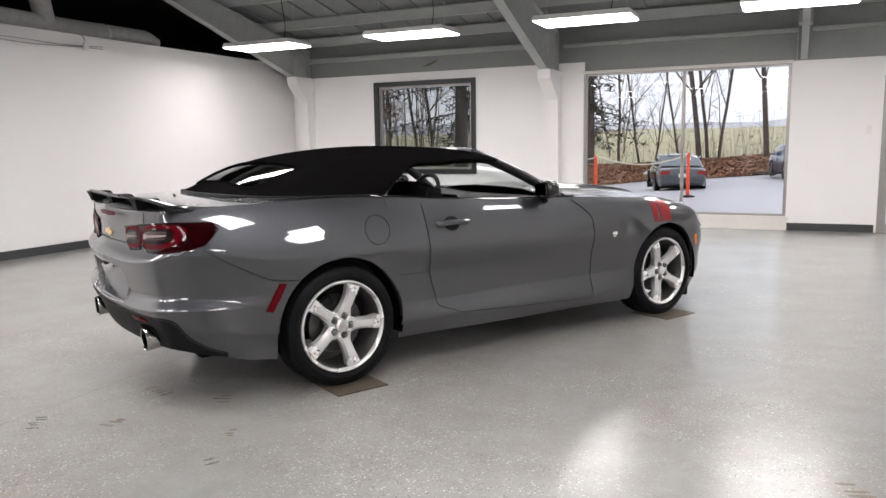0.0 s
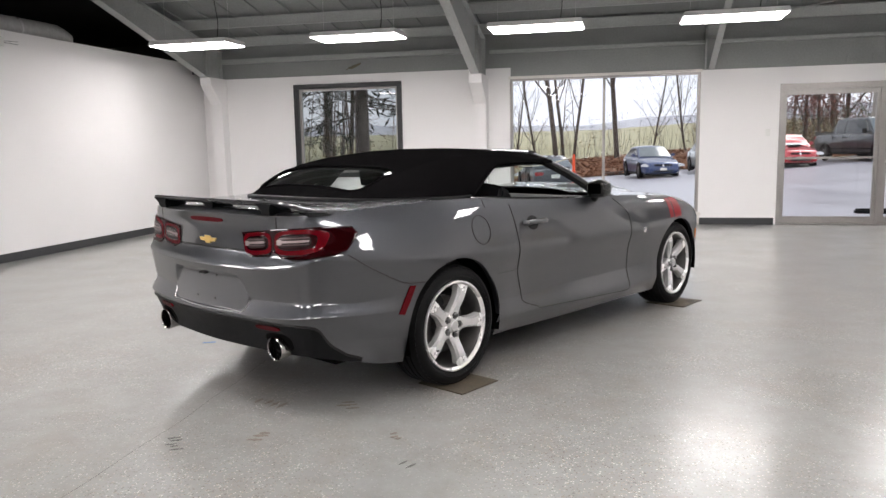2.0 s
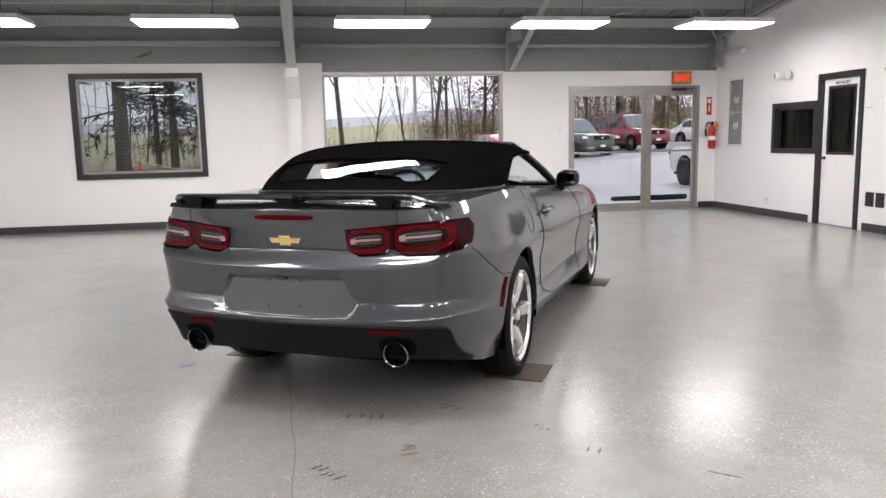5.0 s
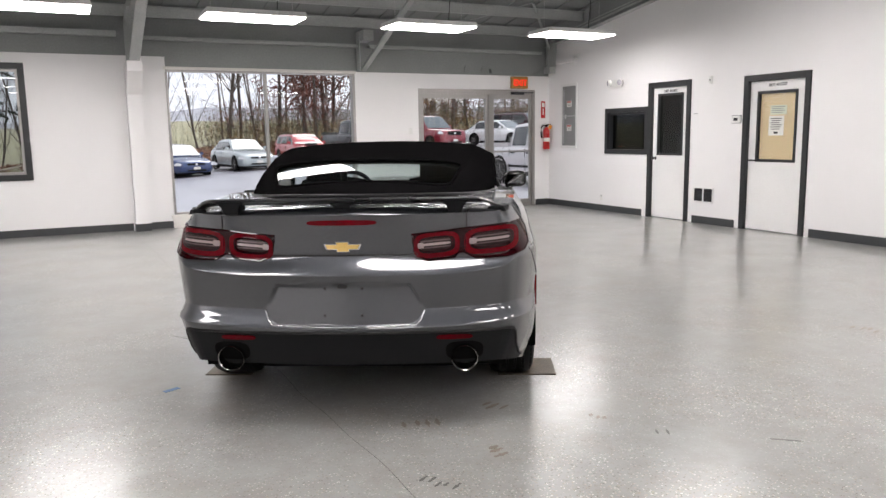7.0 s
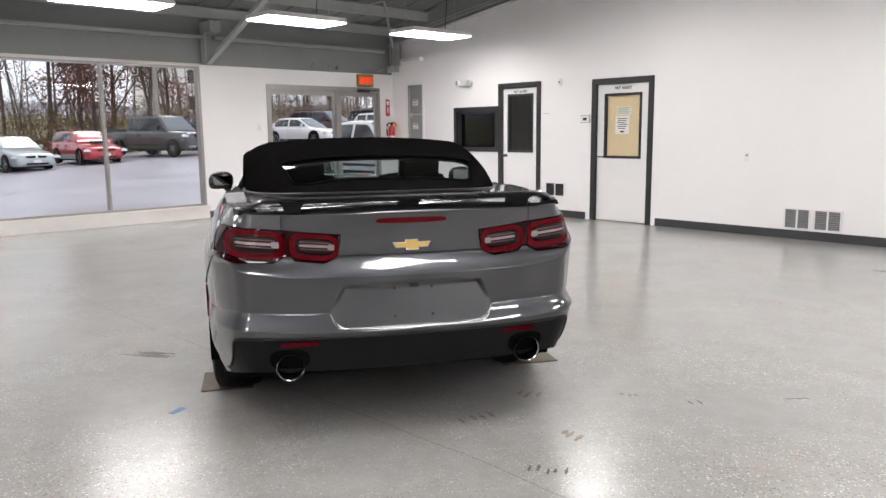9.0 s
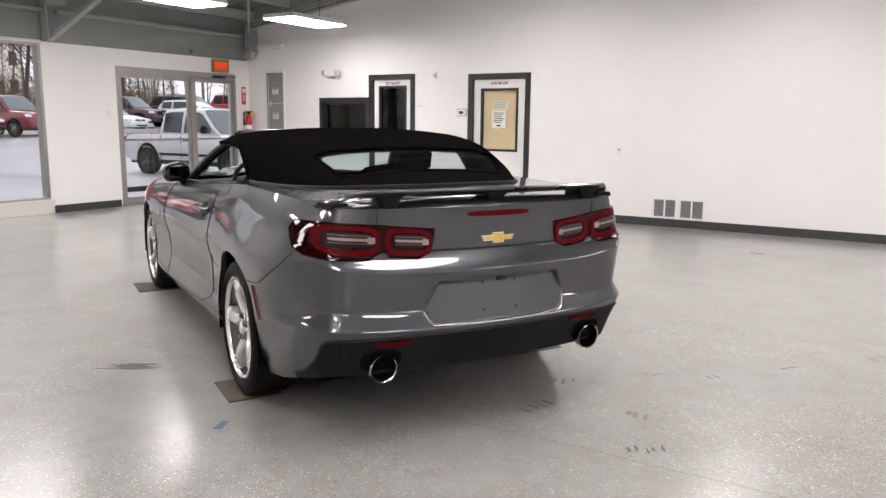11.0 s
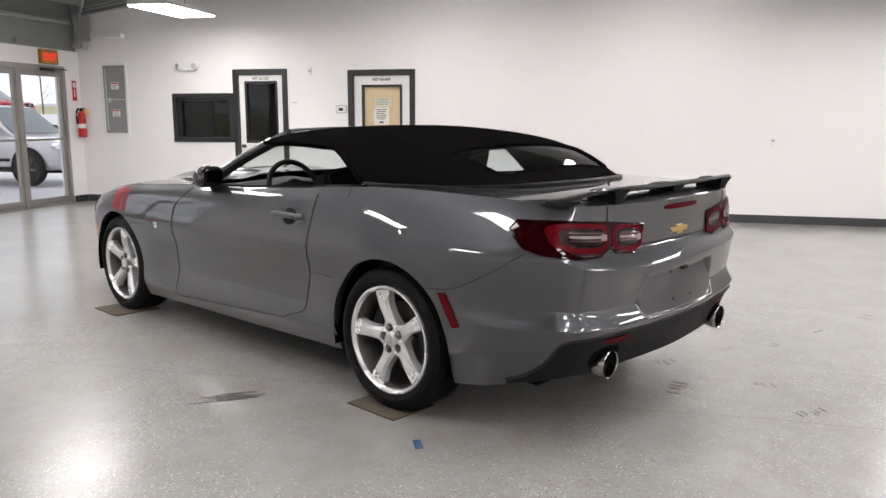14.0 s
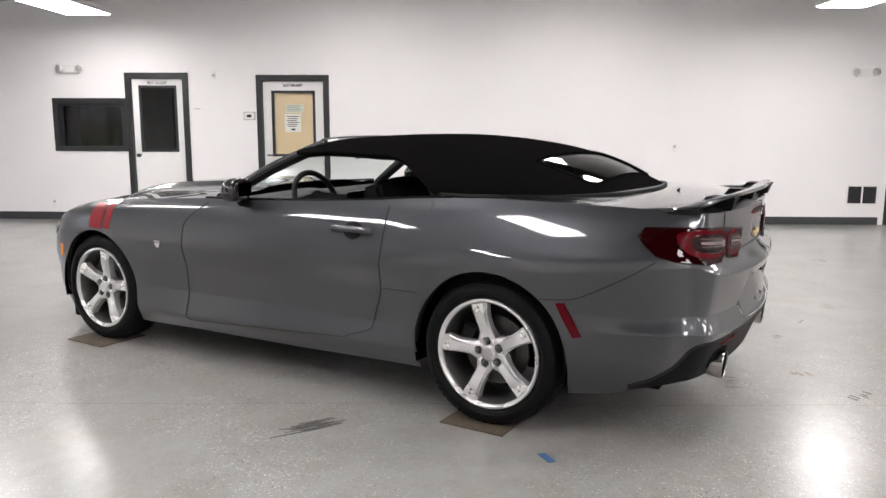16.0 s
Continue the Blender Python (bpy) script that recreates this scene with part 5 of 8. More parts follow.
part("fuel_door_gap", tube([(x, -y, z) for x, y, z in side_line(fuel)], 0.0024, 6), M_SEAM, car)


def arch_lip(c, r, drop, w):
    """Rolled edge round a wheel opening, with the dark liner behind it."""
    bm = bmesh.new()
    angs = np.linspace(-drop, math.pi + drop, 50)
    rows = []
    for a in angs:
        x, z = c + r * math.cos(a), ARCH_Z + r * math.sin(a)
        z = max(z, 0.20)
        s, v = at_x(min(max(x, c - r), c + r), max(z, 0.205))
        p = skin(s, v, 0.0)
        rows.append([bm.verts.new((x, p[1] - d, z - e)) for d, e in ((0.0, 0.0), (0.012, 0.004), (0.03, 0.002))])
    for a, b in zip(rows, rows[1:]):
        for i in range(2):
            bm.faces.new((a[i], a[i + 1], b[i + 1], b[i]))
    bmesh.ops.recalc_face_normals(bm, faces=bm.faces)
    return bm


def wheel_well(c, r):
    bm = bmesh.new()
    rows = []
    for a in np.linspace(-0.25, math.pi + 0.25, 30):
        x, z = c + (r + 0.004) * math.cos(a), ARCH_Z + (r + 0.004) * math.sin(a)
        rows.append([bm.verts.new((x, y, z)) for y in (0.915, 0.80, 0.52)])
    for a, b in zip(rows, rows[1:]):
        for i in range(2):
            bm.faces.new((a[i], b[i], b[i + 1], a[i + 1]))
    bm.faces.new([r[2] for r in rows])
    bmesh.ops.solidify(bm, geom=bm.faces[:], thickness=0.004)
    return bm


for c, r in ((0.0, ARCH_R), (WHEELBASE, ARCH_R - 0.012)):
    mirrored("arch_lip", lambda: arch_lip(c, r, 0.0, 0.03), M_PAINT, car)
    mirrored("wheel_well", lambda: wheel_well(c, r), M_UNDER, car, "black inner wheel arch liner")


def floor_pan():
    bm = bmesh.new()
    s = np.linspace(0, 16, 90)
    e = skin(s, np.full(90, 0.02))
    inner = []
    for p in e:
        inner.append((p[0], max(0.0, p[1] - 0.01), max(p[2] + 0.01, 0.2)))
    up = [bm.verts.new((x, min(y, 0.55) if abs(x) < 0.42 or abs(x - WHEELBASE) < 0.42 else y, z)) for x, y, z in inner]
    dn = [bm.verts.new((v.co.x, -v.co.y, v.co.z)) for v in up]
    for i in range(len(up) - 1):
        try:
            bm.faces.new((up[i], up[i + 1], dn[i + 1], dn[i]))
        except ValueError:
            pass
    return bm


part("floor_pan", floor_pan(), M_UNDER, car, "black underbody", smooth=0)


def on_side(points, depth, base=0.001):
    """A closed outline of (x, z) pairs laid on the side skin, with thickness."""
    bm = bmesh.new()
    lo = [bm.verts.new(p) for p in side_line(points, base - 0.004)]
    hi = [bm.verts.new(p) for p in side_line(points, base + depth)]
    c = np.mean(np.array(points), axis=0)
    top = bm.verts.new(side_line([tuple(c)], base + depth * 1.15)[0])
    n = len(points)
    for i in range(n):
        j = (i + 1) % n
        bm.faces.new((lo[i], lo[j], hi[j], hi[i]))
        bm.faces.new((hi[i], hi[j], top))
    bmesh.ops.recalc_face_normals(bm, faces=bm.faces)
    return bm


def strip_on_side(a, b, n, depth, cols=8):
    """A strip between two (x, z) edges, each resampled to n points, laid on the skin."""
    def along(e):
        e = np.array(e, float)
        d = np.r_[0, np.cumsum(np.hypot(*np.diff(e, axis=0).T))]
        t = np.linspace(0, d[-1], n)
        return np.stack([np.interp(t, d, e[:, 0]), np.interp(t, d, e[:, 1])], 1)
    A, B = along(a), along(b)
    bm = bmesh.new()
    g = [[bm.verts.new(side_line([tuple(A[i] + (B[i] - A[i]) * k / cols)], depth)[0]) for k in range(cols + 1)] for i in range(n)]
    for i in range(n - 1):
        for k in range(cols):
            bm.faces.new((g[i][k], g[i + 1][k], g[i + 1][k + 1], g[i][k + 1]))
    bmesh.ops.recalc_face_normals(bm, faces=bm.faces)
    bmesh.ops.solidify(bm, geom=bm.faces[:], thickness=0.0012)
    return bm


mirrored("side_marker", lambda: on_side([(-0.335, 0.628), (-0.375, 0.632), (-0.455, 0.492), (-0.418, 0.482), (-0.378, 0.545)], 0.004), M_LENSRING, car, "red side marker lens")
mirrored("front_marker", lambda: on_side([(3.18, 0.60), (3.215, 0.60), (3.225, 0.52), (3.195, 0.52)], 0.004), M_AMBER, car, "amber side marker lens")
for u0, u1 in ((2.655, 2.715), (2.735, 2.86)):
    mirrored("fender_stripe", lambda: strip_on_side([(u0 - 0.0, 0.895), (u0, 0.80), (u0 + 0.005, 0.735)], [(u1, 0.89), (u1, 0.80), (u1, 0.738)], 14, 0.0018), M_STRIPE, car, "red vinyl stripe")
mirrored("fender_badge", lambda: on_side([(2.185, 0.70), (2.235, 0.70), (2.235, 0.685), (2.222, 0.66), (2.198, 0.66), (2.185, 0.685)], 0.004), M_CHROME, car, "small chrome badge")


def door_handle():
    bm = bmesh.new()
    pts = [(x, 0.868 + 0.004 * math.sin((x - 0.66) * 12)) for x in np.linspace(0.665, 0.895, 14)]
    line = side_line(pts, 0.034)
    line[0], line[-1] = side_line([pts[0]], 0.004)[0], side_line([pts[-1]], 0.004)[0]
    tube(line, 0.0165, 10, bm)
    return bm


mirrored("door_handle", door_handle, M_PAINT, car)
# dark disc stands in for shading in the body-coloured handle recess
mirrored("handle_cup", lambda: on_side([(0.775 + 0.060 * math.cos(a), 0.862 + 0.045 * math.sin(a)) for a in np.linspace(0, 2 * math.pi, 20)[:-1]], 0.001), M_LOWER, car)


# ---- tail lamps ----
def on_tail(poly, off, side, dome=0.0, cap=True):
    """A closed outline of (y, z) pairs laid on the tail skin with thickness, on one side of the car."""
    bm = bmesh.new()
    def tail(y, z, o):
        p = skin(*at_y(y, z), o)
        return p * np.array([1, -1 if y < 0 else 1, 1])

    P = [tail(y, z, off) for y, z in poly]
    Q = [tail(y, z, -0.012) for y, z in poly]
    c = np.mean(np.array(poly), axis=0)
    rings = [Q, P]
    for k in (0.66, 0.33):
        rings.append([tail(c[0] + (y - c[0]) * k, c[1] + (z - c[1]) * k, off + dome * (1 - k * k)) for y, z in poly])
    vr = [[bm.verts.new((p[0], p[1] * side, p[2])) for p in r] for r in rings]
    mid = tail(c[0], c[1], off + dome)
    n = len(poly)
    for a, b in zip(vr, vr[1:]):
        for i in range(n):
            j = (i + 1) % n
            bm.faces.new((a[i], a[j], b[j], b[i]))
    m = bm.verts.new((mid[0], mid[1] * side, mid[2]))
    for i in range(n):
        bm.faces.new((vr[-1][i], vr[-1][(i + 1) % n], m))
    bmesh.ops.recalc_face_normals(bm, faces=bm.faces)
    return bm


def skin_region(poly, off, side, n=90, m=44, rim_r=0.0048):
    """The part of the tail skin inside an outline of (y, z) pairs, lifted off the body."""
    pts = np.array(poly)
    sv = np.array([at_y(y, z) for y, z in poly])
    s = np.linspace(sv[:, 0].min() - 0.02, sv[:, 0].max() + 0.02, n)
    v = np.linspace(sv[:, 1].min() - 0.05, sv[:, 1].max() + 0.05, m)
    base = skin(s[:, None] + 0 * v[None, :], v[None, :] + 0 * s[:, None])
    P = skin(s[:, None] + 0 * v[None, :], v[None, :] + 0 * s[:, None], off)
    c = _mid(base[..., 1]), _mid(base[..., 2])
    inside = np.zeros_like(c[0], bool)
    for (y0, z0), (y1, z1) in zip(pts, np.roll(pts, -1, axis=0)):
        cross = ((z0 > c[1]) != (z1 > c[1])) & (c[0] < (y1 - y0) * (c[1] - z0) / (z1 - z0 + 1e-12) + y0)
        inside ^= cross
    bm = bmesh.new()
    vs = {}
    for i, j in zip(*np.nonzero(inside)):
        q = []
        for a, b in ((i, j), (i + 1, j), (i + 1, j + 1), (i, j + 1)):
            if (a, b) not in vs:
                p = P[a, b]
                vs[a, b] = bm.verts.new((p[0], p[1] * side, p[2]))
            q.append(vs[a, b])
        bm.faces.new(q)
    bmesh.ops.recalc_face_normals(bm, faces=bm.faces)
    if sum(f.normal.x for f in bm.faces) > 0:
        bmesh.ops.reverse_faces(bm, faces=bm.faces)
    rim = []
    for (y0, z0), (y1, z1) in zip(pts, np.roll(pts, -1, axis=0)):
        for k in np.linspace(0, 1, 4)[:-1]:
            p = skin(*at_y(y0 + (y1 - y0) * k, z0 + (z1 - z0) * k), off - 0.002)
            rim.append((p[0], p[1] * side, p[2]))
    tube(rim + rim[:2], rim_r, 6, bm, cap=False)
    return bm


def rounded(cy, cz, hy, hz, tilt=0.0, power=3.6, n=36, skew=0.0):
    """A rounded rectangle outline."""
    out = []
    for a in np.linspace(0, 2 * math.pi, n + 1)[:-1]:
        c, s = math.cos(a), math.sin(a)
        u, w = hy * abs(c) ** (2 / power) * (1 if c > 0 else -1), hz * abs(s) ** (2 / power) * (1 if s > 0 else -1)
        out.append((cy + u, cz + w + tilt * u + skew * u * w))
    return out


for side in (1, -1):
    lamp_body = part("tail_lamp", skin_region([(0.312, 0.932), (0.45, 0.945), (0.54, 0.956), (0.66, 0.966), (0.76, 0.972), (0.815, 0.968), (0.834, 0.935), (0.842, 0.90), (0.845, 0.862), (0.825, 0.840), (0.745, 0.826), (0.60, 0.822), (0.575, 0.834), (0.548, 0.849), (0.522, 0.848), (0.505, 0.828), (0.385, 0.816), (0.345, 0.832), (0.325, 0.856)], 0.006, side), M_LENS, car, "dark red double tail lamp lens")
    for cy, cz, hy, hz in ((0.424, 0.884, 0.102, 0.056), (0.672, 0.901, 0.122, 0.059)):
        ring = part("light_ring", skin_region(rounded(cy, cz, hy, hz, 0.08), 0.0085, side, 60, 40, 0.0022), M_LENSRING, lamp_body, "red light ring")
        part("ring_groove", skin_region(rounded(cy, cz + 0.002, hy * 0.80, hz * 0.66, 0.08), 0.0095, side, 60, 40, 0.0016), M_LENS, lamp_body)
        part("lamp_core", skin_region(rounded(cy - 0.004, cz + 0.003, hy * 0.68, hz * 0.46, 0.08), 0.0110, side, 60, 40, 0.002), M_LENSCORE, lamp_body)
        for dz, w in ((0.30, 0.05), (0.02, 0.09), (-0.24, 0.04)):
            part("reverse_lens", skin_region(rounded(cy - 0.006, cz + 0.004 + dz * hz, hy * 0.66, hz * w, 0.08, 5), 0.0130, side, 60, 24, 0.0008), M_LENSCLEAR if w > 0.08 else M_LENSDIM, lamp_body, "clear reversing lens")
        part("bright_block", skin_region(rounded(cy - hy * 0.70, cz - 0.002, hy * 0.13, hz * 0.22, 0.08, 5), 0.0135, side, 40, 24, 0.0008), M_LENSCLEAR, lamp_body)
    part("reflector", on_tail(rounded(0.50, 0.462, 0.082, 0.012, 0.0), 0.007, side), M_LENSRING, car, "narrow red reflector")
part("brake_light", on_tail(rounded(0.0, 0.991, 0.158, 0.012), 0.005, 1), M_LENSRING, boot, "narrow red high brake light")
em = part("tail_emblem", on_tail([(-0.086, 0.894), (-0.030, 0.894), (-0.028, 0.905), (0.032, 0.905), (0.030, 0.894), (0.086, 0.894), (0.074, 0.868), (0.028, 0.868), (0.026, 0.857), (-0.032, 0.857), (-0.030, 0.868), (-0.074, 0.868)], 0.004, 1), M_CHROME, boot, "gold and chrome emblem")
part("emblem_fill", prism([(-0.078, 0.890), (-0.026, 0.890), (-0.024, 0.901), (0.028, 0.901), (0.026, 0.890), (0.078, 0.890), (0.068, 0.872), (0.024, 0.872), (0.022, 0.861), (-0.028, 0.861), (-0.026, 0.872), (-0.068, 0.872)], -0.0015, 0.0015), M_GOLD, em)
bpy.data.objects["emblem_fill"].matrix_local = Matrix.Translation((float(skin(*at_y(0.0, 0.882))[0]) - 0.0065, 0, 0)) @ Matrix.Rotation(radians(90), 4, "Z")


def plate_lip():
    """Bright lower lip of the plate recess."""
    pts = [(-0.366, 0.588), (-0.348, 0.545), (-0.328, 0.527), (-0.15, 0.521), (0, 0.520), (0.15, 0.521), (0.328, 0.527), (0.348, 0.545), (0.366, 0.588)]
    fine = [(float(np.interp(k, range(9), [p[0] for p in pts])), float(np.interp(k, range(9), [p[1] for p in pts]))) for k in np.linspace(0, 8, 60)]
    line = []
    for y, z in fine:
        p = skin(*at_y(y, z), 0.002)
        line.append((p[0], p[1] if y >= 0 else -p[1], p[2]))
    return tube(line, 0.0026, 8)


part("plate_lip", plate_lip(), M_STEEL, rear_bumper, "thin bright lip")
for y, z in ((-0.085, 0.692), (0.085, 0.692), (-0.085, 0.571), (0.085, 0.571)):
    p = skin(*at_y(y, z), 0.001)
    part("plate_screw_hole", lathe([(0.007, 0.002), (0.007, -0.002)], 12, "x", m=pose(p[0], y, p[2])), M_SEAM, rear_bumper)
p = skin(*at_y(0.0, 0.722), 0.0)
part("plate_light", boxes((p[0] + 0.002, p[0] + 0.03, -0.022, 0.022, 0.698, 0.714), bev=0.004), M_SEAM, rear_bumper)


def exhaust():
    bm = lathe([(0.036, 0.10), (0.056, 0.085), (0.062, 0.0), (0.062, -0.022), (0.0595, -0.026), (0.056, -0.022), (0.054, 0.16)], 36, "x")
    return bm


for side in (1, -1):
    tip = part("exhaust_tip", exhaust(), M_TIP, car, "round polished exhaust tip")
    tip.matrix_local = pose(-0.955, 0.545 * side, 0.360, 0, -4, 0)
    part("exhaust_bore", lathe([(0.053, 0.05), (0.0535, 0.06), (0.02, 0.07)], 24, "x"), M_SEAM, tip)
    # black patch laid on the trim imitates the shaded exhaust cutout
    part("exhaust_recess", on_tail(rounded(0.545, 0.388, 0.086, 0.048, 0, 3), 0.003, side), M_UNDER, car)
part("silencer", boxes((-0.72, -0.45, -0.56, 0.56, 0.225, 0.36), bev=0.05), M_UNDER, car)


# ---- rear wing ----
def wing_blade():
    """A thin blade across the tail, its ends dropping and drawn out forward to a point on the deck's edge."""
    bm = bmesh.new()
    rows = []
    for y in np.linspace(-0.758, 0.758, 111):
        k = abs(y) / 0.758
        e = float(smooth01(k, 0.80, 0.97))
        tip = float(smooth01(k, 0.90, 1.0))
        xr = -1.018 + 0.085 * k**2 + 0.075 * e + 0.075 * tip
        xf = -0.880 + 0.060 * k**2 + 0.085 * e + 0.125 * tip
        c = xf - xr
        zt = 1.096 - 0.008 * k**2 - 0.040 * e - 0.006 * tip
        drop = 0.024 * (1 - 0.75 * e)
        sect = [(0.0, 0.002), (0.06, 0.009), (0.35, 0.007 - 0.2 * drop), (0.80, 0.004 - 0.8 * drop), (1.0, -0.003 - drop), (0.85, -0.010 - 0.9 * drop), (0.45, -0.013 - 0.45 * drop), (0.05, -0.007)]
        rows.append([bm.verts.new((xr + c * u, y, zt + w)) for u, w in sect])
    for a, b in zip(rows, rows[1:]):
        for i in range(8):
            j = (i + 1) % 8
            bm.faces.new((a[i], a[j], b[j], b[i]))
    bm.faces.new(rows[0]), bm.faces.new(list(reversed(rows[-1])))
    bmesh.ops.recalc_face_normals(bm, faces=bm.faces)
    return bm


wing = part("rear_wing", wing_blade(), M_SATIN, car, "gloss dark blade wing on three posts")
for y in (-0.51, 0.0, 0.51):
    post = bmesh.new()
    lo = [(-0.965, -0.03), (-0.965, 0.03), (-0.82, 0.022), (-0.82, -0.022)]
    hi = [(-0.985, -0.065), (-0.985, 0.065), (-0.865, 0.055), (-0.865, -0.055)]
    a = [post.verts.new((x, y + d, 1.03)) for x, d in lo]
    m_ = [post.verts.new((x * 0.5 + u * 0.5, y + d * 0.75 + e * 0.25, 1.062)) for (x, d), (u, e) in zip(lo, hi)]
    b = [post.verts.new((x, y + d, 1.088)) for x, d in hi]
    for r0, r1 in ((a, m_), (m_, b)):
        for i in range(4):
            post.faces.new((r0[i], r0[(i + 1) % 4], r1[(i + 1) % 4], r1[i]))
    post.faces.new(list(reversed(a))), post.faces.new(b)
    bmesh.ops.recalc_face_normals(post, faces=post.faces)
    part("wing_post", post, M_LOWER, wing)


def wing_end():
    """Low black foot under the blade's end."""
    bm = bmesh.new()
    rows = []
    for k in np.linspace(0, 1, 14):
        x = -0.875 + 0.25 * k
        y = 0.695 + 0.052 * math.sin(k * 1.6)
        w = 0.040 * (1 - k) ** 0.7 + 0.004
        rows.append([bm.verts.new((x, y + dy * w, z)) for dy, z in ((-1, 1.030), (-0.8, 1.046 - 0.006 * k), (0.8, 1.046 - 0.008 * k), (1, 1.024))])
    for a, b in zip(rows, rows[1:]):
        for i in range(4):
            bm.faces.new((a[i], a[(i + 1) % 4], b[(i + 1) % 4], b[i]))
    bm.faces.new(rows[0]), bm.faces.new(list(reversed(rows[-1])))
    bmesh.ops.recalc_face_normals(bm, faces=bm.faces)
    return bm


mirrored("wing_end", wing_end, M_LOWER, wing)
fin = part("roof_antenna", tube([(-0.60, 0, 1.05), (-0.612, 0, 1.065), (-0.622, 0, 1.075)], 0.008, 8, r_end=0.004), M_BLACK, car, "short black aerial fin")


# ---- soft top ----
PROF_X = [-0.475, -0.40, -0.31, -0.19, -0.04, 0.14, 0.36, 0.62, 0.90, 1.16, 1.33]
PROF_Z = [1.074, 1.112, 1.150, 1.196, 1.243, 1.286, 1.318, 1.337, 1.335, 1.320, 1.302]
TOP_EDGE = [0.05, 0.34, 0.44, 0.51, 0.55, 0.575, 0.585, 0.585, 0.580, 0.570, 0.560]
BASE_X = [-0.50, -0.45, -0.37, -0.23, -0.09, 0.07, 0.27, 0.57, 0.88, 1.15, 1.33]
BASE_Y = [0.08, 0.38, 0.50, 0.605, 0.665, 0.70, 0.72, 0.715, 0.70, 0.675, 0.655]
BASE_Z = [1.072, 1.070, 1.064, 1.058, 1.054, 1.052, 1.048, 1.235, 1.245, 1.242, 1.232]


def soft_top():
    u = np.linspace(0, 10, 241)
    px, pz, te = smooth_curve(PROF_X, u), smooth_curve(PROF_Z, u), smooth_curve(TOP_EDGE, u)
    bx, by, bz = smooth_curve(BASE_X, u), smooth_curve(BASE_Y, u), pchip(BASE_Z, u)
    # round the rear edge of the side window
    bz = np.where(px > 0.28, 1.048 + 0.187 * smooth01(bx, 0.36, 0.66) ** 0.8 + 0.010 * smooth01(bx, 0.66, 1.0) - 0.012 * smooth01(bx, 1.1, 1.33), bz)
    rows = []
    for w in np.concatenate([np.linspace(0, 1, 50), 1 + np.linspace(0, 1, 42)[1:]]):
        if w <= 1:
            y = te * w
            z = pz - 0.030 * w**2.4
            x = px
        else:
            k = w - 1
            z0 = pz - 0.030
            # rounded shoulder, then down the side to the base
            bul = np.sin(np.minimum(1, k) * math.pi / 2)
            y = te + (by - te) * (0.55 * bul + 0.45 * k)
            z = z0 + (bz - z0) * (0.35 * (1 - np.cos(k * math.pi / 2)) + 0.65 * k)
            x = px + (bx - px) * k
        rows.append(np.stack([x + 0 * y, y, z], -1))
    return np.stack(rows, 1)


TOP = soft_top()
TOP_N = grid_normals(TOP)
TOP_N = np.where(((TOP_N * (TOP - np.array([0.3, 0, 0.9]))).sum(-1, keepdims=True)) < 0, -TOP_N, TOP_N)
tmx, tmy, tmz = _mid(TOP[..., 0]), _mid(TOP[..., 1]), _mid(TOP[..., 2])


def glass_half(x):
    return 0.475 + 0.055 * smooth01(x, -0.34, -0.04)


# rear screen: rounded trapezium let into the canvas
gk = np.abs(tmy) / glass_half(tmx)
gx = (tmx + 0.190) / 0.156
is_glass = (np.abs(gk) ** 7 + np.abs(gx) ** 7) < 1
canvas = joined("fabric_roof", TOP, TOP_N, ~is_glass, M_FABRIC, car, "black canvas folding roof, closed")
rg = joined("rear_screen", TOP - TOP_N * 0.004, TOP_N, is_glass, M_REARGLASS, canvas, "tinted rear window")


def top_point(x, y):
    """Canvas height at a place over the rear part of the roof."""
    d = (TOP[..., 0] - x) ** 2 + (TOP[..., 1] - abs(y)) ** 2
    k = np.argsort(d, axis=None)[:8]
    w = 1 / (d.ravel()[k] + 1e-6)
    return float((TOP[..., 2].ravel()[k] * w).sum() / w.sum())


ang = np.linspace(0, 2 * math.pi, 97)
loop = []
for a in ang:
    c, s = math.cos(a), math.sin(a)
    x = -0.190 + 0.156 * abs(c) ** (2 / 7) * (1 if c > 0 else -1)
    y = float(glass_half(x)) * abs(s) ** (2 / 7) * (1 if s > 0 else -1)
    loop.append((x, y, top_point(x, y) + 0.001))
part("screen_seal", tube(loop, 0.0085, 8, cap=False), M_FABRIC, canvas)
lo_edge = [tuple(TOP[i, -1]) for i in range(0, 241, 4) if TOP[i, -1, 0] < 0.40]
lo_edge = [(x, y + 0.004, z) for x, y, z in lo_edge]
part("roof_base_seal", tube([(x, -y, z) for x, y, z in reversed(lo_edge)] + lo_edge, 0.011, 8), M_BLACK, canvas)
side_edge = [tuple(TOP[i, -1]) for i in range(0, 241, 2) if TOP[i, -1, 0] >= 0.36]
mirrored("window_seal", lambda: tube(side_edge, 0.012, 8), M_FABRIC, canvas)
# inner lining, which shades the cabin
joined("headlining", TOP * np.array([1, 0.965, 1]) - np.array([0, 0, 0.028]), -TOP_N, ~is_glass & (tmx > -0.42), M_CABIN, canvas)


# ---- windscreen ----
def windscreen():
    rows = []
    for k in np.linspace(0, 1, 20):
        x0, z0, w = 2.02 - 0.70 * k, 0.975 + 0.322 * k - 0.02 * math.sin(k * math.pi) * -1, 0.76 - 0.20 * k
        y = np.linspace(-w, w, 31)
        x = x0 - 0.20 * (1 - 0.35 * k) * (y / w) ** 2 * (1 - 0.3 * k)
        rows.append(np.stack([x, y, z0 - 0.012 * (y / w) ** 2 * k + 0 * x], -1))
    return np.array(rows)


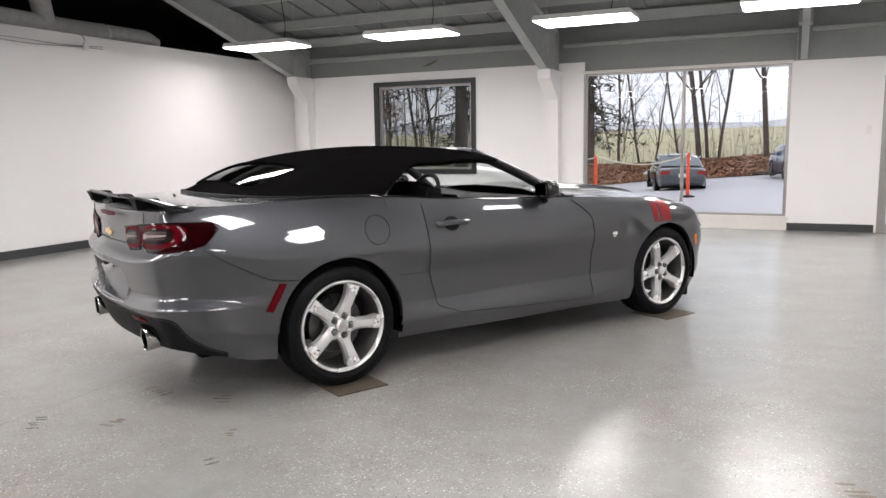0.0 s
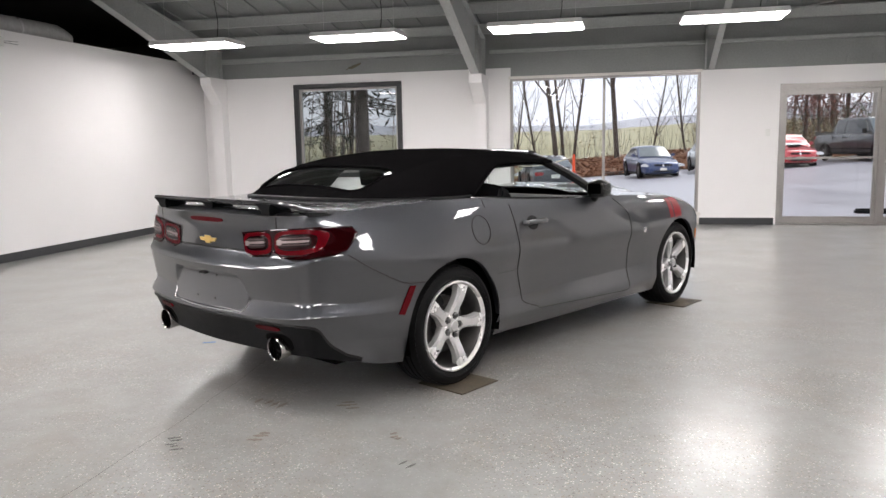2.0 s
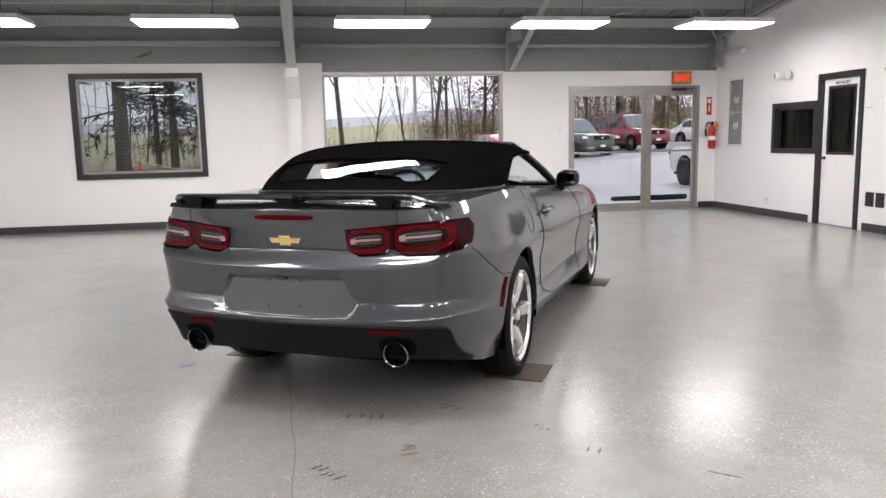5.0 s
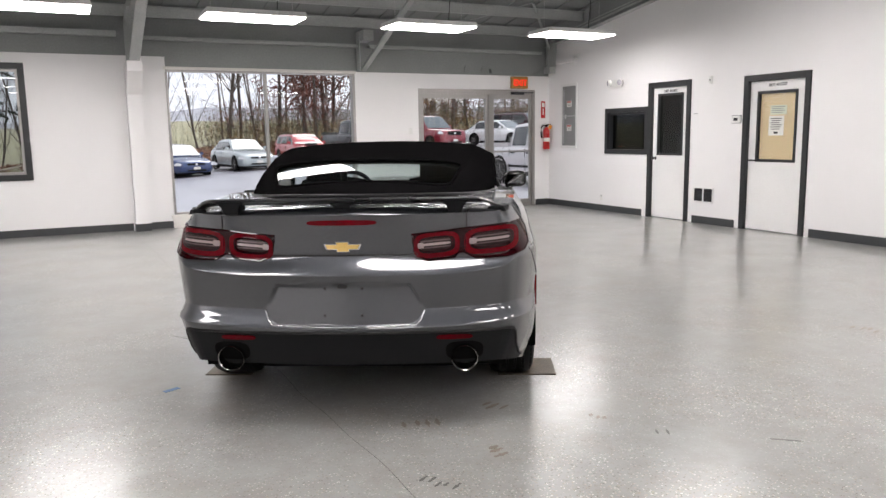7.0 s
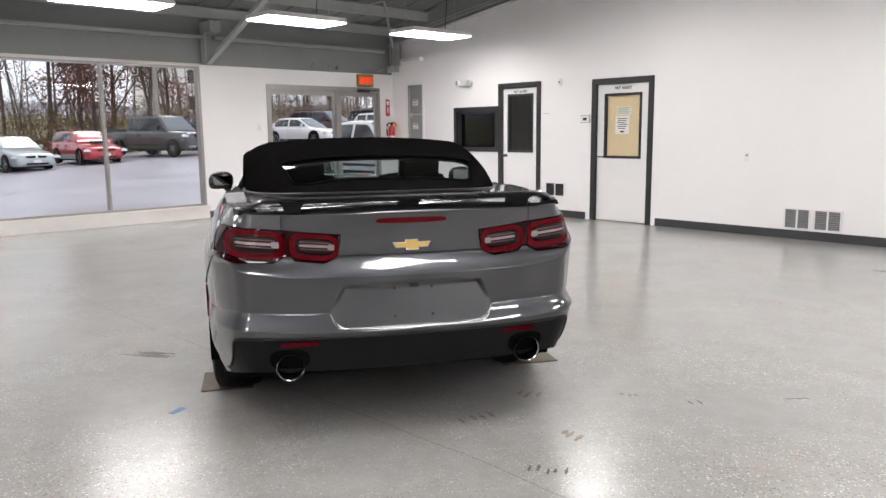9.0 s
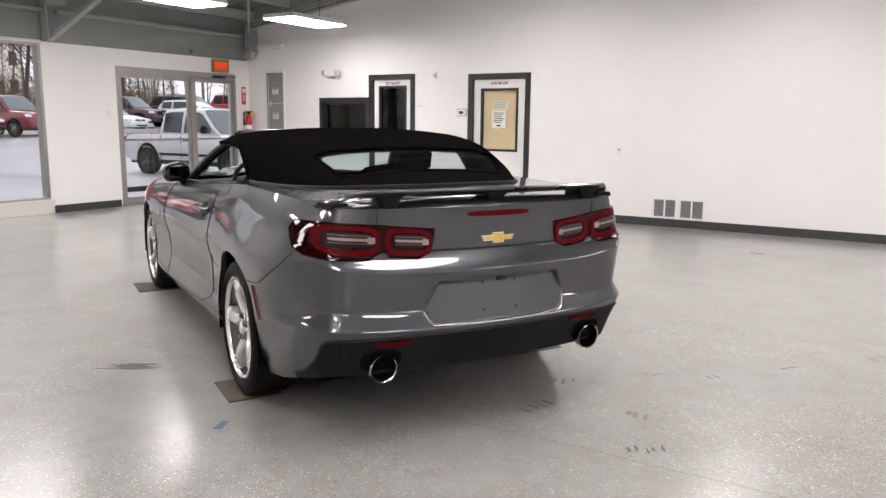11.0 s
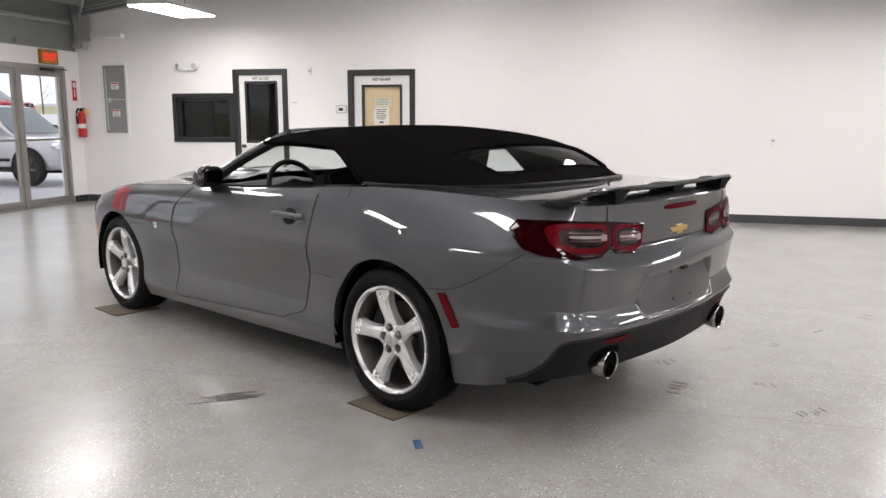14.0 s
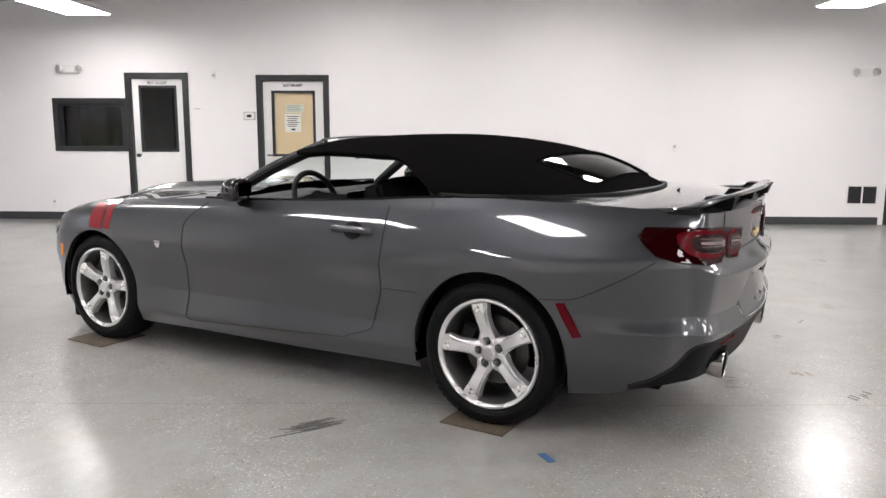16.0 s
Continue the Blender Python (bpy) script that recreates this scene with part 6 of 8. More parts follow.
WS = windscreen()
bm = bmesh.new()
gv = [[bm.verts.new(p) for p in r] for r in WS]
for a, b in zip(gv, gv[1:]):
    for i in range(30):
        bm.faces.new((a[i], a[i + 1], b[i + 1], b[i]))
screen = part("windscreen", bm, M_CARGLASS, car, "clear windscreen")
screen.visible_shadow = False
pil = [tuple(r[-1]) for r in WS]
mirrored("windscreen_pillar", lambda: tube([(p[0] - 0.008, p[1] + 0.012, p[2]) for p in pil], 0.020, 10), M_PAINT, car)
mirrored("pillar_seal", lambda: tube([(p[0] - 0.034, p[1] + 0.010, p[2] - 0.010) for p in pil], 0.027, 8), M_BLACK, car)
part("windscreen_header", tube([(p[0] - 0.01, p[1], p[2] + 0.002) for p in WS[-1]], 0.026, 10), M_PAINT, car)
part("cowl", tube([(p[0] + 0.02, p[1], p[2] - 0.012) for p in WS[0]], 0.03, 8), M_BLACK, car)

# belt trim along the doors and behind the cabin
belt = [tuple(skin(s, 7.0)) for s in np.linspace(6.6, 9.9, 50)]
mirrored("belt_trim", lambda: tube([(x, y - 0.012, z + 0.002) for x, y, z in belt], 0.010, 8), M_GLOSSBLK, car)


def door_card():
    """Inner side of the door below the belt."""
    bm = bmesh.new()
    rows = []
    for s in np.linspace(6.2, 10.2, 40):
        p = skin(s, 7.0)
        rows.append([bm.verts.new(q) for q in ((p[0], p[1], p[2]), (p[0], p[1] - 0.05, p[2] - 0.004), (p[0], p[1] - 0.10, p[2] - 0.06), (p[0], 0.74, 0.62), (p[0], 0.72, 0.30))])
    for a, b in zip(rows, rows[1:]):
        for i in range(4):
            bm.faces.new((a[i], b[i], b[i + 1], a[i + 1]))
    return bm


mirrored("door_lining", door_card, M_CABIN, car)
part("cabin_floor", boxes((-0.75, 2.1, -0.74, 0.74, 0.26, 0.31)), M_UNDER, car)
part("rear_bulkhead", boxes((-0.52, -0.44, -0.66, 0.66, 0.3, 1.02), (-0.55, 0.10, -0.72, -0.55, 0.3, 0.99), (-0.55, 0.10, 0.55, 0.72, 0.3, 0.99), bev=0.02), M_CABIN, car)


def dashboard():
    bm = bmesh.new()
    rows = []
    for y in np.linspace(-0.74, 0.74, 41):
        hump = 0.035 * math.exp(-((y - 0.37) / 0.17) ** 2)
        rows.append([bm.verts.new((x, y, z + hump * h)) for x, z, h in ((1.98, 0.93, 0), (1.75, 0.965, 0.3), (1.52, 0.975, 1), (1.44, 0.95, 1), (1.40, 0.88, 0.6), (1.46, 0.72, 0), (1.55, 0.5, 0))])
    for a, b in zip(rows, rows[1:]):
        for i in range(6):
            bm.faces.new((a[i], b[i], b[i + 1], a[i + 1]))
    bmesh.ops.recalc_face_normals(bm, faces=bm.faces)
    return bm


dash = part("dashboard", dashboard(), M_CABIN, car, "black moulded dashboard")
part("centre_screen", boxes((1.405, 1.43, -0.10, 0.10, 0.86, 0.97), bev=0.008), M_GLOSSBLK, dash)
part("centre_console", boxes((0.35, 1.45, -0.12, 0.12, 0.31, 0.62), bev=0.03), M_CABIN, car)
wheel_pts = [(0, 0.185 * math.cos(a), 0.185 * math.sin(a)) for a in np.linspace(0, 2 * math.pi, 49)]
sw = part("steering_wheel", tube(wheel_pts, 0.017, 10, cap=False), M_CABIN, car, "black three-spoke steering wheel")
sw.matrix_local = pose(1.44, 0.37, 0.93, 0, 22, 0)
part("hub", lathe([(0.065, -0.02), (0.075, 0.0), (0.06, 0.03)], 24, "x"), M_CABIN, sw)
part("spokes", boxes((-0.008, 0.012, -0.18, 0.18, -0.02, 0.022), (-0.008, 0.012, -0.02, 0.02, -0.18, 0), bev=0.005), M_GLOSSBLK, sw)
part("column", tube([(0.02, 0, 0), (0.3, 0, -0.02)], 0.04, 12), M_CABIN, sw)


def seat_form(w, h, d):
    """A padded cushion with bolsters, lying in the x-y plane."""
    bm = box(-d / 2, d / 2, -w / 2, w / 2, 0, h)
    bmesh.ops.subdivide_edges(bm, edges=bm.edges[:], cuts=5, use_grid_fill=True)
    for v in bm.verts:
        k = abs(v.co.y) / (w / 2)
        v.co.z += 0.045 * smooth01(k, 0.55, 0.85) - 0.02 * smooth01(k, 0.9, 1.0)
        v.co.x *= 1 - 0.06 * k**3
    bmesh.ops.bevel(bm, geom=[e for e in bm.edges if e.calc_face_angle(0) > 0.9], offset=0.025, segments=3, affect="EDGES")
    return bm


for y in (0.37, -0.37):
    seat = part("front_seat", seat_form(0.50, 0.14, 0.52), M_SEATS, car, "black bolstered front seat")
    place = pose(0.98, y, 0.42, 0, -8, 0)
    seat.matrix_local = place
    back = part("backrest", seat_form(0.50, 0.13, 0.62), M_SEATS, seat)
    back.matrix_local = place.inverted() @ pose(0.69, y, 0.82, 0, 110, 0) @ pose(0, 0, 0, 0, 0, 180)
    hd = part("headrest", box(-0.05, 0.05, -0.13, 0.13, -0.08, 0.09, 0.035), M_SEATS, seat)
    hd.matrix_local = place.inverted() @ pose(0.585, y, 1.135, 0, -12, 0)
    rb = part("rear_seat", seat_form(0.46, 0.12, 0.46), M_SEATS, car, "black rear seat backrest")
    rb.matrix_local = pose(-0.05, y * 0.9, 0.72, 0, 112, 0) @ pose(0, 0, 0, 0, 0, 180)
rv = part("interior_mirror", box(-0.012, 0.012, -0.12, 0.12, -0.035, 0.035, 0.012), M_BLACK, car, "black interior mirror")
rv.matrix_local = pose(1.35, 0.0, 1.215, 0, 10, 0)
part("mirror_stalk", tube([(0.01, 0, 0.03), (0.05, 0, 0.075)], 0.010, 8), M_BLACK, rv)


# ---- door mirrors ----
def mirror_shell():
    bm = bmesh.new()
    bmesh.ops.create_uvsphere(bm, u_segments=28, v_segments=16, radius=1)
    for v in bm.verts:
        c = v.co
        f = lambda q, p: abs(q) ** p * (1 if q > 0 else -1)
        v.co = Vector((f(c.x, 0.75) * (0.085 if c.x > 0 else 0.035), f(c.y, 0.7) * 0.088, f(c.z, 0.72) * 0.064 - 0.014 * c.y * (1 if c.y > 0 else 0)))
    return bm


for side in (1, -1):
    ms = part("door_mirror", mirror_shell(), M_GLOSSBLK, car, "gloss black door mirror")
    ms.matrix_local = pose(1.545, 0.905 * side, 1.035, 0, 0, 6 * side)
    part("mirror_rim", box(-0.040, -0.012, -0.074, 0.074, -0.050, 0.046, 0.018), M_GLOSSBLK, ms)
    part("mirror_glass", box(-0.043, -0.040, -0.056, 0.056, -0.036, 0.034, 0.001), M_MIRROR, ms, "mirror glass")
    part("mirror_foot", tube([(0.02, -0.03 * side, -0.04), (0.035, -0.055 * side, -0.07), (0.05, -0.09 * side, -0.085)], 0.028, 10), M_BLACK, ms)

# headlamps, seen edge on past the fenders
mirrored("headlamp", lambda: on_side([(3.22, 0.77), (3.30, 0.745), (3.40, 0.70), (3.46, 0.66), (3.44, 0.63), (3.35, 0.655), (3.26, 0.70)], 0.006), surf("clear_lamp_cover", (0.30, 0.31, 0.32), 0.12, metal=0.4, coat=1.0), car, "clear headlamp cover")
part("front_splitter", boxes((3.30, 3.62, -0.60, 0.60, 0.13, 0.16), bev=0.01), M_LOWER, car)
mirrored("air_flap", lambda: boxes((3.15, 3.19, 0.72, 0.86, 0.10, 0.20), bev=0.008), M_LOWER, car)


# ---- wheels ----
def tyre_mesh():
    bm = bmesh.new()
    R, r, w = TYRE_R, 0.259, 0.122
    prof = [(r, -w + 0.02), (r + 0.012, -w + 0.004), (r + 0.032, -w - 0.004), (R - 0.040, -w - 0.002), (R - 0.018, -w + 0.010), (R - 0.004, -w + 0.030)]
    for g in (-0.062, -0.021, 0.021, 0.062):
        prof += [(R, g - 0.006), (R - 0.008, g - 0.004), (R - 0.008, g + 0.004), (R, g + 0.006)]
    prof += [(a, -b) for a, b in reversed(prof[:6])]
    lathe(prof, 72, "y", bm, closed=True)
    # tread blocks over the shoulder
    for i in range(60):
        for k in (-1, 1):
            a = 2 * math.pi * (i + 0.5 * (k > 0)) / 60
            m = Matrix.Rotation(a, 4, "Y") @ pose(R - 0.0145, k * 0.094, 0, 0, 0, 12 * k)
            bmesh.ops.create_cube(bm, size=1, matrix=m @ Matrix.Diagonal((0.012, 0.030, 0.024, 1)))
    # raised letter band and bead line
    for k in (1,):
        lathe([(0.283, k * (w + 0.003)), (0.286, k * (w + 0.0055)), (0.290, k * (w + 0.003)), (0.286, k * (w - 0.002))], 72, "y", bm, closed=True)
    return bm


def rim_barrel():
    return lathe([(0.238, 0.104), (0.226, 0.100), (0.222, 0.095), (0.216, 0.085), (0.212, 0.0), (0.214, -0.10), (0.238, -0.112), (0.241, -0.10), (0.236, 0.0), (0.238, 0.09)], 72, "y", closed=True)


def rim_lip():
    return lathe([(0.240, 0.108), (0.238, 0.118), (0.231, 0.120), (0.222, 0.112), (0.220, 0.102), (0.228, 0.100)], 72, "y", closed=True)


def spoke_mesh():
    """One broad spoke: a raised face between chamfered flanks, dished towards the hub and running out into the rim."""
    bm = bmesh.new()
    rows = []
    for k in np.linspace(0, 1, 16):
        r = 0.030 + 0.189 * k
        half = 0.0275 + 0.019 * (1 - smooth01(k, 0.0, 0.42)) + 0.009 * smooth01(k, 0.60, 1.0)
        face = half * (0.52 + 0.18 * smooth01(k, 0.1, 0.9))
        y = 0.086 + 0.026 * smooth01(k, 0.05, 0.75)
        step = 0.004 + 0.012 * smooth01(k, 0.08, 0.35)
        sect = [(-half - 0.003, y - 0.052), (-half, y - step), (-half + 0.003, y - step + 0.002), (-face - 0.002, y - 0.001), (-face + 0.002, y), (0, y + 0.001), (face - 0.002, y), (face + 0.002, y - 0.001), (half - 0.003, y - step + 0.002), (half, y - step), (half + 0.003, y - 0.052)]
        rows.append([bm.verts.new((r, yy, t)) for t, yy in sect])
    n = len(rows[0])
    for a, b in zip(rows, rows[1:]):
        for i in range(n - 1):
            bm.faces.new((a[i], a[i + 1], b[i + 1], b[i]))
        bm.faces.new((a[n - 1], a[0], b[0], b[n - 1]))
    bmesh.ops.recalc_face_normals(bm, faces=bm.faces)
    return bm


# barrel colour is darkened to imitate the shade behind the spokes
TY, RM, SP = to_mesh("tyre", tyre_mesh(), M_TYRE, 35), to_mesh("rim", rim_barrel(), surf("shaded_rim_barrel", (0.085, 0.083, 0.08), 0.45, metal=0.5, var=0.15), 40), to_mesh("spoke", spoke_mesh(), M_RIM, 28)
LIP = to_mesh("rim_lip", rim_lip(), M_RIM, 40)
for me in (RM, SP, LIP):
    me.transform(Matrix.Diagonal((1.09, 1, 1.09, 1)))
CAP = to_mesh("hub_cap", lathe([(0.080, 0.03), (0.078, 0.072), (0.066, 0.080), (0.040, 0.083), (0.037, 0.098), (0.031, 0.103), (0.008, 0.104)], 40, "y"), M_RIM, 30)
EMB = to_mesh("cap_emblem", lathe([(0.029, 0.102), (0.028, 0.1055), (0.010, 0.1065)], 28, "y"), M_STEEL, 30)
NUT = to_mesh("lug_nut", lathe([(0.0165, 0.0), (0.016, 0.012), (0.011, 0.022), (0.004, 0.024)], 6, "y"), surf("dark_steel_nut", (0.16, 0.16, 0.16), 0.35, metal=0.9), 30)
WELL = to_mesh("nut_well", lathe([(0.020, 0.0), (0.020, 0.0035), (0.014, 0.004)], 18, "y"), M_SEAM, 30)
DSC = to_mesh("brake_disc", lathe([(0.165, -0.01), (0.165, 0.012), (0.10, 0.012), (0.09, 0.035), (0.03, 0.036)], 48, "y"), M_DISC, 30)
CAL = to_mesh("brake_caliper", box(-0.06, 0.06, -0.03, 0.05, 0.11, 0.185, 0.012), M_LOWER)
VAL = to_mesh("valve_stem", tube([(0.20, 0.10, 0), (0.195, 0.125, 0)], 0.004, 6), M_BLACK)
for x, side, turn in ((0.0, 1, 67), (0.0, -1, 34), (WHEELBASE, 1, 45), (WHEELBASE, -1, 4)):
    wh = part("wheel", TY, M_TYRE, car, "black tyre on a silver five-spoke alloy wheel")
    wh.matrix_local = pose(x, 0.792 * side, TYRE_R - 0.004, 0, 0, 0 if side > 0 else 180) @ pose(0, 0, 0, 0, turn, 0)
    rim = part("rim", RM, M_RIM, wh)
    part("rim_lip", LIP, M_RIM, wh, "bright machined rim edge")
    for i in range(5):
        sp = part("spoke", SP, M_RIM, wh)
        sp.matrix_local = pose(0, 0, 0, 0, 72 * i, 0)
        a = radians(72 * i)
        nt = part("lug_nut", NUT, M_STEEL, wh)
        nt.matrix_local = Matrix.Translation((0.058 * math.cos(a), 0.083, -0.058 * math.sin(a)))
        wl = part("nut_well", WELL, M_SEAM, wh)
        wl.matrix_local = Matrix.Translation((0.058 * math.cos(a), 0.0865, -0.058 * math.sin(a)))
    part("hub_cap", CAP, M_RIM, wh)
    part("cap_emblem", EMB, M_STEEL, wh)
    part("brake_disc", DSC, M_DISC, wh)
    part("brake_caliper", CAL, M_LOWER, wh)
    part("valve_stem", VAL, M_BLACK, wh)

# ---- outside: ground, lot, trees, vehicles ----
def ss(x, a, b):
    k = min(1.0, max(0.0, (x - a) / (b - a)))
    return k * k * (3 - 2 * k)


def lot_edge(x):
    """y at which the asphalt ends."""
    return float(np.interp(x, [-60, -22, -15, -9.5, -7, -4, 0.0, 6, 30, 60], [22, 26, 33, 39.5, 43.0, 41.8, 42.6, 44.0, 50, 56]))


def ground_z(x, y):
    z = -0.04 + ss(y, 14, 36) * (0.063 * (min(max(x, -9.0), 14.0) - 5.2) + 0.05 * min(max(0.0, x - 14.0), 24.0))
    z -= 0.10 * ss(y, 13.5, 17) * (1 - ss(y, 22, 32)) * ss(x, 2, 5)
    d = y - lot_edge(x)
    if d > 0:
        z += 0.95 * ss(d, 0.1, 6) + 0.1 * math.sin(x * 0.31) * ss(d, 2, 8)
        z += min(0.022 * max(0, d - 3) * ss(d, 0, 30), 6.5)
    return z


# base raised far above asphalt's own tone to hold the wet sky sheen
M_ASPHALT = surf("sheen_paled_wet_asphalt", (0.40, 0.395, 0.44), 0.34, var=0.14, scale=0.35, bump=0.25, bscale=30, rvar=0.14, spec=1.0)
M_GRASS = surf("dull_autumn_grass", (0.31, 0.305, 0.18), 0.9, var=0.2, scale=0.10, alt=(0.27, 0.24, 0.15), bump=0.5, bscale=12, fine=0.1)
M_LEAVES = surf("fallen_leaves", (0.27, 0.125, 0.065), 0.85, var=0.3, scale=4, alt=(0.15, 0.08, 0.05), bump=0.6, bscale=14, fine=0.16)
M_BARK = surf("grey_brown_bark", (0.085, 0.068, 0.058), 0.9, var=0.3, scale=6, bump=0.6, bscale=30)
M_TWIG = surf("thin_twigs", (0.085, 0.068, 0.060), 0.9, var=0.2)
# twig colour paled to carry the haze of distance
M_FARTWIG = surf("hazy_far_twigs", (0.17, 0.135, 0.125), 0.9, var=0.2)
M_OAKLEAF = surf("russet_oak_leaves", (0.21, 0.075, 0.055), 0.8, var=0.35, scale=1.5)
M_TANLEAF = surf("yellow_brown_leaves", (0.30, 0.19, 0.055), 0.8, var=0.35, scale=1.5)
M_GREENLEAF = surf("dull_green_leaves", (0.085, 0.10, 0.035), 0.8, var=0.35, scale=1.5)
M_NEEDLE = surf("dark_conifer_needles", (0.022, 0.030, 0.018), 0.9, var=0.3, scale=2)
# distance haze is mixed into the hill's pale blue-grey colour
M_HILL = surf("hazy_hill", (0.46, 0.47, 0.52), 1.0, var=0.15, scale=0.02)


def sheet(name, xs, ys, lift, keep, material, label, category, kind):
    bm = bmesh.new()
    g = {}
    for i, x in enumerate(xs):
        for j, y in enumerate(ys):
            if keep(x, y):
                g[i, j] = bm.verts.new((x, y, ground_z(x, y) + lift))
    for i in range(len(xs) - 1):
        for j in range(len(ys) - 1):
            q = [(i, j), (i + 1, j), (i + 1, j + 1), (i, j + 1)]
            if all(k in g for k in q):
                bm.faces.new([g[k] for k in q])
    return solid(name, bm, material, label, category, kind=kind, smooth=60)


sheet("ground", [-900, -500, -250, -140, -90, *np.arange(-60, 64, 2.0), 90, 140, 250, 500, 900], [YW + 0.2, 14, *np.arange(15, 70, 1.25), 76, 84, 95, 110, 130, 160, 200, 260, 340, 450, 620, 900], -0.03, lambda x, y: True, M_GRASS, "dull yellow-green autumn field", "ground", "structure")


def lot_mesh():
    bm = bmesh.new()
    rows = []
    for x in np.linspace(-16, 60, 96):
        e = max(lot_edge(x), YW + 0.4)
        rows.append([bm.verts.new((x, y, ground_z(x, min(y, e - 0.01)) + 0.0)) for y in np.linspace(YW + 0.21, e, 40)])
    for a, b in zip(rows, rows[1:]):
        for i in range(39):
            bm.faces.new((a[i], b[i], b[i + 1], a[i + 1]))
    return bm


solid("car_park", lot_mesh(), M_ASPHALT, "wet asphalt car park, the sky's sheen in its pale colour", "car park", kind="structure", smooth=60)


def leaf_bank():
    bm = bmesh.new()
    r = random.Random(3)
    rows = []
    for x in np.linspace(-30, 40, 141):
        e = lot_edge(x)
        w = 6.5 if x < 3 else 4.5
        rows.append([bm.verts.new((x, e + d, ground_z(x, e + d) + 0.03 + r.uniform(0, 0.02) * (0 < d < w))) for d in np.linspace(-0.05, w, 14)])
    for a, b in zip(rows, rows[1:]):
        for i in range(13):
            bm.faces.new((a[i], b[i], b[i + 1], a[i + 1]))
    # loose leaves
    for _ in range(16000):
        x = r.uniform(-11, 12) if r.random() < 0.8 else r.uniform(-30, 40)
        d = r.uniform(-0.5, 5.2)
        y = lot_edge(x) + d
        c, a, s = Vector((x, y, ground_z(x, y) + r.uniform(0.05, 0.14))), r.uniform(0, 6.3), r.uniform(0.05, 0.12)
        u = Vector((math.cos(a), math.sin(a), r.uniform(-0.6, 0.6))) * s
        v = Vector((-math.sin(a), math.cos(a), r.uniform(-0.6, 0.8))) * s * 0.7
        bm.faces.new([bm.verts.new(c + p) for p in (-u, -v, u, v)])
    return bm


solid("fallen_leaves", leaf_bank(), M_LEAVES, "brown fallen leaves covering the bank", "leaves", kind="stuff", smooth=0)
lg = solid("edge_log", tube([(-2.0, 42.0, ground_z(-2.0, 41.9) + 0.10), (0.0, 42.2, ground_z(0.0, 42.2) + 0.12), (1.6, 42.5, ground_z(1.6, 42.5) + 0.12)], 0.11, 10), M_BARK, "grey timber kerb log at the edge of the asphalt", "log")


def limb_tree(seed, height, r0, lean, forks, twigs):
    """Trunk and limbs of a bare tree: returns a bmesh and the twig ends."""
    r = random.Random(seed)
    trunk, limbs, ends = bmesh.new(), bmesh.new(), []

    def grow(bm, p, d, length, rad, depth):
        n = 7 if depth == 0 else 5
        pts, q = [p.copy()], p.copy()
        dd = d.copy()
        for i in range(n):
            dd = (dd + Vector((r.uniform(-1, 1), r.uniform(-1, 1), r.uniform(-0.3, 0.6))) * (0.10 + 0.06 * depth)).normalized()
            q = q + dd * length / n
            pts.append(q.copy())
        tube(pts, rad, 8 if depth == 0 else (5 if depth < 2 else 3), bm, r_end=rad * (0.42 if depth == 0 else 0.25), cap=False)
        if depth >= 3:
            ends.extend(pts[2:])
            return
        k = (forks, 6, 4)[depth]
        for i in range(k):
            t = r.uniform(0.17 if depth == 0 else 0.2, 1.0)
            a = r.uniform(0, 6.283)
            base = pts[min(n, int(t * n))]
            out = Vector((math.cos(a), math.sin(a), 0))
            nd = (dd * r.uniform(0.35, 0.8) + out * r.uniform(0.5, 0.9) + Vector((0, 0, 0.35))).normalized()
            grow(limbs, base, nd, length * r.uniform(0.30, 0.55), rad * r.uniform(0.26, 0.48) * (1 - 0.4 * t), depth + 1)

    grow(trunk, Vector((0, 0, -0.3)), Vector((lean, r.uniform(-0.05, 0.05), 1)).normalized(), height, r0, 0)
    return trunk, limbs, ends


def leaf_clumps(ends, count, size, spread, seed):
    r = random.Random(seed)
    bm = bmesh.new()
    for _ in range(count):
        c = r.choice(ends) + Vector((r.gauss(0, spread), r.gauss(0, spread), r.gauss(0, spread)))
        u = Vector((r.uniform(-1, 1), r.uniform(-1, 1), r.uniform(-1, 1))).normalized() * size * r.uniform(0.6, 1.3)
        v = u.cross(Vector((r.uniform(-1, 1), r.uniform(-1, 1), r.uniform(-1, 1)))).normalized() * size * 0.55
        bm.faces.new([bm.verts.new(c + p) for p in (-u, -v, u, v)])
    return bm


def make_tree(seed, height, r0, lean, forks, leaves, leaf_mat, label):
    t = thing("tree", label, "tree", pose(0, -200, 0), "trees behind the car park")
    trunk, limbs, ends = limb_tree(seed, height, r0, lean, forks, 0)
    part("trunk", trunk, M_BARK, t)
    part("limbs", limbs, M_TWIG, t)
    if leaves:
        part("crown", leaf_clumps(ends, leaves, 0.085, 0.24, seed), leaf_mat, t, smooth=0)
    return t


KINDS = [
    make_tree(11, 13.5, 0.15, 0.06, 11, 0, None, "tall bare tree with a grey-brown trunk"),
    make_tree(12, 11.5, 0.10, -0.10, 9, 0, None, "slender bare leaning tree with thin twigs"),
    make_tree(13, 14.5, 0.18, 0.02, 12, 260, M_OAKLEAF, "tall tree with a few russet leaves"),
    make_tree(14, 9.0, 0.07, 0.16, 9, 0, None, "thin young bare tree bent by the wind"),
    make_tree(15, 10.5, 0.13, -0.03, 12, 5200, M_OAKLEAF, "oak with dark russet leaves still on it"),
    make_tree(16, 7.0, 0.07, 0.05, 11, 2200, M_TANLEAF, "small tree with yellow-brown leaves"),
]
rt = random.Random(77)
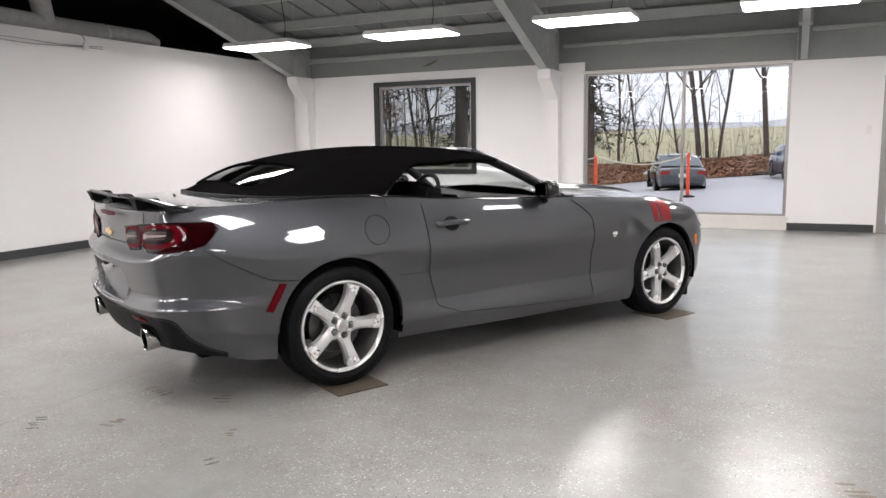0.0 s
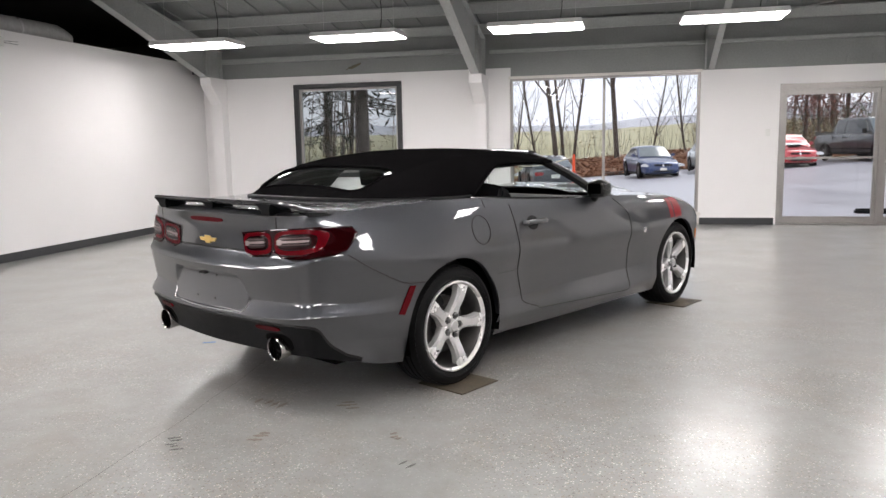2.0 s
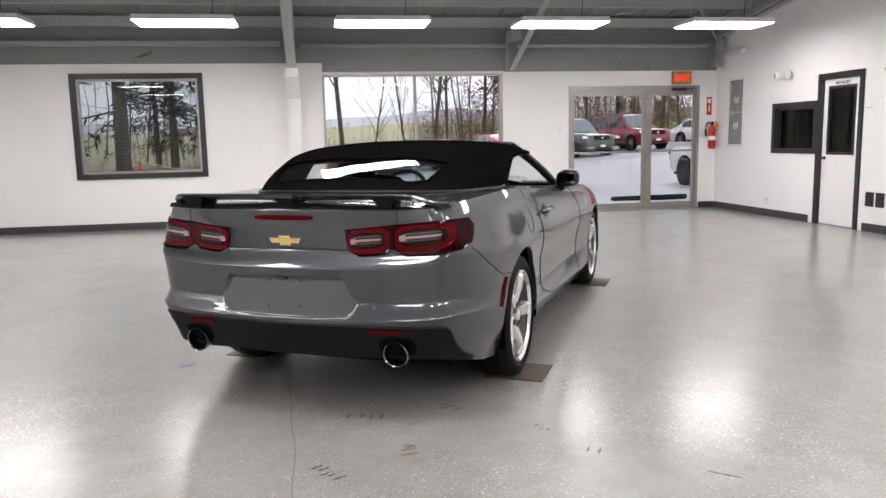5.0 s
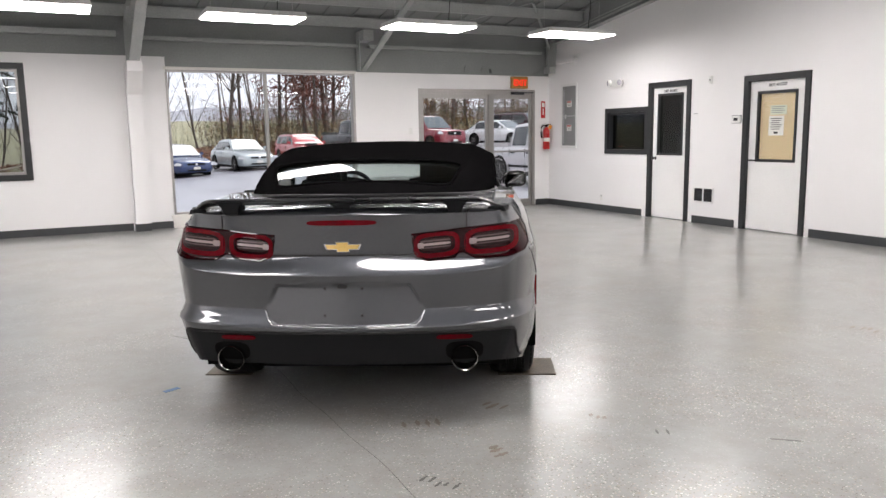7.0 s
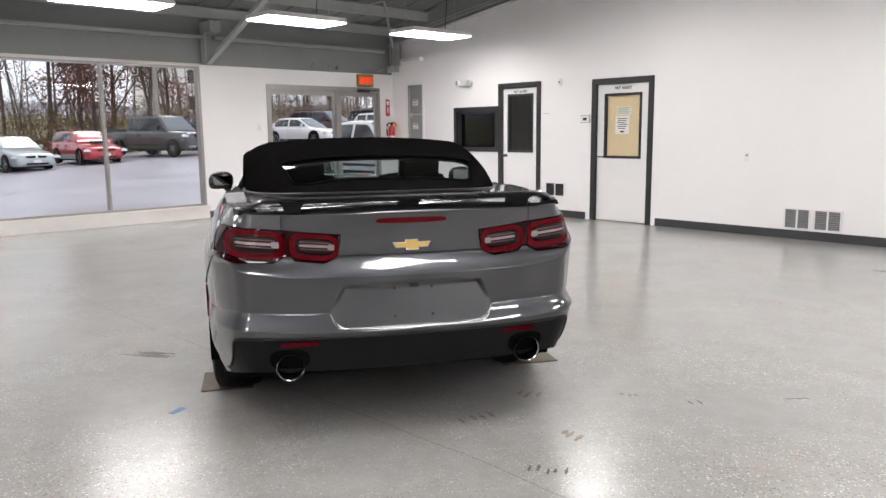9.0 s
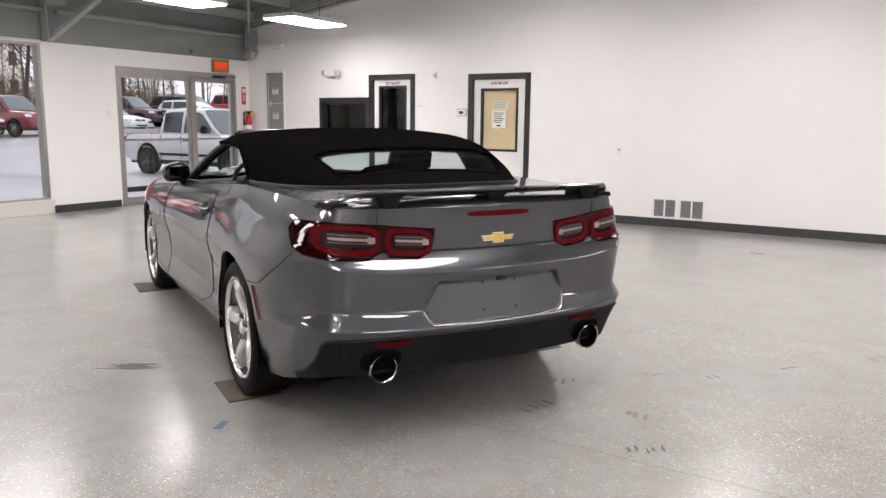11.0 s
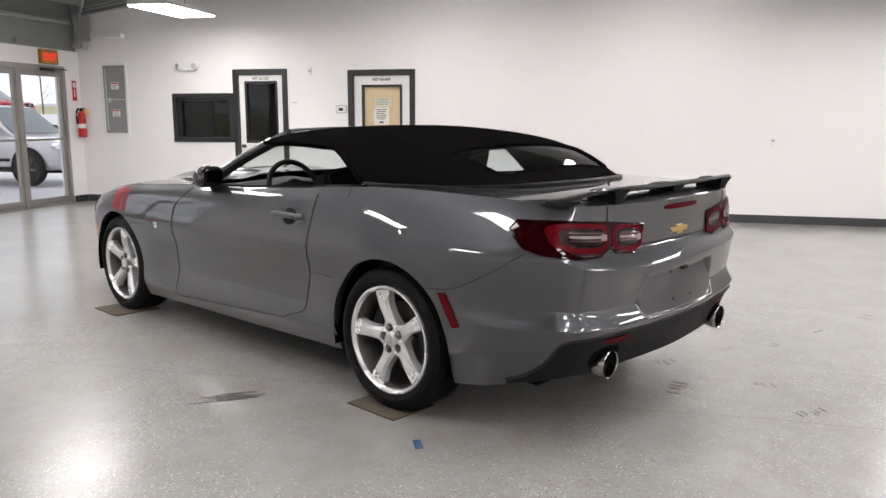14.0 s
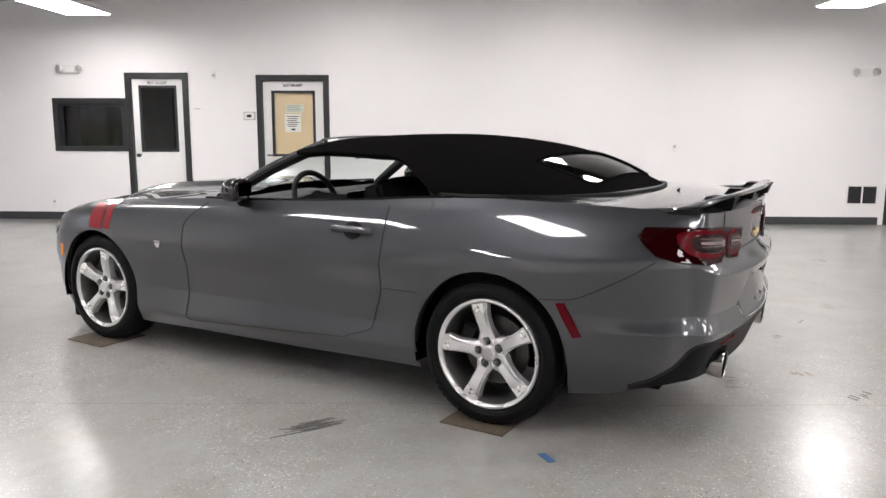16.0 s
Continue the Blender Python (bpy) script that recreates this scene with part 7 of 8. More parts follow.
PLAN = [(-4.87, 46.8, 0), (-4.5, 47.4, 1), (-3.9, 47.2, 1), (-1.27, 46.8, 0), (-7.6, 47.5, 3), (-8.6, 48.4, 3), (-9.8, 47.8, 1), (-6.4, 50.0, 3), (0.9, 50.5, 3), (2.8, 48.0, 3), (4.45, 47.5, 0), (5.56, 49.0, 1), (6.5, 48.0, 3), (8.2, 50.5, 4), (9.5, 48.5, 4), (10.2, 47.5, 4), (11.6, 50.0, 4), (12.4, 52.0, 4), (13.2, 48.0, 0), (14.1, 49.0, 1), (16.2, 51.0, 4), (18.0, 50.5, 2), (20.0, 52.0, 5), (22.0, 52.0, 0), (24.5, 54.0, 4), (27.0, 54.5, 5), (30.0, 56.0, 5), (33.0, 57.0, 4), (36.0, 56.0, 5), (-21.6, 46.0, 0), (-23.6, 47.5, 1), (-19.4, 50.0, 0), (-13.4, 49.5, 3), (-26.0, 48.0, 4)]
for x, y, k in PLAN:
    s = rt.uniform(0.85, 1.2)
    copy_thing(KINDS[k], pose(x, y, ground_z(x, y), 0, 0, rt.uniform(0, 360)) @ Matrix.Diagonal((s, s, s * rt.uniform(0.95, 1.1), 1)))
for k in KINDS:
    for o in (*k.children_recursive, k):
        bpy.data.objects.remove(o)


def conifer(seed, h, start=0.12, r0=0.17):
    t = thing("conifer_tree", "dark evergreen tree with drooping branches", "tree", pose(0, -200, 0), "evergreen trees")
    r = random.Random(seed)
    part("trunk", tube([(0, 0, -0.3), (0.05, 0, h * 0.5), (0, 0.04, h)], r0, 10, r_end=0.02), M_BARK, t)
    bm, lm = bmesh.new(), bmesh.new()
    for i in range(70):
        z = h * (start + (0.98 - start) * (i / 70))
        a, l = r.uniform(0, 6.28), (h - z) * 0.30 * r.uniform(0.6, 1.1) + 0.25
        tip = Vector((math.cos(a) * l, math.sin(a) * l, z - 0.22 * l))
        tube([(0, 0, z), tuple(tip * 0.5 + Vector((0, 0, z * 0.5 + 0.05))), tuple(tip)], 0.022, 4, lm, r_end=0.006)
        for k in range(30):
            q = r.random() ** 0.7
            c = Vector((0, 0, z)).lerp(tip, q) + Vector((r.gauss(0, 0.10), r.gauss(0, 0.10), r.gauss(-0.06, 0.08)))
            u = Vector((r.uniform(-1, 1), r.uniform(-1, 1), r.uniform(-0.8, 0.1))).normalized() * 0.16
            v = u.cross(Vector((r.uniform(-1, 1), r.uniform(-1, 1), 1))).normalized() * 0.035
            bm.faces.new([bm.verts.new(c + p) for p in (-u, -v, u, v)])
    part("limbs", lm, M_BARK, t)
    part("needles", bm, M_NEEDLE, t, smooth=0)
    return t


cf = conifer(5, 9.0)
for x, y, s in ((-10.9, 45.0, 1.5), (-12.0, 46.2, 1.1), (-18.5, 43.5, 1.2)):
    copy_thing(cf, pose(x, y, ground_z(x, y), 0, 0, 70 * x) @ Matrix.Scale(s, 4))
for o in (*cf.children_recursive, cf):
    bpy.data.objects.remove(o)


near_tree = conifer(8, 10.5, 0.20, 0.19)
near_tree.matrix_world = pose(-7.35, 17.5, ground_z(-7.35, 17.5), 0, 0, 40)
tagged(near_tree, "large dark evergreen tree close outside the window", "tree")


def undergrowth(seed, x0, x1, d0, d1, stems, leaves, mats):
    """Brush along the edge of the wood: thin stems and clumps of small leaves."""
    r = random.Random(seed)
    st, ends = bmesh.new(), []
    for _ in range(stems):
        x = r.uniform(x0, x1)
        y = lot_edge(x) + r.uniform(d0, d1)
        p = Vector((x, y, ground_z(x, y) - 0.05))
        h = r.uniform(0.7, 2.9)
        q = p + Vector((r.uniform(-0.5, 0.5), r.uniform(-0.4, 0.4), h))
        m = p.lerp(q, 0.5) + Vector((r.uniform(-0.2, 0.2), r.uniform(-0.2, 0.2), 0))
        tube([p, m, q], r.uniform(0.006, 0.013), 3, st, r_end=0.004, cap=False)
        ends += [m, q, p.lerp(q, 0.8)]
    solid("undergrowth_stems", st, M_TWIG, "tangle of thin bare stems along the wood's edge", "undergrowth", kind="stuff")
    for k, m in enumerate(mats):
        solid("undergrowth_leaves", leaf_clumps(ends[k::len(mats)], leaves // len(mats), 0.055, 0.22, seed + k), m, "small dull leaves of the roadside brush", "undergrowth", kind="stuff", smooth=0)


def far_wood(seed, x0, x1, y0, y1, count):
    """Many thin bare trunks with side twigs, too far off to tell apart."""
    r = random.Random(seed)
    bm, tips = bmesh.new(), []
    for _ in range(count):
        x, y = r.uniform(x0, x1), r.uniform(y0, y1)
        z, h = ground_z(x, y), r.uniform(6, 13)
        lean = Vector((r.gauss(0, 0.07), r.gauss(0, 0.04), 1)) * h
        p = Vector((x, y, z - 0.2))
        rad = r.uniform(0.035, 0.11)
        mid = p + lean * 0.5 + Vector((r.gauss(0, 0.2), 0, 0))
        tube([p, mid, p + lean], rad, 4, bm, r_end=0.02, cap=False)
        for i in range(9):
            b = p.lerp(mid, r.uniform(0.25, 1)) if i % 2 else mid.lerp(p + lean, r.random())
            d = Vector((r.gauss(0, 1), r.gauss(0, 0.6), r.uniform(0.2, 1.1))).normalized() * r.uniform(0.7, 2.4)
            q = b + d
            tube([b, b + d * 0.5 + Vector((0, 0, -0.06)), q], rad * 0.33, 3, bm, r_end=0.006, cap=False)
            for _k in range(2):
                e = (d + Vector((r.gauss(0, 0.7), r.gauss(0, 0.5), r.gauss(0.1, 0.5)))) * r.uniform(0.3, 0.55)
                tube([b + d * r.uniform(0.4, 0.9), q + e], 0.010, 3, bm, r_end=0.004, cap=False)
            tips.append(q)
    solid("far_wood", bm, M_FARTWIG, "grey-brown bare wood behind the car park, haze in its colour", "wood", kind="stuff")
    solid("wood_leaves", leaf_clumps(tips, count * 22, 0.05, 0.30, seed), M_OAKLEAF, "last russet leaves in the wood", "leaves", kind="stuff", smooth=0)


far_wood(21, 15, 55, 54, 70, 90)
far_wood(22, -36, -12, 52, 66, 40)
far_wood(23, 6, 15, 54, 66, 12)
far_wood(24, -28, -14, 52, 60, 10)
undergrowth(1, -7, 7, 3.0, 8.0, 260, 900, (M_TANLEAF, M_GREENLEAF))
undergrowth(2, 3.5, 36, 1.5, 9.0, 2000, 42000, (M_TANLEAF, M_OAKLEAF, M_GREENLEAF))
undergrowth(3, -24, -8, 4.0, 11.0, 140, 2200, (M_GREENLEAF, M_TANLEAF))


def ridge(name, y, base, amp, seed, material):
    bm = bmesh.new()
    lo, hi = [], []
    r = random.Random(seed)
    ph = [r.uniform(0, 6) for _ in range(4)]
    for x in np.linspace(-700, 700, 90):
        z = base + amp * (0.5 + 0.3 * math.sin(x * 0.008 + ph[0]) + 0.15 * math.sin(x * 0.021 + ph[1]) + 0.06 * math.sin(x * 0.08 + ph[2]))
        lo.append(bm.verts.new((x, y, -5))), hi.append(bm.verts.new((x, y + 60, z)))
    for i in range(89):
        bm.faces.new((lo[i], lo[i + 1], hi[i + 1], hi[i]))
    solid(name, bm, material, "hazy wooded hill far off", "hill", kind="structure")


ridge("backdrop_hill", 520, 12, 16, 2, M_HILL)


# ---- a white house and far buildings beyond the field ----
def house(x, y, w, d, h, rot, wallmat):
    t = thing("house", "white two-storey house beyond the trees", "house", pose(x, y, ground_z(x, y), 0, 0, rot))
    part("wall", box(-w / 2, w / 2, -d / 2, d / 2, 0, h), wallmat, t)
    part("roof", prism([(-w / 2 - 0.4, h - 0.05), (w / 2 + 0.4, h - 0.05), (0, h + w * 0.32)], -d / 2 - 0.3, d / 2 + 0.3), M_GREYPL, t)
    for i in range(3):
        for k in range(2):
            part("window", box(-w / 2 + 1.2 + i * (w - 2.4) / 2 - 0.45, -w / 2 + 1.2 + i * (w - 2.4) / 2 + 0.45, -d / 2 - 0.04, -d / 2 + 0.02, 0.9 + k * 2.6, 2.2 + k * 2.6), M_GLASSDARK, t)
    part("door", box(w * 0.18 - 0.5, w * 0.18 + 0.5, -d / 2 - 0.05, -d / 2 + 0.02, 0, 2.0), M_TRIM, t)


M_GLASSDARK = surf("dark_vehicle_glass", (0.02, 0.024, 0.028), 0.08, var=0.1, coat=0.5, rvar=0.04)
# pale blue-grey base imitates the reflected sky, under a partly mirroring coat
M_CARGLASSPALE = surf("sky_paled_windscreen", (0.11, 0.135, 0.15), 0.12, var=0.1, coat=0.4, rvar=0.03)
house(31, 80, 9, 8, 5.6, 15, M_WALL)


# ---- parked vehicles ----
def paint(name, col):
    return surf(name, col, 0.30, metal=0.25, var=0.04, scale=2, coat=1.0)


def loft(stations, sections, caps=True):
    """A smooth shell through half sections of (half width, z), mirrored over the middle."""
    bm = bmesh.new()
    rings = []
    for x, sect in zip(stations, sections):
        rings.append([bm.verts.new((x, y, z)) for y, z in sect] + [bm.verts.new((x, -y, z)) for y, z in reversed(sect[:-1])])
    n = len(rings[0])
    for a, b in zip(rings, rings[1:]):
        for i in range(n):
            j = (i + 1) % n
            bm.faces.new((a[i], a[j], b[j], b[i]))
    if caps:
        bm.faces.new(rings[0]), bm.faces.new(list(reversed(rings[-1])))
    bmesh.ops.recalc_face_normals(bm, faces=bm.faces)
    return bm


V_RIM = surf("vehicle_alloy", (0.55, 0.55, 0.55), 0.3, metal=0.5)
V_CLEAR = surf("clear_headlight", (0.70, 0.72, 0.75), 0.12, metal=0.2, coat=1.0)
V_LAMP = surf("red_vehicle_lamp", (0.30, 0.010, 0.012), 0.2, coat=0.6)


def vehicle(name, label, category, x, y, turn, col, L, W, H, kind, z_off=0.0):
    """A parked vehicle facing +x of its own frame, with its middle at (x, y)."""
    t = thing(name, label, category, pose(x, y, ground_z(x, y) + z_off + (0.004 if y < lot_edge(x) else 0.0), 0, 0, turn), "parked vehicles")
    m = paint(name + "_paint", col)
    truck, tall = kind == "pickup", kind in ("suv", "pickup")
    wr = 0.33 if not tall else 0.385
    gc = 0.19 if not tall else 0.33
    hw, f, b = W / 2, L / 2, -L / 2
    belt = H * (0.645 if not tall else 0.62)
    fa, ra = f - (0.92 if not tall else 0.95), b + (0.98 if not truck else 1.15)
    cowl = f - (1.35 if not truck else 1.45)
    # lower body: height of the upper edge along the car, fuller nose and tail in plan
    kx = [b, b + 0.06, b + 0.30, b + 0.9, cowl - 0.6, cowl, f - 0.55, f - 0.18, f - 0.05, f]
    kz = [belt - 0.22, belt - 0.06, belt - 0.01, belt, belt - 0.02, belt - 0.03, belt - (0.14 if not tall else 0.07), belt - (0.24 if not tall else 0.12), belt - (0.34 if not tall else 0.24), belt - 0.42]
    kw = [0.80, 0.91, 0.975, 1.0, 1.0, 1.0, 0.985, 0.93, 0.84, 0.72]
    st = sorted(set(np.round(np.concatenate([np.linspace(b, f, 44), kx]), 4)))
    secs = []
    for s in st:
        top, w = float(np.interp(s, kx, kz)), hw * float(np.interp(s, kx, kw))
        lo = gc + 0.10 * max(0, 1 - (s - b) / 0.35) + 0.05 * max(0, 1 - (f - s) / 0.35)
        h = top - lo
        flare = 0.022 * max(math.exp(-((s - fa) / 0.42) ** 2), math.exp(-((s - ra) / 0.42) ** 2))
        secs.append([(w * 0.86, lo), (w * 0.955, lo + 0.04), (w * 0.985 + flare, lo + h * 0.28), (w + flare, lo + h * 0.52), (w * 0.992 + flare * 0.6, lo + h * 0.66), (w * 0.965, lo + h * 0.86), (w * 0.925, top - 0.015), (w * 0.86, top + 0.004), (w * 0.5, top + 0.030), (0.0, top + 0.040)])
    body = part("body", loft(st, secs), m, t, smooth=55)
    # cabin outline from the tail forward
    roof_f = cowl - (0.78 if not tall else 0.72)
    if kind == "sedan":
        g = [(b + 0.42, belt), (b + 0.80, belt + 0.22), (b + 1.15, H - 0.045), (b + 1.7, H), (roof_f, H - 0.03), (cowl - 0.30, belt + 0.22), (cowl + 0.08, belt - 0.02)]
    elif truck:
        back = ra + 0.42
        g = [(back, belt), (back + 0.05, belt + 0.3), (back + 0.12, H - 0.05), (back + 0.6, H), (roof_f, H - 0.03), (cowl - 0.27, belt + 0.26), (cowl + 0.08, belt - 0.02)]
    else:
        g = [(b + 0.08, belt), (b + 0.22, belt + 0.26), (b + 0.42, H - 0.04), (b + 1.2, H), (roof_f, H - 0.03), (cowl - 0.27, belt + 0.25), (cowl + 0.08, belt - 0.02)]
    gx, gz = [p[0] for p in g], [p[1] for p in g]

    def half(z):
        return hw * (0.905 - 0.185 * max(0.0, (z - belt) / (H - belt)) ** 1.25)

    cs = sorted(set(np.round(np.concatenate([np.linspace(gx[0], gx[-1], 34), gx]), 4)))
    rows = []
    for s in cs:
        z1 = float(np.interp(s, gx, gz))
        r = min(0.07, max(0.004, (z1 - belt) * 0.4))
        zz = [belt - 0.06, belt + (z1 - belt) * 0.3, belt + (z1 - belt) * 0.6, z1 - r]
        rows.append([(half(z), z) for z in zz] + [(half(z1) - r * 0.25, z1 - r * 0.35), (half(z1) - r * 0.9, z1), (half(z1) * 0.5, z1 + 0.018), (0.0, z1 + 0.026)])
    cab = part("cabin", loft(cs, rows), m, t, smooth=50)

    def pane(name_, grid, material, label_=""):
        bm = bmesh.new()
        v = [[bm.verts.new(p) for p in r] for r in grid]
        for a_, b_ in zip(v, v[1:]):
            for i in range(len(a_) - 1):
                bm.faces.new((a_[i], a_[i + 1], b_[i + 1], b_[i]))
        bmesh.ops.recalc_face_normals(bm, faces=bm.faces)
        bmesh.ops.solidify(bm, geom=bm.faces[:], thickness=0.006)
        return part(name_, bm, material, cab, label_, smooth=50)

    def side_glass(x0, x1, side):
        grid = []
        for k in np.linspace(0, 1, 9):
            s = x0 + (x1 - x0) * k
            hi = min(float(np.interp(s, gx, gz)) - 0.085, H - 0.10)
            lo = belt + 0.035
            hi = max(hi, lo + 0.004)
            grid.append([(s, side * (half(z) + 0.008), z) for z in np.linspace(lo, hi, 5)])
        pane("side_window", grid, M_GLASSDARK)

    if truck:
        cuts = [(gx[0] + 0.16, gx[0] + 0.86), (gx[0] + 0.98, cowl - 0.28)]
    elif kind == "sedan":
        cuts = [(b + 0.98, b + 1.92), (b + 2.01, cowl - 0.26)]
    else:
        cuts = [(b + 0.40, b + 1.02), (b + 1.12, b + 1.98), (b + 2.07, cowl - 0.26)]
    for side in (1, -1):
        for c in cuts:
            side_glass(c[0], c[1], side)
        ms_ = part("door_mirror", box(cowl - 0.42, cowl - 0.28, side * (hw + 0.06) - 0.10, side * (hw + 0.06) + 0.10, belt + 0.02, belt + (0.17 if not tall else 0.23), 0.04), m if not truck else M_BLACK, t)
        for c in cuts[-2:]:
            part("door_handle", box(c[0] + 0.04, c[0] + 0.22, side * hw * 0.985 - 0.016, side * hw * 0.985 + 0.016, belt - 0.19, belt - 0.15, 0.008), M_BLACK if truck else m, t)
            part("door_gap", box(c[0] - 0.045, c[0] - 0.037, side * hw * 0.985 - 0.012, side * hw * 0.985 + 0.012, gc + 0.12, belt - 0.05), M_SEAM, t)
        part("sill", box(ra + wr + 0.06, fa - wr - 0.06, side * hw * 0.96 - 0.03, side * hw * 0.96 + 0.03, gc - 0.03, gc + 0.08, 0.02), M_LOWER, t)
        if tall:
            part("rub_strip", box(ra + wr + 0.10, fa - wr - 0.10, side * hw * 1.0 - 0.012, side * hw * 1.0 + 0.014, gc + 0.20, gc + 0.27, 0.006), M_LOWER, t)
        hl = part("headlight", loft([f - 0.30, f - 0.16, f - 0.045], [[(0.05, -0.06), (0.06, 0.0), (0.0, 0.06)], [(0.12, -0.07), (0.13, 0.0), (0.0, 0.07)], [(0.15, -0.075), (0.16, 0.0), (0.0, 0.065)]]), V_CLEAR, t, "clear headlight")
        hl.matrix_local = pose(0.015, side * hw * 0.70, belt - (0.33 if not tall else 0.22), 0, 0, 6 * side)
        part("tail_light", box(b - 0.02, b + 0.16, side * hw * 0.72 - 0.19, side * hw * 0.72 + 0.16, belt - 0.26, belt - 0.10, 0.03), V_LAMP, t, "red tail light")
        for wx in (ra, fa):
            w_ = part("wheel", lathe([(wr * 0.62, -0.10), (wr * 0.93, -0.11), (wr, -0.07), (wr, 0.07), (wr * 0.93, 0.11), (wr * 0.62, 0.10)], 32, "y"), M_TYRE, t)
            w_.matrix_local = pose(wx, side * (hw - 0.085), wr)
            part("rim", lathe([(wr * 0.66, 0.095 * side), (wr * 0.63, 0.112 * side), (wr * 0.56, 0.075 * side), (wr * 0.2, 0.07 * side), (wr * 0.1, 0.09 * side), (0.01, 0.092 * side)], 24, "y"), M_DISC, w_)
            for i in range(5):
                sp = part("spoke", box(0.02, wr * 0.60, -0.012 + 0.088 * side, 0.012 + 0.088 * side, -0.035, 0.035, 0.008), V_RIM, w_)
                sp.matrix_local = pose(0, 0, 0, 0, 72 * i + 10, 0)
            # flat black disc on the side imitates the shaded wheel opening
            part("wheel_arch", lathe([(0.05, -0.006 * side), (wr * 1.17, 0.006 * side), (wr * 1.19, -0.004 * side)], 32, "y", m=pose(wx, side * (hw + 0.014), wr + 0.02)), M_UNDER, t)
            w_.matrix_local = pose(wx, side * (hw - 0.070), wr)
    # front and rear glass, bowed a little
    def cross_glass(xa, za, xb_, zb, bow):
        grid = []
        for k in np.linspace(0, 1, 6):
            s, z = xa + (xb_ - xa) * k, za + (zb - za) * k
            w = half(z) * 0.93
            grid.append([(s + bow * (1 - q * q), q * w, z + 0.016) for q in np.linspace(-1, 1, 9)])
        return grid

    pane("windscreen", cross_glass(gx[6] - 0.05, gz[6] + 0.045, gx[4] + 0.06, gz[4] - 0.03, 0.04), M_CARGLASSPALE, "windscreen with the pale sky's reflection put into its colour")
    pane("rear_window", cross_glass(gx[0] + 0.04, gz[0] + 0.06, gx[2] - 0.03, gz[2] - 0.045, -0.03), M_GLASSDARK if not kind == "sedan" else M_CARGLASSPALE)
    part("grille", box(f - 0.10, f + 0.006, -hw * 0.48, hw * 0.48, belt - (0.42 if not tall else 0.40), belt - (0.30 if not tall else 0.16), 0.03), M_BLACK, t)
    part("badge", lathe([(0.055, f + 0.004), (0.05, f + 0.014), (0.01, f + 0.016)], 18, "x", m=pose(0, 0, belt - (0.36 if not tall else 0.27))), M_CHROME, t)
    part("front_bumper", box(f - 0.32, f + 0.05, -hw * 0.86, hw * 0.86, gc + 0.06, gc + 0.26, 0.08), m if not truck else M_STEEL, t)
    part("lower_grille", box(f - 0.1, f + 0.056, -hw * 0.5, hw * 0.5, gc + 0.09, gc + 0.18, 0.01), M_BLACK, t)
    part("plate", box(f + 0.05, f + 0.062, -0.15, 0.15, gc + 0.17, gc + 0.29), M_PAPER, t)
    part("rear_bumper", box(b - 0.06, b + 0.25, -hw * 0.88, hw * 0.88, gc + 0.10, gc + 0.32, 0.08), m if not truck else M_STEEL, t)
    part("rear_plate", box(b - 0.075, b - 0.02, -0.16, 0.16, belt - 0.34, belt - 0.20, 0.004), M_PAPER, t)
    part("underside", box(b + 0.25, f - 0.25, -hw * 0.85, hw * 0.85, gc - 0.05, gc + 0.06), M_UNDER, t)
    if truck:
        part("bed_floor", box(b + 0.14, gx[0] - 0.05, -hw * 0.76, hw * 0.76, belt + 0.036, belt + 0.05), M_BLACK, t, "black open load bed")
        for side in (1, -1):
            part("bed_rail", box(b + 0.04, gx[0] - 0.02, side * hw * 0.86 - 0.06, side * hw * 0.86 + 0.06, belt - 0.02, belt + 0.12, 0.02), m, t)
        part("tailgate", box(b + 0.02, b + 0.10, -hw * 0.82, hw * 0.82, belt - 0.35, belt + 0.11, 0.02), m, t)
    if kind in ("wagon", "suv"):
        for side in (1, -1):
            part("roof_rail", tube([(b + 0.5, side * hw * 0.62, H - 0.005), (b + 0.6, side * hw * 0.62, H + 0.05), (roof_f - 0.3, side * hw * 0.62, H + 0.05), (roof_f - 0.15, side * hw * 0.62, H - 0.01)], 0.016, 6), M_BLACK, t)
    if name == "red_wagon":
        for side in (1, -1):
            part("lower_panel", box(ra + wr + 0.08, fa - wr - 0.08, side * hw * 0.995 - 0.014, side * hw * 0.995 + 0.016, gc + 0.02, gc + 0.26, 0.01), M_GREYPL, t, "grey lower door panel")
        part("bonnet_scoop", box(cowl + 0.15, cowl + 0.55, -0.26, 0.26, belt - 0.02, belt + 0.055, 0.025), M_BLACK, t)
    return t


vehicle("grey_sedan", "dark grey sedan seen from behind on the asphalt", "car", -4.2, 31.8, 105, (0.055, 0.06, 0.075), 4.6, 1.80, 1.40, "sedan")
vehicle("blue_sedan", "dark blue sedan parked by the leaf bank", "car", 0.3, 37.9, -77, (0.012, 0.035, 0.13), 4.4, 1.76, 1.46, "sedan")
vehicle("silver_sedan", "pale silver-blue sedan parked facing the building", "car", 3.4, 38.6, -81, (0.42, 0.47, 0.49), 4.7, 1.80, 1.48, "sedan")
vehicle("red_wagon", "red estate car with roof rails and a bonnet scoop", "car", 6.6, 38.8, -86, (0.42, 0.012, 0.025), 4.5, 1.74, 1.50, "wagon")
vehicle("dark_pickup", "dark grey pickup truck with chrome grille", "pickup truck", 10.2, 38.8, -72, (0.034, 0.037, 0.043), 6.0, 2.04, 1.98, "pickup")
vehicle("maroon_suv", "dark red large four-wheel-drive with chrome grille", "car", 14.2, 40.0, -76, (0.22, 0.012, 0.028), 5.2, 2.04, 1.95, "suv")
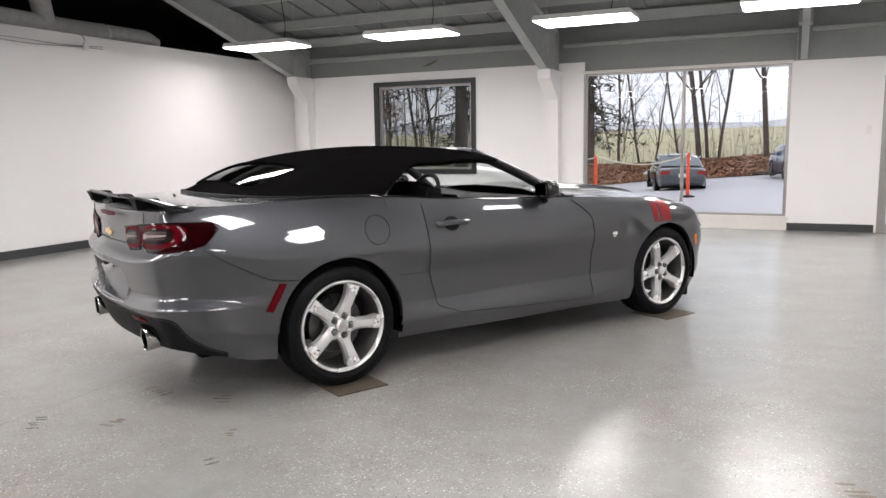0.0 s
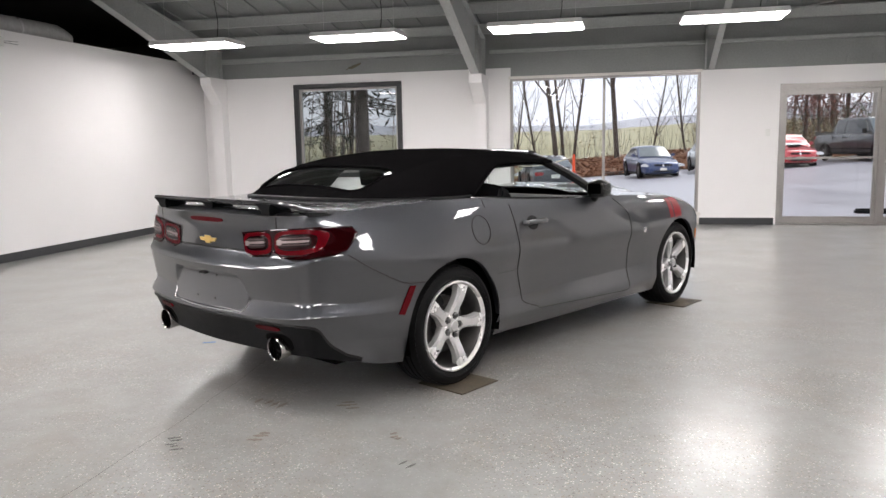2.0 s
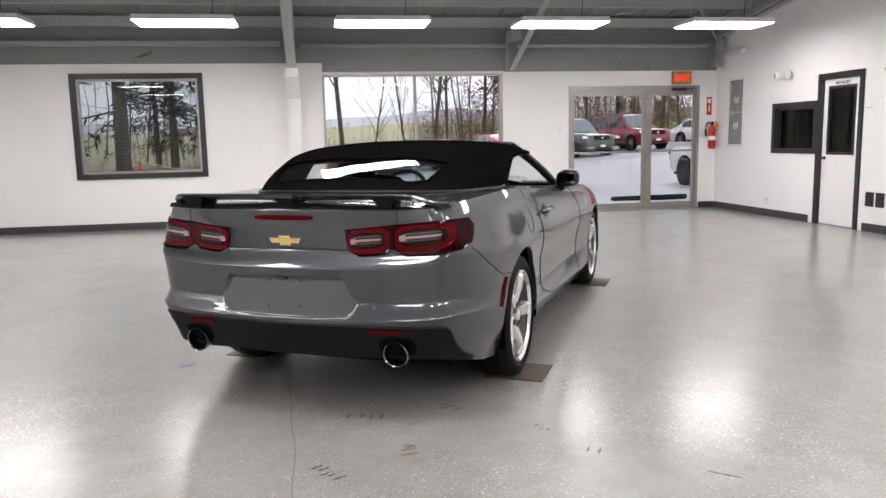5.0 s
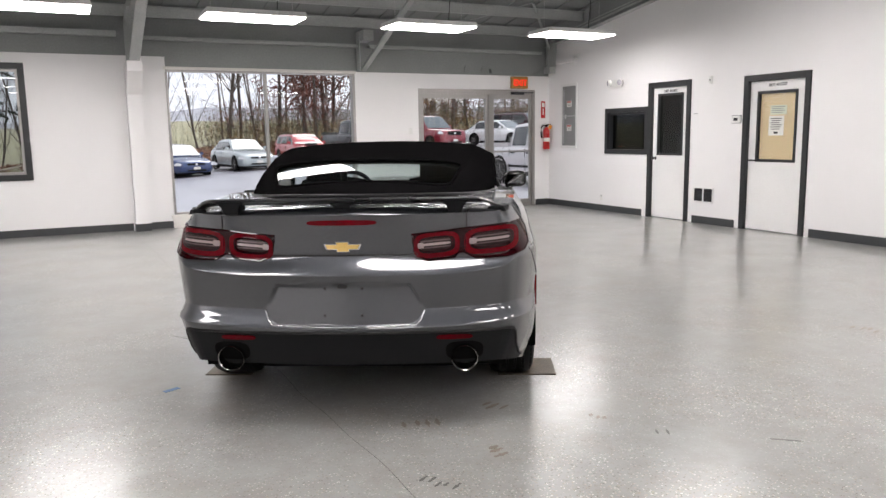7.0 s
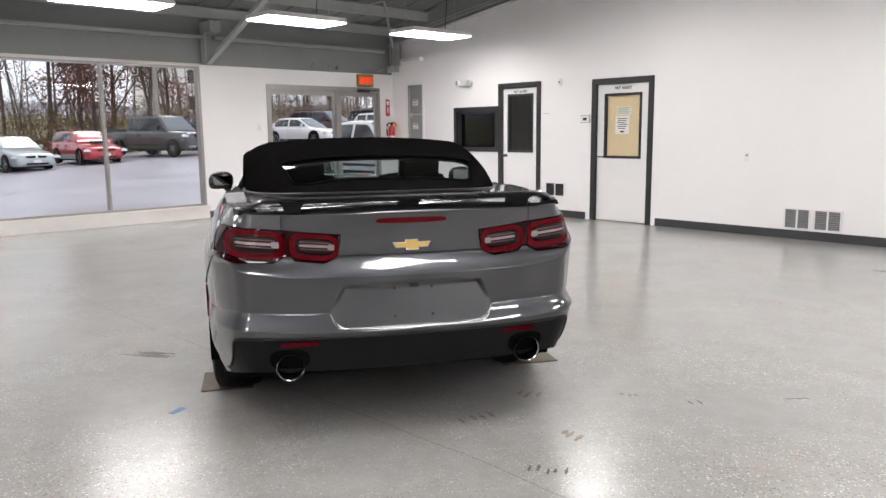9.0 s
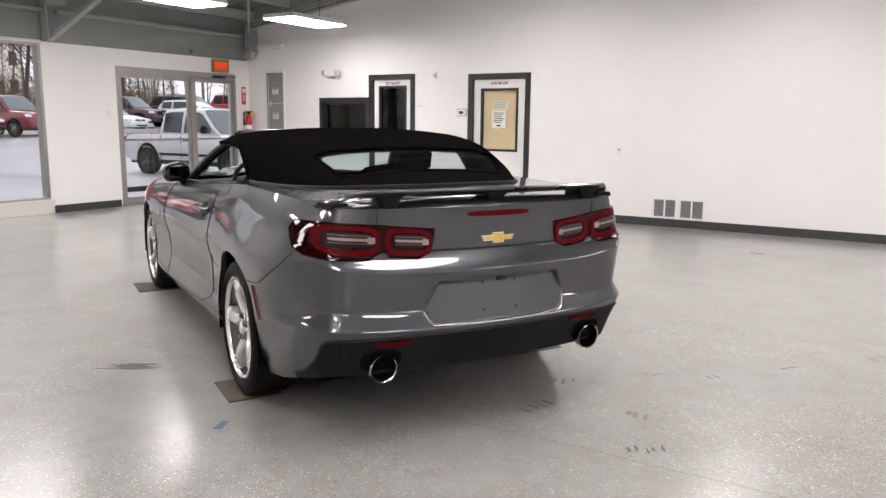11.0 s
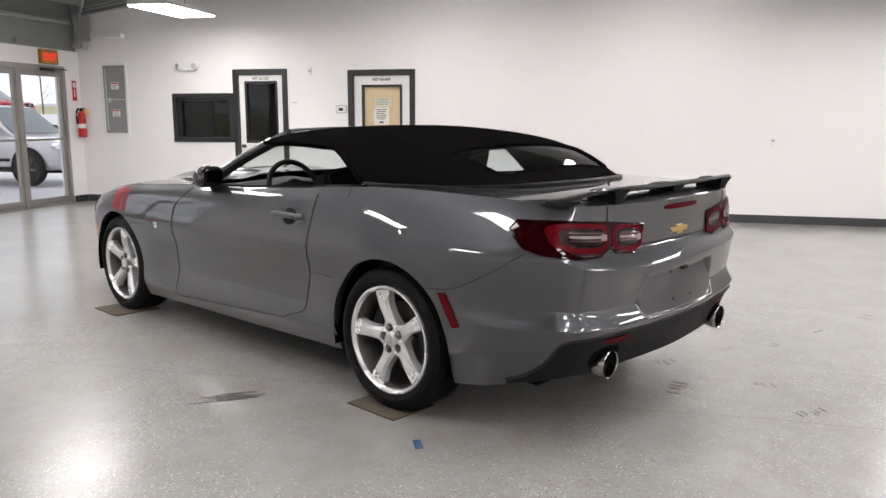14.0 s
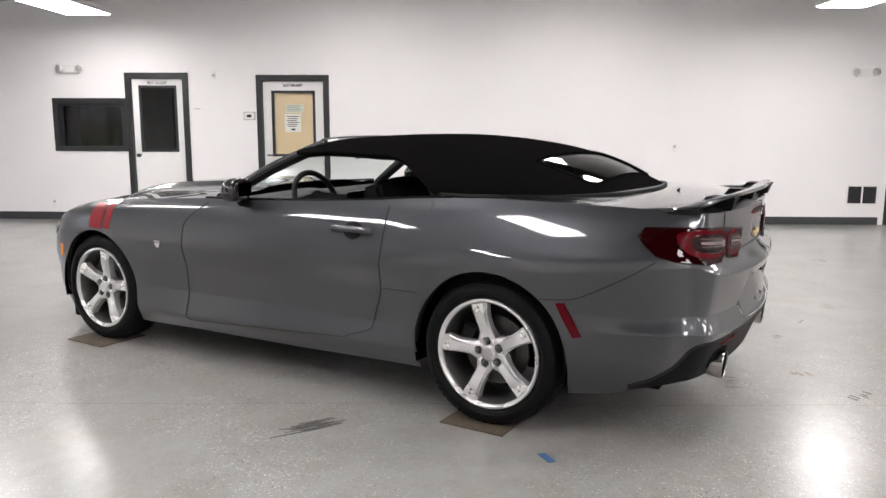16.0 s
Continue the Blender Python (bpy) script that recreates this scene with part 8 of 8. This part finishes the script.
vehicle("white_sedan", "white sedan parked facing the building", "car", 18.6, 38.8, -70, (0.72, 0.73, 0.75), 4.7, 1.80, 1.45, "sedan")
vehicle("brown_suv", "dark maroon crossover parked in the row", "car", 21.8, 41.2, -72, (0.055, 0.016, 0.022), 5.0, 1.95, 1.78, "suv")
vehicle("black_suv", "black four-wheel-drive parked in the row", "car", 27.0, 42.0, -75, (0.02, 0.021, 0.024), 4.9, 1.92, 1.75, "suv")
vehicle("white_hatchback", "white hatchback parked in the row", "car", 24.4, 38.2, -72, (0.70, 0.71, 0.72), 4.3, 1.76, 1.48, "wagon")
vehicle("red_suv", "bright red four-wheel-drive in the far row", "car", 31.0, 41.0, -75, (0.42, 0.012, 0.02), 4.7, 1.88, 1.75, "suv")
vehicle("silver_pickup", "silver crew-cab pickup truck close to the glass door", "pickup truck", 8.25, 18.5, -89, (0.56, 0.54, 0.56), 5.3, 1.85, 1.80, "pickup")

# ---- posts and chain, wheel stop ----
M_DELIN = surf("orange_post_plastic", (0.85, 0.10, 0.035), 0.5, var=0.08)
M_CHAIN = surf("cream_chain_plastic", (0.72, 0.66, 0.52), 0.5)
PX = (-2.44, -4.95, -7.85, -11.0)
for x in PX:
    t = thing("marker_post", "orange plastic marker post with a chain", "post", pose(x, 21.5, ground_z(x, 21.5) + 0.005), "marker posts")
    part("post", tube([(0, 0, 0), (0.01 * math.sin(x), 0, 1.14)], 0.050, 14, r_end=0.04), M_DELIN, t)
    part("loop", lathe([(0.02, 1.14), (0.032, 1.16), (0.02, 1.19)], 12), M_DELIN, t)
    part("base", lathe([(0.19, 0), (0.19, 0.03), (0.06, 0.06)], 20), M_BLACK, t)
for a, b in zip(PX, PX[1:]):
    pts = [(a + (b - a) * k, 21.5, ground_z(a, 21.5) + 1.13 - 0.25 * math.sin(math.pi * k)) for k in np.linspace(0, 1, 20)]
    solid("chain", tube(pts, 0.018, 6), M_CHAIN, "cream plastic chain sagging between the posts", "chain", group="chains")
ws_ = solid("wheel_stop", box(-0.9, 0.9, -0.075, 0.075, 0, 0.11, 0.03), M_LOWER, "dark rubber wheel stop on the asphalt", "wheel stop", m=pose(4.0, 15.2, ground_z(4.0, 15.2) + 0.0, 0, 0, 4))
ws2 = solid("utility_pole", tube([(0, 0, -0.2), (0.06, 0, 9.5)], 0.14, 10, r_end=0.10), surf("weathered_pole", (0.30, 0.28, 0.26), 0.85, var=0.2), "weathered pale utility pole among the trees", "pole", m=pose(11.0, 41.0, ground_z(11, 41)))
